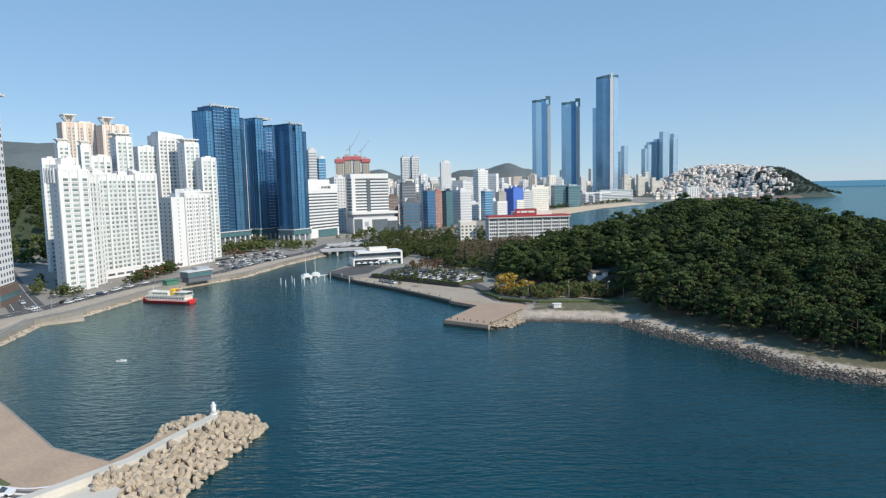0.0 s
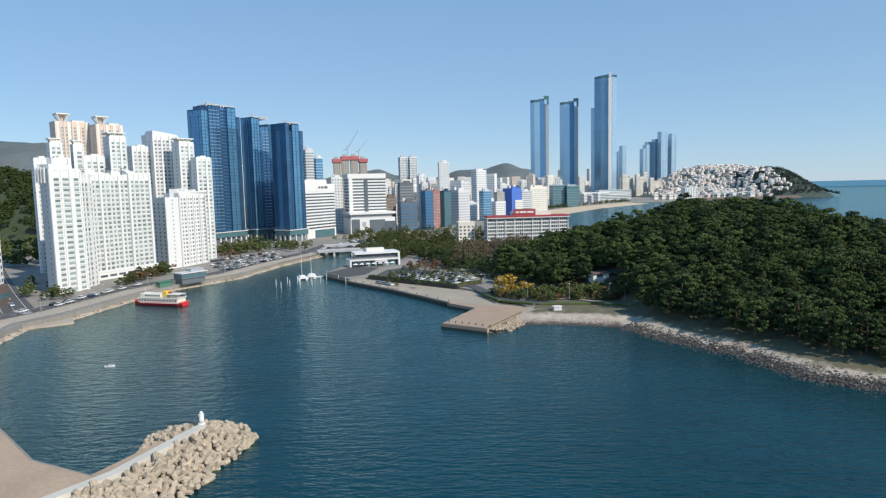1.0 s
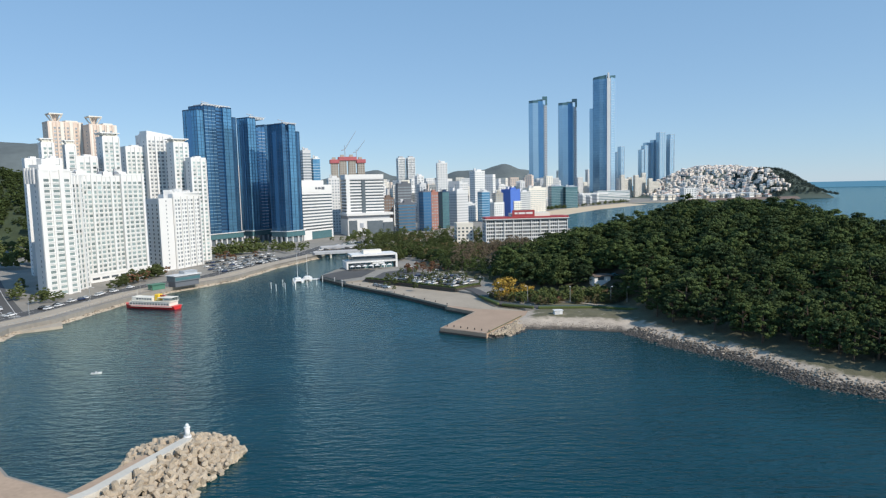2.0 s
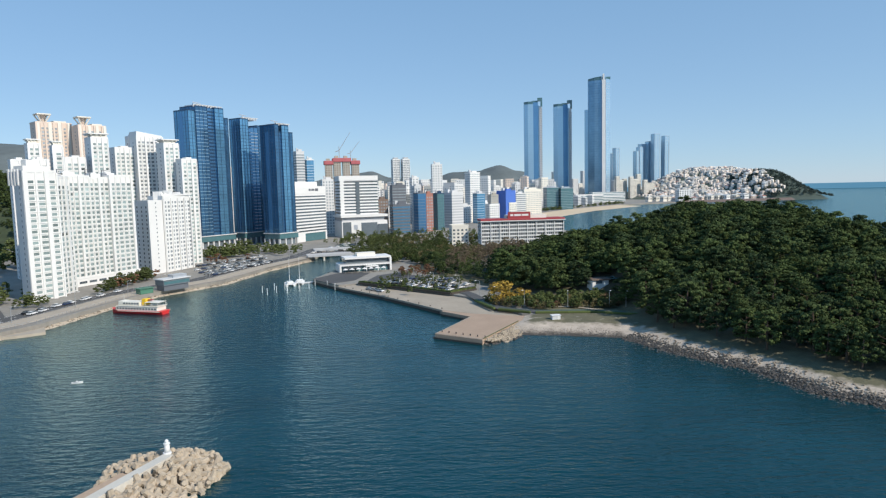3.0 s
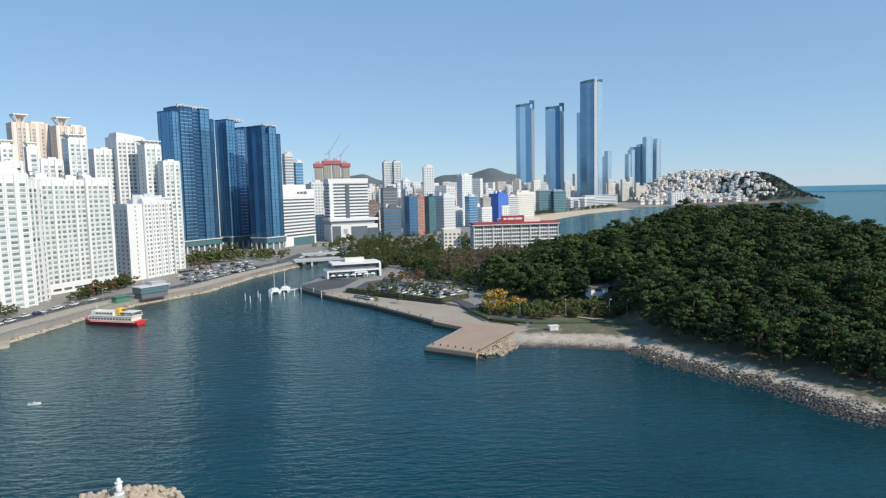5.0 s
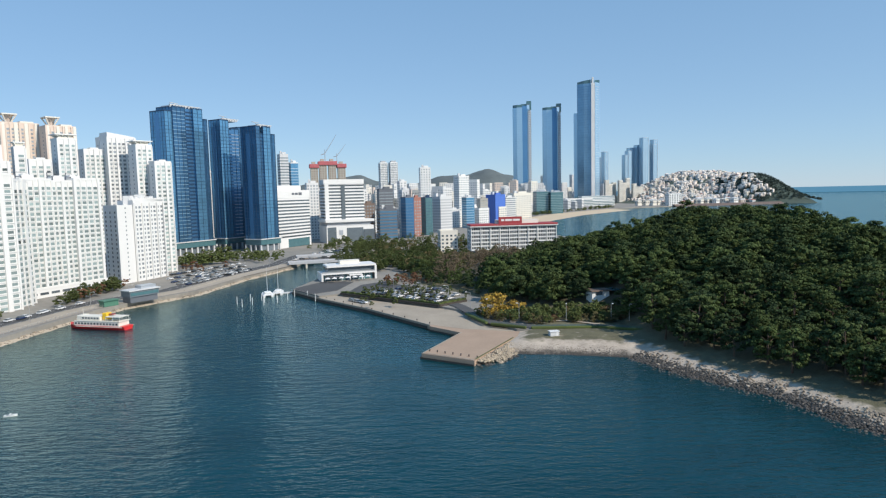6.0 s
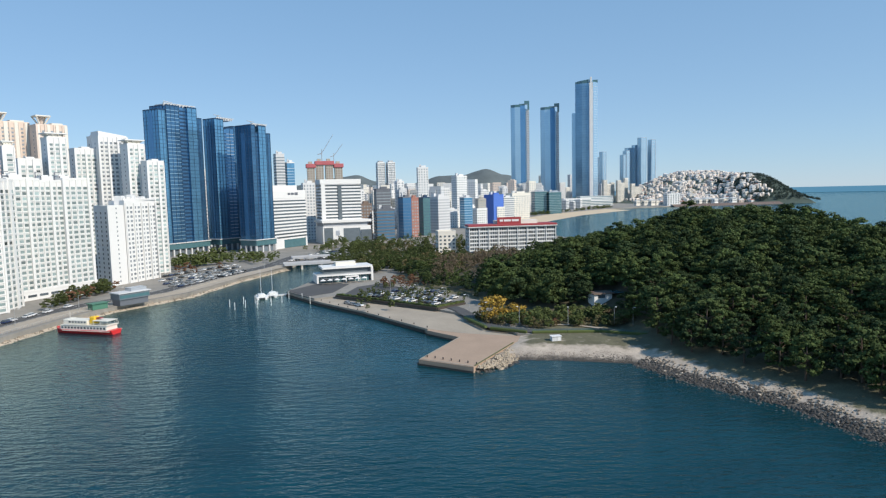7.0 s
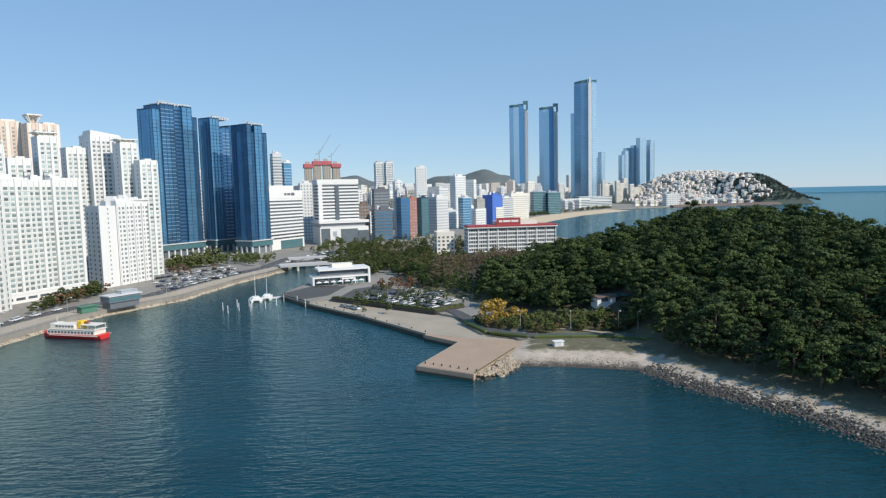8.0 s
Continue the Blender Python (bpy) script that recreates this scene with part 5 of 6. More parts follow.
wall_edge = [Vector(p) for p in ((-69, 84), (-64, 98.5), (-58, 108), (-52, 129))]
sea_edge = [Vector(p) for p in ((-58, 74), (-50, 96), (-47, 106), (-44, 131))]
heap = []
for k in range(32):
    u = k / 31 * 3
    i = min(int(u), 2)
    a, b = wall_edge[i].lerp(wall_edge[i + 1], u - i), sea_edge[i].lerp(sea_edge[i + 1], u - i)
    for j in range(9):
        w = (j + rnd.uniform(0.1, 0.9)) / 9
        p = a.lerp(b, w)
        heap.append((p.x + rnd.uniform(-0.5, 0.5), p.y + rnd.uniform(-0.5, 0.5), 3.3 * (1 - w) + 0.1 + rnd.uniform(-0.2, 0.4), rnd.uniform(0.9, 1.25)))
for k in range(140):
    a, r = rnd.uniform(-0.5, 3.6), 10.8 * math.sqrt(rnd.uniform(0.01, 1.0))
    heap.append((-54.5 + r * math.cos(a), 130.5 + r * math.sin(a) * 0.85, 3.6 * (1 - r / 11) + rnd.uniform(-0.2, 0.3), rnd.uniform(0.9, 1.25)))
heap = [p for p in heap if not (p[0] < -56 and p[1] < 100)]
heap.sort(key=lambda p: -p[1])
for p in heap[:300]:
    tetrapod(*p)
v, f = [], []
for x, y, z, s_ in heap[300:]:
    m = pose(x, y, z, rnd.uniform(0, 360), rnd.uniform(0, 360), rnd.uniform(0, 360)) @ Matrix.Diagonal((s_, s_, s_, 1))
    s0 = len(v)
    v += [tuple(m @ q.co) for q in TETRA.vertices]
    f += [tuple(s0 + i for i in q.vertices) for q in TETRA.polygons]
tagged(link("tetrapod_heap", mesh_of("tetrapod_heap", v, f, M["tetrapod"])), "heap of weathered tan concrete tetrapods", "tetrapods", kind="stuff")
bm = bmesh.new()
mound = [(-70, 84, 2.2), (-63, 99, 2.2), (-57, 108, 2.2), (-52, 130, 2.2), (-56, 136, 1.8), (-62, 134, 1.2), (-66, 137, -1.5), (-55, 142, -1.5), (-45, 137, -1.5), (-42.5, 131, -1.5), (-46, 106, -1.5), (-49, 96, -1.5), (-57, 74, -1.5)]
vs = [bm.verts.new(p) for p in mound]
fc = bm.faces.new(vs)
fc.normal_update()
bmesh.ops.triangulate(bm, faces=[fc])
tagged(part("mound", bm, M["wet_rock"], None), "dark rubble core under the tetrapods", "rubble", kind="structure")


prism("landing", [(-74, 84), (-60, 82), (-55, 92), (-57, 100), (-61, 103), (-66, 98)], -1, LAND + 0.4, M["pale_concrete"])
tagged(bpy.data.objects["landing"], "pale concrete landing at the breakwater's root", "landing", kind="structure")


def lighthouse():
    b = thing("lighthouse", -53.5, 130.5, 4.3, 0, "small white harbour light on the breakwater's head", "lighthouse")
    bm = bmesh.new()
    bmesh.ops.create_cone(bm, cap_ends=True, segments=20, radius1=1.25, radius2=1.15, depth=0.5, matrix=Matrix.Translation((0, 0, 0.25)))
    part("base", bm, M["white"], b)
    part("shaft", rod(bmesh.new(), (0, 0, 0.5), (0, 0, 3.0), 0.85, 0.7, 20), M["white"], b, "", True)
    part("gallery", rod(bmesh.new(), (0, 0, 3.0), (0, 0, 3.2), 1.0, 1.0, 20), M["white"], b)
    part("lantern", rod(bmesh.new(), (0, 0, 3.2), (0, 0, 3.9), 0.5, 0.45, 12), M["white"], b)
    b.scale = (0.62, 0.62, 0.62)
    part("lantern_roof", rod(bmesh.new(), (0, 0, 3.9), (0, 0, 4.4), 0.6, 0.1, 12), M["white"], b)
    return b


lighthouse()


# ---- vessels ----
def ferry():
    b = thing("ferry", -140.5, 292.5, 0, -15, "red-hulled white excursion ferry with a yellow funnel", "ferry")
    sec = [(-15, 0.3, 2.6), (-13, 2.2, 2.2), (-9, 3.4, 1.9), (4, 3.6, 1.8), (12, 3.4, 1.8), (14.6, 2.9, 1.9)]
    bm = bmesh.new()
    rings = [[bm.verts.new((x, s * w * k, z)) for s, k, z in ((-1, 0.6, -0.8), (-1, 1.0, h), (1, 1.0, h), (1, 0.6, -0.8))] for x, w, h in sec]
    for p, q in zip(rings, rings[1:]):
        for i in range(4):
            bm.faces.new((p[i], p[(i + 1) % 4], q[(i + 1) % 4], q[i]))
    bm.faces.new(rings[0])
    bm.faces.new(rings[-1][::-1])
    part("hull", bm, M["red_hull"], b)
    part("main_cabin", boxes((-10.5, 12.5, -3.0, 3.0, 1.8, 4.1), bevel=0.15), M["cream"], b)
    wm = window_mesh("cabin_window", [(-0.5, 0), (0.5, 0)], 1.0, 1.0, 0.9, 0.05, M["glass_dark"], skip=(1,))
    for k in range(14):
        link("cabin_window", wm, b, Matrix.Translation((-9.4 + 1.6 * k, -3.0, 2.5)))
    part("upper_deck", boxes((-9, 13, -3.2, 3.2, 4.1, 4.35)), M["cream"], b)
    part("upper_cabin", boxes((-7, 2.5, -2.4, 2.4, 4.35, 6.4), bevel=0.15), M["cream"], b)
    for k in range(6):
        link("cabin_window", wm, b, Matrix.Translation((-6.1 + 1.5 * k, -2.4, 5.0)))
    part("awning", boxes((5.5, 13, -2.8, 2.8, 6.3, 6.5)), M["cream"], b)
    bm = bmesh.new()
    for x in (5.8, 9.2, 12.7):
        for y in (-2.6, 2.6):
            rod(bm, (x, y, 4.3), (x, y, 6.3), 0.08, 0.08, 6)
    part("awning_posts", bm, M["cream"], b)
    part("wheelhouse", boxes((-9.6, -7, -2.2, 2.2, 4.35, 6.6), bevel=0.15), M["cream"], b)
    part("wheelhouse_window", boxes((-9.7, -9.5, -1.9, 1.9, 5.3, 6.1)), M["glass_dark"], b)
    part("funnel", boxes((2.8, 5.4, -1.5, 1.5, 4.3, 8.0), bevel=0.3), M["yellow"], b, "bright yellow funnel")
    part("mast", rod(bmesh.new(), (-8.2, 0, 6.6), (-8.2, 0, 10.0), 0.12, 0.06, 6), M["cream"], b)
    b.scale = (0.95, 0.95, 0.82)
    bm = bmesh.new()
    for k in range(12):
        for y in (-3.1, 3.1):
            rod(bm, (-8.8 + 1.98 * k, y, 4.35), (-8.8 + 1.98 * k, y, 5.3), 0.05, 0.05, 5)
    for y in (-3.1, 3.1):
        rod(bm, (-8.8, y, 5.3), (13, y, 5.3), 0.05, 0.05, 5)
    part("deck_rail", bm, M["cream"], b)
    part("rubbing_strake", boxes((-9, 14.3, -3.65, -3.45, 1.5, 1.75), (-9, 14.3, 3.45, 3.65, 1.5, 1.75)), M["cream"], b)
    part("pennant", boxes((4.5, 8.0, -0.6, 0.6, 7.1, 7.5)), M["red_paint"], b)
    return b


def dinghy(x, y, rot, s, label, mat="white"):
    b = thing("motor_boat", x, y, 0, rot, label, "boat", "small boats")
    bm = bmesh.new()
    sec = [(-2.2, 0.8, 0.6), (0.5, 0.9, 0.65), (1.7, 0.6, 0.75), (2.6, 0.06, 0.9)]
    rings = [[bm.verts.new((x_ * s, k * w * s, z * s)) for k, z in ((-0.6, -0.3), (-1, h), (1, h), (0.6, -0.3))] for x_, w, h in sec]
    for p, q in zip(rings, rings[1:]):
        for i in range(4):
            bm.faces.new((p[i], p[(i + 1) % 4], q[(i + 1) % 4], q[i]))
    bm.faces.new(rings[0])
    part("hull", bm, M[mat], b)
    part("cockpit", boxes((-1.4 * s, 0.9 * s, -0.55 * s, 0.55 * s, 0.5 * s, 0.68 * s)), M["dark_grey"], b)
    part("console", boxes((-0.3 * s, 0.4 * s, -0.3 * s, 0.3 * s, 0.6 * s, 1.2 * s), bevel=0.05), M["white"], b)
    return b


def yacht(x, y, rot, label):
    b = thing("sailing_yacht", x, y, 0, rot, label, "yacht", "moored yachts")
    for side in (-2.0, 2.0):
        bm = bmesh.new()
        sec = [(-5.5, 0.6, 1.0), (0, 0.8, 1.1), (4, 0.5, 1.2), (6, 0.05, 1.4)]
        rings = [[bm.verts.new((x_, side + k * w, z)) for k, z in ((-0.6, -0.4), (-1, h), (1, h), (0.6, -0.4))] for x_, w, h in sec]
        for p, q in zip(rings, rings[1:]):
            for i in range(4):
                bm.faces.new((p[i], p[(i + 1) % 4], q[(i + 1) % 4], q[i]))
        bm.faces.new(rings[0])
        part("hull", bm, M["white"], b)
    part("bridge_deck", boxes((-4.5, 2.5, -2.2, 2.2, 0.9, 1.3)), M["white"], b)
    part("cabin", boxes((-2.5, 2.0, -1.7, 1.7, 1.3, 2.4), bevel=0.25), M["white"], b)
    part("cabin_window", boxes((1.9, 2.1, -1.3, 1.3, 1.6, 2.1)), M["glass_dark"], b)
    part("mast", rod(bmesh.new(), (0.5, 0, 2.3), (0.5, 0, 15.0), 0.11, 0.06, 6), M["white"], b)
    part("boom", rod(bmesh.new(), (0.5, 0, 3.2), (-4.5, 0, 3.3), 0.09, 0.07, 6), M["white"], b)
    return b


ferry()
dinghy(-106, 189, 15, 0.6, "small white motor boat anchored in the harbour")
yacht(-93, 366, 110, "white twin-hulled sailing yacht with a bare mast")
yacht(-89, 372, 100, "white moored sailing yacht with a tall mast")
for x, y in ((-106, 342), (-102, 350), (-98, 340), (-97, 352), (-94, 346), (-92, 338), (-90, 354), (-87, 344), (-101, 334), (-84, 352), (-75, 356), (-69, 346), (-83, 362)):
    p = thing("mooring_pile", x + 5, y, -1, 0, "slim white mooring pile standing in the water", "mooring pile", "mooring piles")
    part("shaft", rod(bmesh.new(), (0, 0, -1), (0, 0, 4.4), 0.14, 0.14, 8), M["white"], p)
    part("cap", rod(bmesh.new(), (0, 0, 4.4), (0, 0, 4.7), 0.17, 0.05, 8), M["white"], p)
pon = thing("pontoon", -84, 374, 0, 25, "pale floating pontoon with a gangway", "pontoon")
part("deck", boxes((-8, 8, -1.2, 1.2, 0.1, 0.6)), M["pale_grey"], pon)
part("gangway", boxes((6, 7.4, 1.2, 10, 0.6, 1.0)), M["metal"], pon)
part("gangway_rail", boxes((6, 6.08, 1.2, 10, 1.0, 1.9), (7.32, 7.4, 1.2, 10, 1.0, 1.9)), M["metal"], pon)


# ---- waterfront buildings ----
def club_house():
    b = thing("club_house", -58, 407, LAND, 20, "low white two-storey yacht club with long glazed front", "club house")
    part("ground_floor", boxes((-15, 15, -5.5, 7, 0, 4.4)), M["glass_green"], b)
    part("floor_slab", boxes((-16.5, 16.5, -7.5, 8, 4.4, 5.4)), M["white"], b)
    part("upper_floor", boxes((-12, 16, -5, 7.5, 5.4, 9.0)), M["glass_dark"], b)
    part("roof", boxes((-13, 17, -7, 8, 9.0, 10.2)), M["white"], b)
    part("end_wall", boxes((16, 17.2, -7.6, 8.1, 0, 9.2)), M["white"], b)
    part("end_wall", boxes((-16.5, -15.4, -7.5, 8, 0, 4.5)), M["white"], b)
    part("roof_plant", boxes((-4, 8, -1, 5, 10.2, 12.6)), M["cream"], b)
    part("porch", boxes((0, 8, -10, -6, 3.4, 4.0), (0, 0.5, -10, -9.5, 0, 3.4), (7.5, 8, -10, -9.5, 0, 3.4)), M["white"], b)
    b.scale = (0.95, 0.95, 0.86)
    part("terrace_rail", boxes((-16.4, -12.2, -7.4, -7.3, 5.4, 6.4), (-12.2, 16, -7.4, -7.3, 5.4, 6.2)), M["metal"], b)
    part("canopy", boxes((-14, -3, -9.5, -5.6, 3.0, 3.3)), M["dark_grey"], b)
    for k in range(9):
        part("mullion", boxes((-14 + 3.4 * k, -13.8 + 3.4 * k, -5.62, -5.45, 0, 4.4)), M["white"], b)
    return b


def quay_cafe():
    b = thing("quay_cafe", -148.5, 344, LAND, 58, "dark glass two-storey waterfront cafe with slanting roof", "cafe")
    part("ground_floor", boxes((-8, 8, -3.5, 3.5, 0, 3.2)), M["dark_grey"], b)
    part("upper_floor", boxes((-8.6, 8.6, -4.2, 4, 3.2, 6.4)), M["glass_dark"], b)
    b.scale = (0.88, 0.88, 0.88)
    part("window_strip", boxes((-8.2, 8.2, -4.3, -4.15, 3.9, 5.5)), M["glass_green"], b)
    part("roof", boxes((-9.2, 9.2, -4.8, 4.5, 6.4, 6.9)), M["pale_grey"], b)
    part("roof_terrace", boxes((-1, 8, -2.5, 3, 6.9, 8.6)), M["silver"], b)
    k = thing("ticket_kiosk", -157, 331, LAND, 58, "low teal ticket kiosk beside the cafe", "kiosk")
    part("body", boxes((-3.5, 3.5, -2, 2, 0, 2.6), bevel=0.1), M["green_paint"], k)
    part("roof", boxes((-4, 4, -2.6, 2.6, 2.6, 2.9)), M["green_paint"], k)
    return b


club_house()
quay_cafe()


def beach_hotel():
    b = thing("beach_hotel", 54, 552, 5.0, 7, "long white hotel with balcony rows and a dark red roof", "hotel")
    block(b, rect(69, 16), 0, 19, "balcony", M["white"], M["glass_dark"], 3.0, 3.6, skip=(1, 2), parapet=False)
    part("roof", boxes((-35.5, 35.5, -9.5, 9, 19, 20.6), bevel=0.3), M["red_paint"], b)
    part("roof_rim", boxes((-35.8, 35.8, -9.8, 9.3, 18.6, 19.2)), M["white"], b)
    part("roof_house", boxes((-13, 21, -4, 5, 20.6, 23.4)), M["cream"], b)
    s = part("roof_sign", boxes((-12, 7, -6.2, -5.7, 20.6, 26)), M["red_paint"], b, "dark red roof sign")
    part("sign_bars", boxes((-10, -7.5, -6.3, -6.19, 22.6, 24.2), (-6.7, -1, -6.3, -6.19, 22.6, 24.2), (-0.3, 5.3, -6.3, -6.19, 22.6, 24.2)), M["white"], s, "plain white bars on the sign")
    w = thing("hotel_wing", 2, 556, 3.0, 10, "plain pale side wing of the hotel", "hotel wing")
    block(w, rect(14, 14), 0, 17, "punched", M["cream"], M["glass_dark"], 3.0, 3.4)
    return b


beach_hotel()


def canal_bridge(x, y, rot, length, label):
    b = thing("bridge", x, y, 0, rot, label, "bridge", "canal bridges")
    part("deck", boxes((-length / 2, length / 2, -4.5, 4.5, 3.2, 4.2)), M["grey"], b)
    part("parapet", boxes((-length / 2, length / 2, -4.6, -4.2, 4.2, 5.0)), M["grey"], b)
    part("parapet", boxes((-length / 2, length / 2, 4.2, 4.6, 4.2, 5.0)), M["grey"], b)
    for k in (-0.18, 0.18):
        part("bridge_pier", boxes((length * k - 0.6, length * k + 0.6, -4, 4, -3, 3.2)), M["pale_concrete"], b)
    return b


canal_bridge(-94, 494, 20, 38, "low pale concrete bridge over the canal")
canal_bridge(-98, 540, 20, 40, "second low concrete bridge over the canal")


# ---- cars ----
def car_kind(paint, s=1.0):
    c = thing("parked_car", 0, 0, -60, 0, "", "car", "parked cars")
    bm = bmesh.new()
    prof = [(-2.2, 0.35), (-2.2, 0.85), (-1.3, 0.95), (0.9, 0.95), (2.1, 0.75), (2.2, 0.35)]
    l = [bm.verts.new((x, -0.88, z)) for x, z in prof]
    r = [bm.verts.new((x, 0.88, z)) for x, z in prof]
    for i in range(6):
        bm.faces.new((l[i], l[(i + 1) % 6], r[(i + 1) % 6], r[i]))
    bm.faces.new(l[::-1])
    bm.faces.new(r)
    part("body", bm, paint, c)
    bm = bmesh.new()
    lo = [bm.verts.new((x, y, 0.94)) for x, y in ((-1.9, -0.8), (1.1, -0.8), (1.1, 0.8), (-1.9, 0.8))]
    hi = [bm.verts.new((x, y, 1.40)) for x, y in ((-1.4, -0.66), (0.4, -0.66), (0.4, 0.66), (-1.4, 0.66))]
    for i in range(4):
        bm.faces.new((lo[i], lo[(i + 1) % 4], hi[(i + 1) % 4], hi[i]))
    bm.faces.new(hi)
    part("glazing", bm, M["glass_dark"], c)
    part("roof", boxes((-1.38, 0.38, -0.65, 0.65, 1.40, 1.46)), paint, c)
    for x in (-1.35, 1.35):
        for y in (-0.8, 0.8):
            part("wheel", rod(bmesh.new(), (x, y - 0.1, 0.33), (x, y + 0.1, 0.33), 0.33, 0.33, 8), M["rubber"], c)
    return c


PAINT = [("white", material("white_car_paint", (0.75, 0.75, 0.75), 0.25, vary=0.02)), ("black", material("black_car_paint", (0.02, 0.02, 0.022), 0.2, vary=0.02)),
         ("silver", material("silver_car_paint", (0.45, 0.46, 0.47), 0.3, metal=0.4, vary=0.02)), ("dark blue", material("dark_blue_car_paint", (0.03, 0.05, 0.12), 0.25, vary=0.02))]
CARS = []
for word, paint in PAINT:
    c = car_kind(paint)
    tagged(c, word + " car standing on the harbour's asphalt")
    CARS.append(c)
rnd = random.Random(12)
used = set()


def park(x, y, rot, z=LAND + 0.12):
    k = rnd.choices(range(4), (5, 3, 3, 1))[0]
    m = pose(x, y, z, 0, 0, rot + rnd.uniform(-3, 3))
    if k not in used:
        used.add(k)
        CARS[k].matrix_basis = m
    else:
        copy_thing(CARS[k], m)


lot = [(-50, 352), (-2, 312), (8, 322), (-4, 346), (-34, 392), (-46, 380)]
prism("car_park", lot, LAND - 0.5, LAND + 0.12, M["asphalt"])
tagged(bpy.data.objects["car_park"], "asphalt car park behind the wharf", "car park", kind="structure")
t = Vector((48, -40)).normalized()
side = Vector((-t.y, t.x))
ang = math.degrees(math.atan2(t.y, t.x))
for row, (off, k0, k1) in enumerate(((5, 1, 16), (13, 1, 16), (22, 3, 15), (31, 4, 11))):
    for k in range(k0, k1):
        if rnd.random() < 0.78:
            p = Vector((-46, 350)) + t * (3.4 * k) + side * off
            park(p.x, p.y, ang + 90, LAND + 0.13)
edge = [(-52, 349), (-3, 309.5), (9, 321)]
for (x0, y0), (x1, y1) in zip(edge, edge[1:]):
    hg = thing("planted_wall", x0, y0, LAND, math.degrees(math.atan2(y1 - y0, x1 - x0)), "low stone wall with a clipped hedge round the car park", "wall", "car park walls")
    n_ = math.hypot(x1 - x0, y1 - y0)
    part("stone_wall", boxes((0, n_, -0.5, 0.3, 0, 0.9)), M["quay"], hg)
    leaf = boxes(*[(k * 1.5, min(n_, k * 1.5 + 1.7), 0.1, 1.4, 0.6, 1.5 + 0.35 * ((k * 7) % 3) / 2) for k in range(int(n_ / 1.5))])
    part("hedge", leaf, M["leaf"], hg)
prism("forecourt", [(-80.5, 371.5), (-66, 352), (-56, 362), (-52, 392), (-70, 396)], LAND - 1, LAND + 0.14, M["asphalt"])
tagged(bpy.data.objects["forecourt"], "dark paved forecourt of the yacht club", "forecourt", kind="structure")
park(-44, 333, ang, DECK + 0.04)
park(-41, 329.5, ang, DECK + 0.04)
park(-38, 327, ang, DECK + 0.04)
for (x0, y0), (x1, y1), count in (((-147, 392), (-131, 462), 16), ((-153, 396), (-137, 466), 16), ((-160, 404), (-146, 466), 12), ((-186, 262), (-172, 340), 8), ((-181, 270), (-176, 330), 5), ((-300, 398), (-200, 278), 12), ((-118, 520), (-70, 552), 8), ((-60, 562), (60, 740), 26), ((-112, 560), (-60, 640), 14), ((-104, 590), (-66, 676), 12), ((-176, 440), (-150, 500), 14), ((-168, 420), (-142, 486), 16)):
    for k in range(count):
        u = (k + rnd.uniform(0.1, 0.9)) / count
        park(x0 + (x1 - x0) * u + rnd.uniform(-1, 1), y0 + (y1 - y0) * u, math.degrees(math.atan2(y1 - y0, x1 - x0)) + (90 if rnd.random() < 0.4 and x0 > -170 and y0 < 480 else 0), LAND + 0.14)
park(-84, 92, 60, LAND + 0.13)
park(-80, 86, 70, LAND + 0.13)
park(-76, 98, 15, LAND + 0.13)

# ---- the road behind the pier, rails, lamps ----
ROAD2 = [(-4, 330), (6, 308), (11, 291), (18, 272), (30, 264.5), (42, 264), (54, 263.5), (70, 256)]
strip("road", ROAD2, 2.6, LAND + 0.28, M["asphalt"], "narrow grey coastal road at the foot of the wood")
for i in range(len(ROAD2) - 3):
    (x0, y0), (x1, y1) = ROAD2[i + 2], ROAD2[i + 3]
    r = thing("railing", x0, y0, LAND + 0.2, math.degrees(math.atan2(y1 - y0, x1 - x0)), "dark green railing beside the coastal road", "railing", "coastal railing")
    length = math.hypot(x1 - x0, y1 - y0)
    part("hedge_wall", boxes((0, length, -4.0, -2.9, -0.2, 0.75), bevel=0.2), M["leaf"], r, "low weedy green bank")
    for z in (0.8, 1.15):
        part("rail", boxes((0, length, -3.05, -2.97, z, z + 0.06)), M["green_paint"], r)


def street_lamp(x, y, rot, z=LAND, h=6.5):
    b = thing("street_lamp", x, y, z, rot, "slim grey street lamp with one arm", "street lamp", "street lamps")
    part("pole", rod(bmesh.new(), (0, 0, 0), (0, 0, h), 0.12, 0.08, 8), M["metal"], b)
    part("arm", rod(bmesh.new(), (0, 0, h), (1.8, 0, h + 0.3), 0.07, 0.06, 6), M["metal"], b)
    part("lamp_head", boxes((1.5, 2.3, -0.18, 0.18, h + 0.2, h + 0.4)), M["white"], b)


for x, y, r in ((1, 326, 200), (10, 301, 200), (17, 283, 220), (27, 273, 240), (44, 270, 260), (60, 268, 270), (66, 266, 270), (-12, 338, 220), (-26, 352, 220),
                (-181, 232, 0), (-176, 262, 0), (-171, 296, 0), (-165, 330, 0), (-158, 352, 0), (-144, 382, 0), (-136, 412, 0), (-131, 444, 0), (-122, 476, 0), (-100, 110, 60)):
    street_lamp(x, y, r, LAND + (0.8 if x > 5 else 0))
hut = thing("beach_hut", 36, 250, 2.7, 10, "small grey-white hut above the pebble beach", "hut")
part("wall", boxes((-2.2, 2.2, -1.5, 1.5, -1.0, 2.1)), M["pale_grey"], hut)
part("roof", boxes((-2.5, 2.5, -1.8, 1.8, 2.1, 2.3)), M["white"], hut)
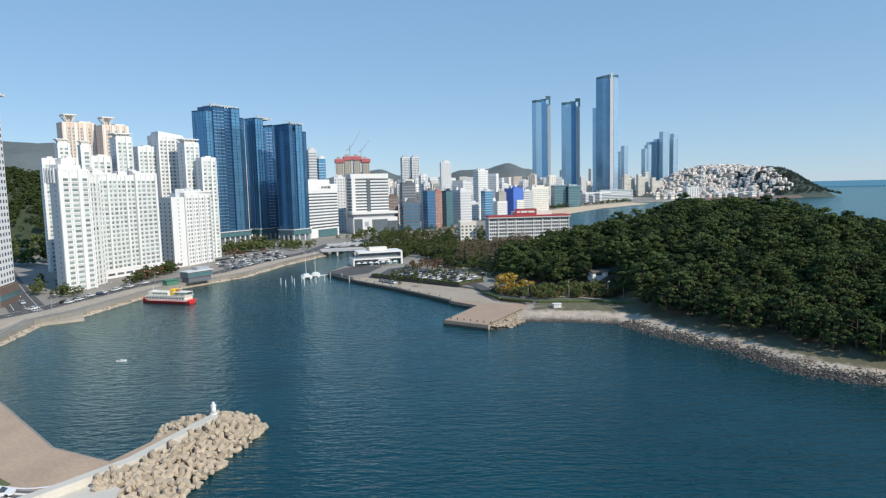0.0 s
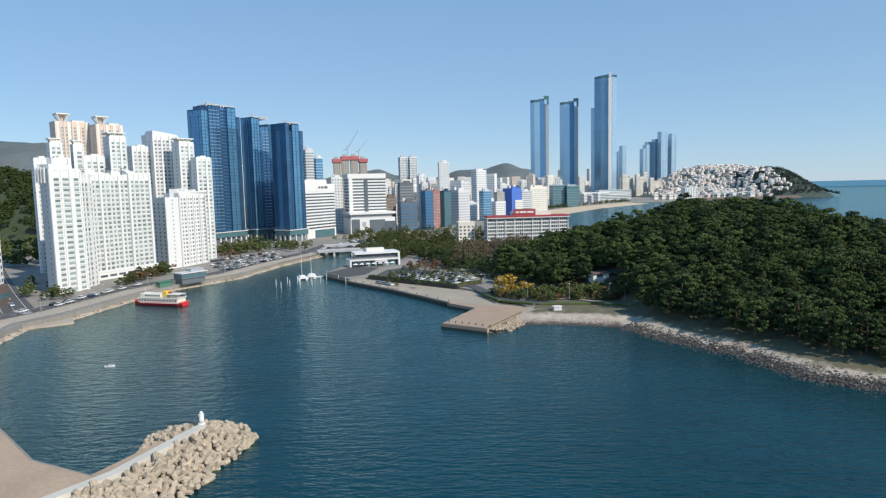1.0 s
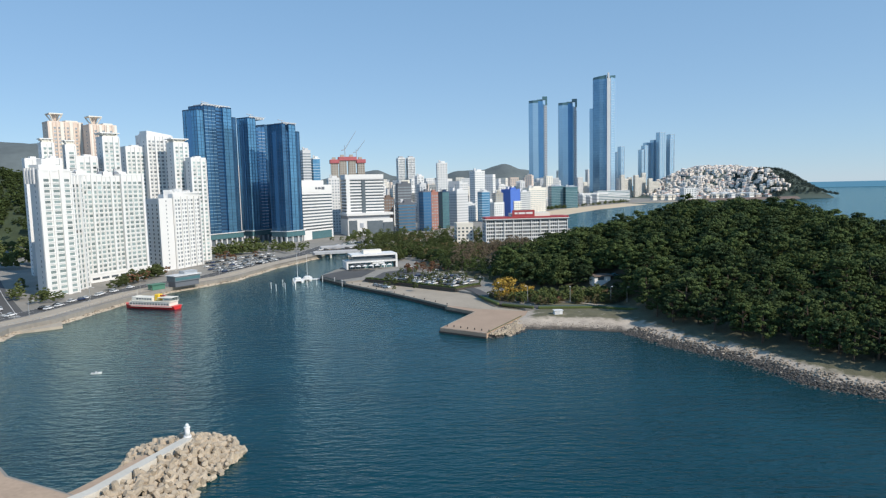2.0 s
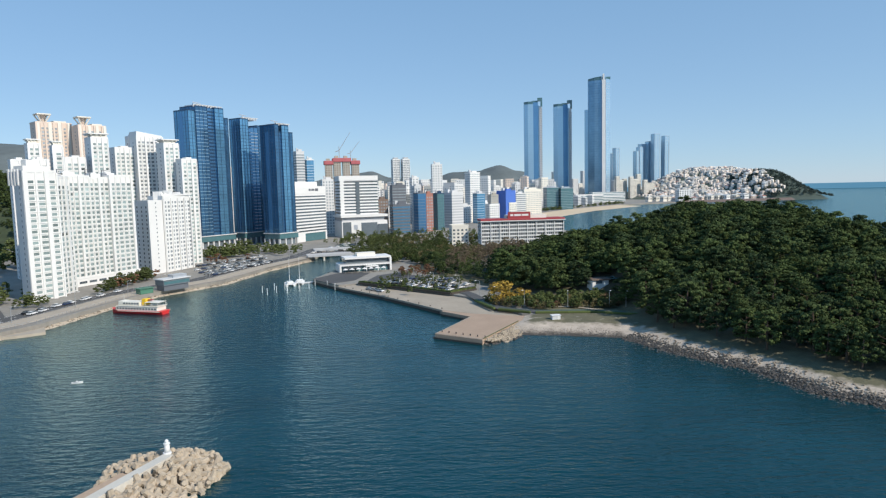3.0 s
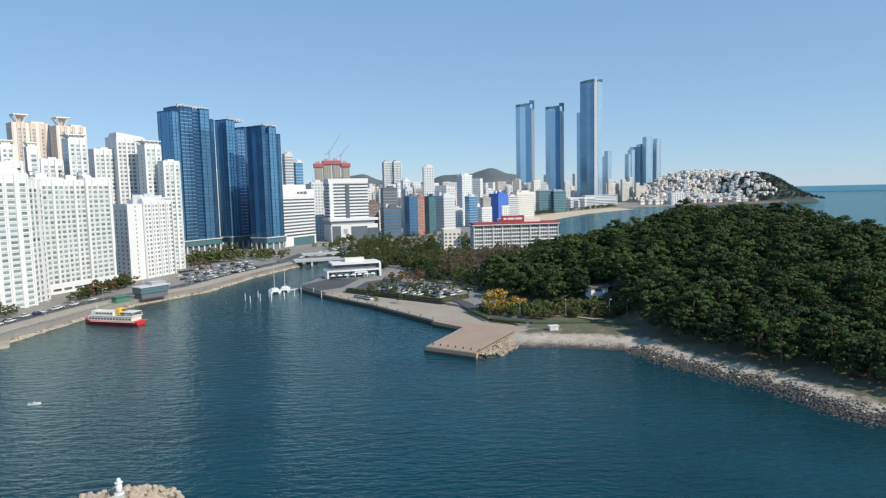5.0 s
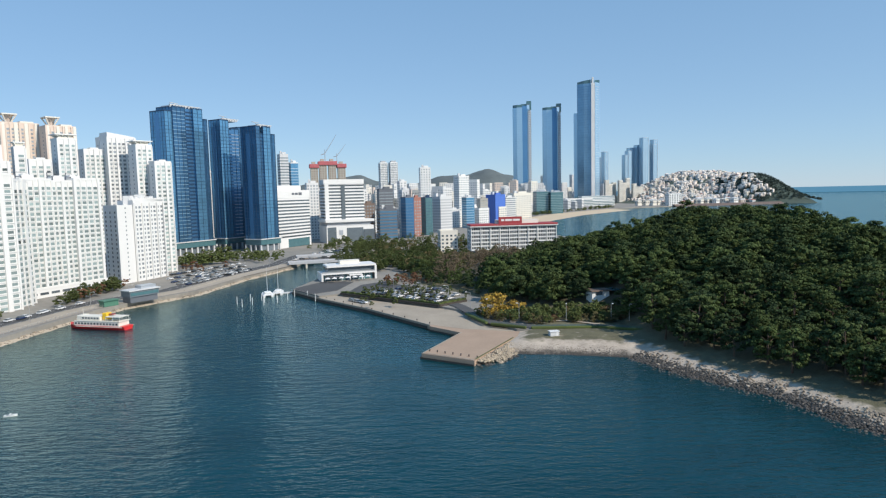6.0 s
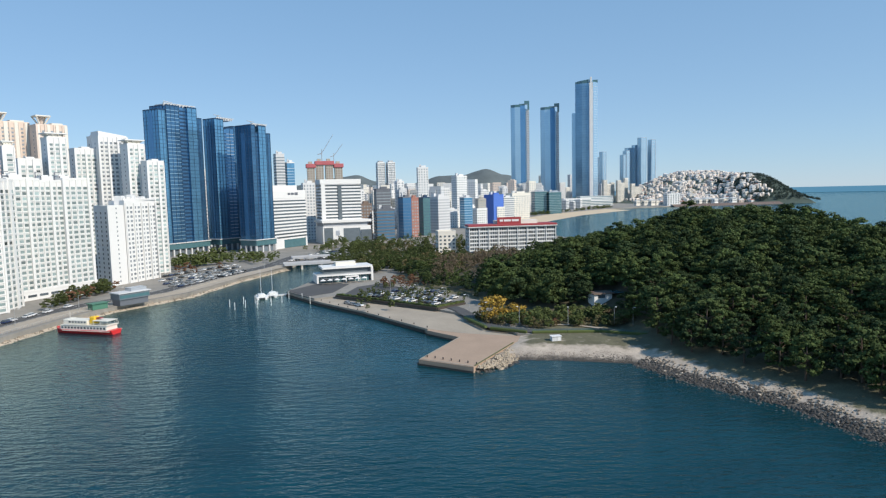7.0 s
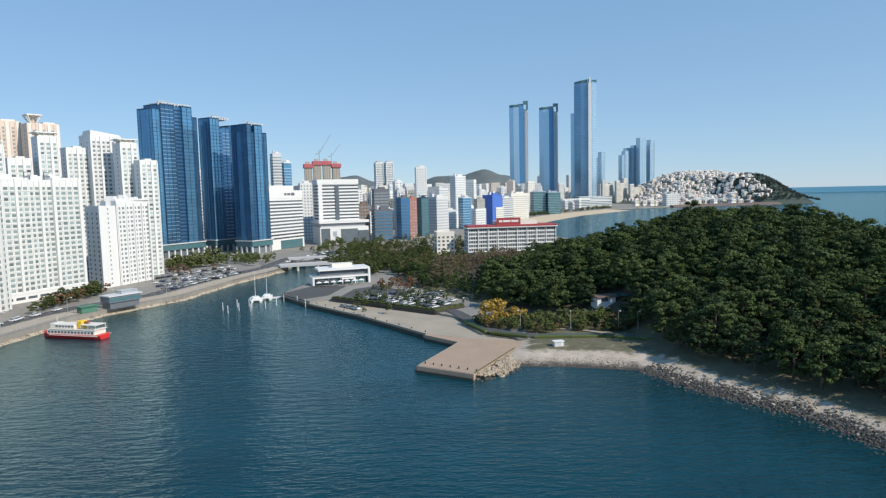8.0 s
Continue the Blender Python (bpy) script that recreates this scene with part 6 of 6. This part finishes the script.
part("door", boxes((0.6, 1.6, -1.56, -1.5, 0, 1.9)), M["white"], hut)
hut.scale = (0.7, 0.7, 0.7)
hs = thing("rest_house", 61.5, 290, float(hill_height(61.5, 290.0)) - 0.3, 15, "low white rest house with a dark roof among the pines", "house")
part("wall", boxes((-5, 2.5, -2.5, 2.5, -2, 2.3)), M["white"], hs)
part("roof", boxes((-5.6, 3.1, -3.2, 3.2, 2.3, 2.8)), M["brown"], hs)
part("porch_roof", boxes((3.2, 9, -2.8, 2.4, 2.4, 2.8)), M["glass_green"], hs)
part("porch_post", boxes((8.6, 8.8, -2.6, -2.4, -2, 2.4)), M["white"], hs)
part("window", boxes((-3.5, -0.5, -2.56, -2.49, 0.8, 2.1)), M["glass_dark"], hs)

# ---- park and street trees ----
rnd = random.Random(5)


def grove(kind, x0, x1, y0, y1, count, lo, hi, label, z=LAND, ok=lambda x, y: True):
    spots_ = [(x, y, z, rnd.uniform(lo, hi)) for x, y in ((rnd.uniform(x0, x1), rnd.uniform(y0, y1)) for _ in range(count)) if ok(x, y)]
    mass("grove", kind, spots_, label, count)


grove(BROAD, -183, -178, 330, 386, 22, 0.8, 1.2, "olive green garden trees before the apartments")
grove(REDDISH, -183, -178, 345, 392, 8, 0.8, 1.2, "reddish garden trees before the apartments")
grove(BROAD, -198, -186, 292, 304, 8, 0.7, 1.0, "olive green street trees beside the asphalt")
grove(BROAD, -240, -206, 292, 330, 12, 0.7, 1.1, "olive green street trees beside the asphalt", ok=lambda x, y: abs((y - 306) * 0.75 + (x + 224)) > 9)
grove(BROAD, -198, -160, 480, 555, 40, 0.9, 1.5, "green park trees before the glass towers")
grove(REDDISH, -186, -155, 450, 520, 6, 0.8, 1.3, "reddish autumn trees of the park")
grove(BROAD, -158, -128, 500, 545, 18, 0.8, 1.3, "green park trees before the glass towers")
grove(BROAD, -110, -60, 585, 690, 26, 0.8, 1.4, "green roadside trees in the inner city", ok=lambda x, y: abs((x + 60) - (y - 560) * 0.87) > 12)
grove(BROAD, -40, -4, 312, 390, 26, 0.35, 0.6, "small clipped trees in the car park")
grove(REDDISH, 22, 66, 271, 284, 8, 0.5, 0.9, "low reddish shrubs beside the coastal road", LAND)
grove(BROAD, 56, 71, 268, 287, 30, 0.4, 0.75, "low green shrubs before the rest house", LAND + 0.3)
grove(TWIGGY, 54, 71, 268, 284, 26, 0.5, 0.8, "reddish shrubs before the rest house", LAND + 0.3)
grove(BROAD, 20, 70, 271, 288, 60, 0.5, 0.9, "low green shrubs beside the coastal road", LAND)
strip("path", [(28, 277), (36, 273.5), (44, 272.5), (50, 269), (55, 265)], 0.9, LAND + 0.42, M["paving"], "pale garden path among the shrubs", "path")
grove(TWIGGY, 13, 34, 267, 290, 46, 0.35, 0.6, "brownish half-bare shrubs beside the coastal road", LAND, lambda x, y: y > 283 - (x - 11) * 0.8)
grove(TWIGGY, 34, 62, 268, 288, 44, 0.3, 0.55, "brownish half-bare shrubs of the garden", LAND)
grove(BROAD, 12, 62, 268, 291, 70, 0.4, 0.75, "olive green garden shrubs", LAND, lambda x, y: y > 284 - (x - 11) * 0.8)
plant(YELLOW, 19, 285, LAND, 1.3, rnd, "golden yellow autumn tree at the wood's edge")
plant(YELLOW, 27, 286, LAND, 0.95, rnd, "golden yellow autumn tree at the wood's edge")
def behind_club(x, y):
    return (x + 62) + (y - 440) * 0.35 > 0 and y > 438 - max(0.0, x + 30) * 1.6 and abs((x + 60) - (y - 560) * 0.87) > 13 and not (-8 < x < 95 and 528 < y < 580)


def scatter(x0, x1, y0, y1, count, lo, hi):
    return [(x, y, LAND, rnd.uniform(lo, hi)) for x, y in ((rnd.uniform(x0, x1), rnd.uniform(y0, y1)) for _ in range(count)) if behind_club(x, y)]


mass("park_wood", PINES, scatter(-50, 20, 395, 560, 230, 0.4, 0.72), "dark green wood behind the yacht club", 15, M["pine"])
mass("park_grove", BROAD, scatter(-85, 40, 400, 640, 420, 0.8, 1.25), "olive green trees along the canal road", 16)
mass("brown_grove", TWIGGY, scatter(-60, 40, 420, 620, 110, 0.8, 1.2), "brownish half-bare trees along the canal road", 20)
mass("street_trees", BROAD, [(x, y, LAND, rnd.uniform(0.6, 0.95)) for x, y in ((rnd.uniform(-125, 30), rnd.uniform(600, 745)) for _ in range(120)) if abs((x + 60) - (y - 560) * 0.87) > 11 and not (x < -72 and y > 650)], "green street trees before the hotels", 23)
mass("bare_grove", BARE, [(x, y, float(hill_height(x, y)), rnd.uniform(0.7, 1.1)) for x, y in ((rnd.uniform(-4, 40), rnd.uniform(374, 434)) for _ in range(60))], "bare brown deciduous trees", 17)
def slope_height(x, y):
    """Height of the wooded slope behind the apartments."""
    u = min(3.999, max(0.0, (x + 900) / 570 * 4))
    k, tops = int(u), (110, 96, 84, 62, 30)
    h, q = tops[k] + (tops[k + 1] - tops[k]) * (u - k), (y - 620) / 420
    return h * math.sin(math.pi * min(1, 0.06 + q * 0.94)) ** 0.9


mass("mountain_wood", FAR_PINES, [(x, y, slope_height(x, y) - 2.5, rnd.uniform(0.7, 1.3)) for x, y in ((rnd.uniform(-760, -335), rnd.uniform(625, 860)) for _ in range(1000))], "dark trees on the slope behind the apartments", 19)
mass("slope_wood", BROAD, [(x, y, LAND, rnd.uniform(1.2, 2.0)) for x, y in ((rnd.uniform(-430, -290), rnd.uniform(430, 640)) for _ in range(160))], "green trees at the foot of the mountain", 18)

# ---- stones of the shore ----
def stone_mesh(seed, mat):
    r = random.Random(seed)
    bm = bmesh.new()
    bmesh.ops.create_icosphere(bm, subdivisions=1, radius=0.5)
    for q in bm.verts:
        q.co = Vector((q.co.x * r.uniform(0.8, 1.3), q.co.y * r.uniform(0.7, 1.1), q.co.z * r.uniform(0.5, 0.9)))
    me = bpy.data.meshes.new("stone")
    bm.to_mesh(me)
    bm.free()
    me.materials.append(mat)
    return me


STONES = [stone_mesh(k, M["rock"]) for k in range(4)]
beach = []
line = [Vector(p) for p in [(8, 225)] + SHORE[:10]]
lengths = [(b - a).length for a, b in zip(line, line[1:])]
for k in range(9000):
    u = rnd.uniform(0, sum(lengths[:9]))
    i = 0
    while u > lengths[i]:
        u -= lengths[i]
        i += 1
    t = (line[i + 1] - line[i]).normalized()
    p = line[i] + t * u + Vector((-t.y, t.x)) * min(rnd.gauss(1.6, 2.3), 7)
    s = rnd.uniform(0.3, 0.85) if i > 3 else rnd.uniform(0.12, 0.34)
    if i <= 1:
        s = rnd.uniform(0.7, 1.3)
    beach.append((p.x, p.y, s * rnd.uniform(0.7, 1.3)))
bx, by = np.array([b[0] for b in beach]), np.array([b[1] for b in beach])
bz = np.maximum(hill_height(bx, by), -0.25)
v, f = [], []
wet_v, wet_f = [], []
for k, ((x, y, s), z) in enumerate(zip(beach, bz)):
    m = pose(x, y, float(z) + 0.12 * s, rnd.uniform(-25, 25), rnd.uniform(-25, 25), rnd.uniform(0, 360)) @ Matrix.Diagonal((s, s, s, 1))
    if k < 420 and z > 0.2 and s > 0.4:
        ob = link("shore_stone", STONES[k % 4])
        ob.matrix_basis = m
        tagged(ob, "rough grey-brown boulder on the pebble shore", "boulder", "shore boulders")
        continue
    vv, ff = (wet_v, wet_f) if z < (1.25 if x > 45 else 0.5) + rnd.uniform(-0.3, 0.3) else (v, f)
    me, s0 = STONES[k % 4], len(vv)
    vv += [tuple(m @ q.co) for q in me.vertices]
    ff += [tuple(s0 + i for i in q.vertices) for q in me.polygons]
tagged(link("pebbles", mesh_of("pebbles", v, f, M["rock"])), "grey-brown stones strewn along the shore", "stones", kind="stuff")
tagged(link("wet_stones", mesh_of("wet_stones", wet_v, wet_f, M["wet_rock"])), "dark wet stones at the waterline", "stones", kind="stuff")
v, f = [], []
wallline = [Vector(p) for p in LEFT_COAST[6:16]]
for k in range(1500):
    i = rnd.choices(range(9), [(b - a).length for a, b in zip(wallline, wallline[1:])])[0]
    a, b = wallline[i], wallline[i + 1]
    t = (b - a).normalized()
    q = rnd.uniform(-0.35, 0.3)
    p = a.lerp(b, rnd.random()) + Vector((-t.y, t.x)) * (8 * q)
    s = rnd.uniform(0.5, 1.1)
    m = pose(p.x, p.y, -1 + 3.9 * (q + 0.45) + 0.1, rnd.uniform(0, 90), rnd.uniform(0, 90), rnd.uniform(0, 360)) @ Matrix.Diagonal((s, s, s, 1))
    me, s0 = STONES[k % 4], len(v)
    v += [tuple(m @ w.co) for w in me.vertices]
    f += [tuple(s0 + j for j in w.vertices) for w in me.polygons]
tagged(link("riprap", mesh_of("riprap", v, f, M["rock"])), "rough armour stones on the seawall", "stones", kind="stuff")


# ---- road markings, promenade fence and the wavy pavement ----
M["line"] = material("white_road_line", (0.7, 0.7, 0.68), 0.8, vary=0.15)
v, f = [], []


def dash(p, q, w, z):
    t = (q - p).normalized()
    o = Vector((-t.y, t.x)) * w / 2
    s0 = len(v)
    v.extend([(c.x, c.y, z) for c in (p - o, q - o, q + o, p + o)])
    f.append((s0, s0 + 1, s0 + 2, s0 + 3))


for line_ in (SHORE_ROAD, [(-330, 436), (-262, 352), (-224, 306), (-190, 266)], [(-124, 500), (-60, 560), (10, 640), (70, 760), (90, 900)]):
    for a, b in zip(line_, line_[1:]):
        a, b = Vector(a), Vector(b)
        t = (b - a).normalized()
        o = Vector((-t.y, t.x))
        k = 0.0
        while k < (b - a).length - 3:
            dash(a + t * k, a + t * (k + 3), 0.25, LAND + 0.125)
            k += 7.0
        for sd in (-4.5, 4.5):
            dash(a + o * sd, b + o * sd, 0.2, LAND + 0.125)
for k in range(9):
    dash(Vector((-193 + 1.2 * k, 268 - 0.9 * k)), Vector((-190.5 + 1.2 * k, 271 - 0.9 * k)), 0.55, LAND + 0.13)
tagged(link("road_lines", mesh_of("road_lines", v, f, M["line"])), "white painted road lines", "road markings", kind="stuff")
for k in range(7):
    strip("pavement_band", [(-96 + 1.5 * i, 92.5 + 1.15 * k + 0.9 * math.sin(i * 0.55 + 0.4 * k) + 0.14 * i) for i in range(20)], 0.28, LAND + 0.16, M["dark_grey"] if k % 2 else M["white"], "wavy paving band beside the apron", "pavement")
fence_line = [(-163 + 5, 216), (-168, 243), (-160, 262), (-158, 290), (-155, 318), (-148, 338)]
for (x0, y0), (x1, y1) in zip(fence_line, fence_line[1:]):
    n_ = math.hypot(x1 - x0, y1 - y0)
    fe = thing("promenade_fence", x0 - 6, y0, LAND, math.degrees(math.atan2(y1 - y0, x1 - x0)), "low pale metal fence along the promenade", "fence", "promenade fences")
    for z in (0.5, 1.05):
        part("rail", boxes((0, n_, -0.04, 0.04, z, z + 0.07)), M["metal"], fe)
    post = boxes((-0.05, 0.05, -0.05, 0.05, 0, 1.15))
    me_ = part("post", post, M["metal"], fe).data
    for k in range(1, int(n_ / 2.5)):
        link("post", me_, fe, (2.5 * k, 0, 0))


# ---- pier fittings ----
for k in range(22):
    a, b, u = ((-80, 369.5), (-7.5, 277.8), k / 14) if k < 15 else ((-6.5, 235.5), (8, 226.3), (k - 15) / 6)
    x, y = a[0] + (b[0] - a[0]) * u + 1.0, a[1] + (b[1] - a[1]) * u + 0.9
    bo = thing("bollard", x, y, DECK, 0, "short dark iron mooring bollard on the quay", "bollard", "quay bollards")
    part("shaft", rod(bmesh.new(), (0, 0, 0), (0, 0, 0.45), 0.18, 0.14, 8), M["rubber"], bo)
    part("head", rod(bmesh.new(), (0, 0, 0.45), (0, 0, 0.62), 0.24, 0.2, 8), M["rubber"], bo)
for line_ in ([(-80.6, 371), (-58.6, 341.2), (-34.6, 314.2), (-6.8, 277.2)], [(5.2, 262), (-7.4, 234.4), (8, 224.8)]):
    strip("kerb", line_, 0.3, DECK + 0.10, M["paving"], "pale worn kerb along the quay edge", "kerb")
strip("kerb", [(8.4, 225.4), (22.6, 252.4)], 0.3, DECK + 0.12, M["grass"], "weedy green seam along the pier's edge", "kerb")
v, f = [], []
for k in range(230):
    u, w = rnd.random(), rnd.random()
    m = pose(9.2 + 13 * u + (6.5 - 3 * u) * w, 225 + 25 * u + (1.0 - 9.0 * u) * w, 1.5 - 1.6 * w, rnd.uniform(0, 360), rnd.uniform(0, 360), rnd.uniform(0, 360)) @ Matrix.Diagonal((0.45, 0.45, 0.45, 1))
    s0 = len(v)
    v += [tuple(m @ q.co) for q in TETRA.vertices]
    f += [tuple(s0 + i for i in q.vertices) for q in TETRA.polygons]
tagged(link("tetrapod_bank", mesh_of("tetrapod_bank", v, f, M["tetrapod"])), "bank of small tan concrete tetrapods beside the pier", "tetrapods", kind="stuff")


# ---- umbrellas and hedges before the yacht club ----
for k in range(7):
    x, y = -66 + 3.6 * k, 390 + 1.4 * k
    um = thing("terrace_umbrella", x, y, LAND + 0.1, 0, "white square terrace umbrella before the yacht club", "umbrella", "terrace umbrellas")
    part("pole", rod(bmesh.new(), (0, 0, 0), (0, 0, 2.6), 0.05, 0.04, 6), M["metal"], um)
    bm = bmesh.new()
    bmesh.ops.create_cone(bm, cap_ends=True, segments=4, radius1=2.0, radius2=0.1, depth=0.8, matrix=Matrix.Translation((0, 0, 2.7)) @ Matrix.Rotation(radians(45), 4, "Z"))
    part("canopy", bm, M["white"], um)
mass("car_park_hedges", BROAD, [(-46 + 3.4 * k * 0.77 + o[0], 350 - 3.4 * k * 0.64 + o[1], LAND, rnd.uniform(0.3, 0.5)) for k in range(17) for o in ((6.4, 7.7), (13, 15.5), (19, 23)) if rnd.random() < 0.75], "small green trees between the parked cars", 33)
mass("bank_shrubs", REDDISH, [(rnd.uniform(-34, -6), rnd.uniform(372, 402), LAND, rnd.uniform(0.5, 0.9)) for _ in range(26)], "brownish shrubs on the bank behind the car park", 34)
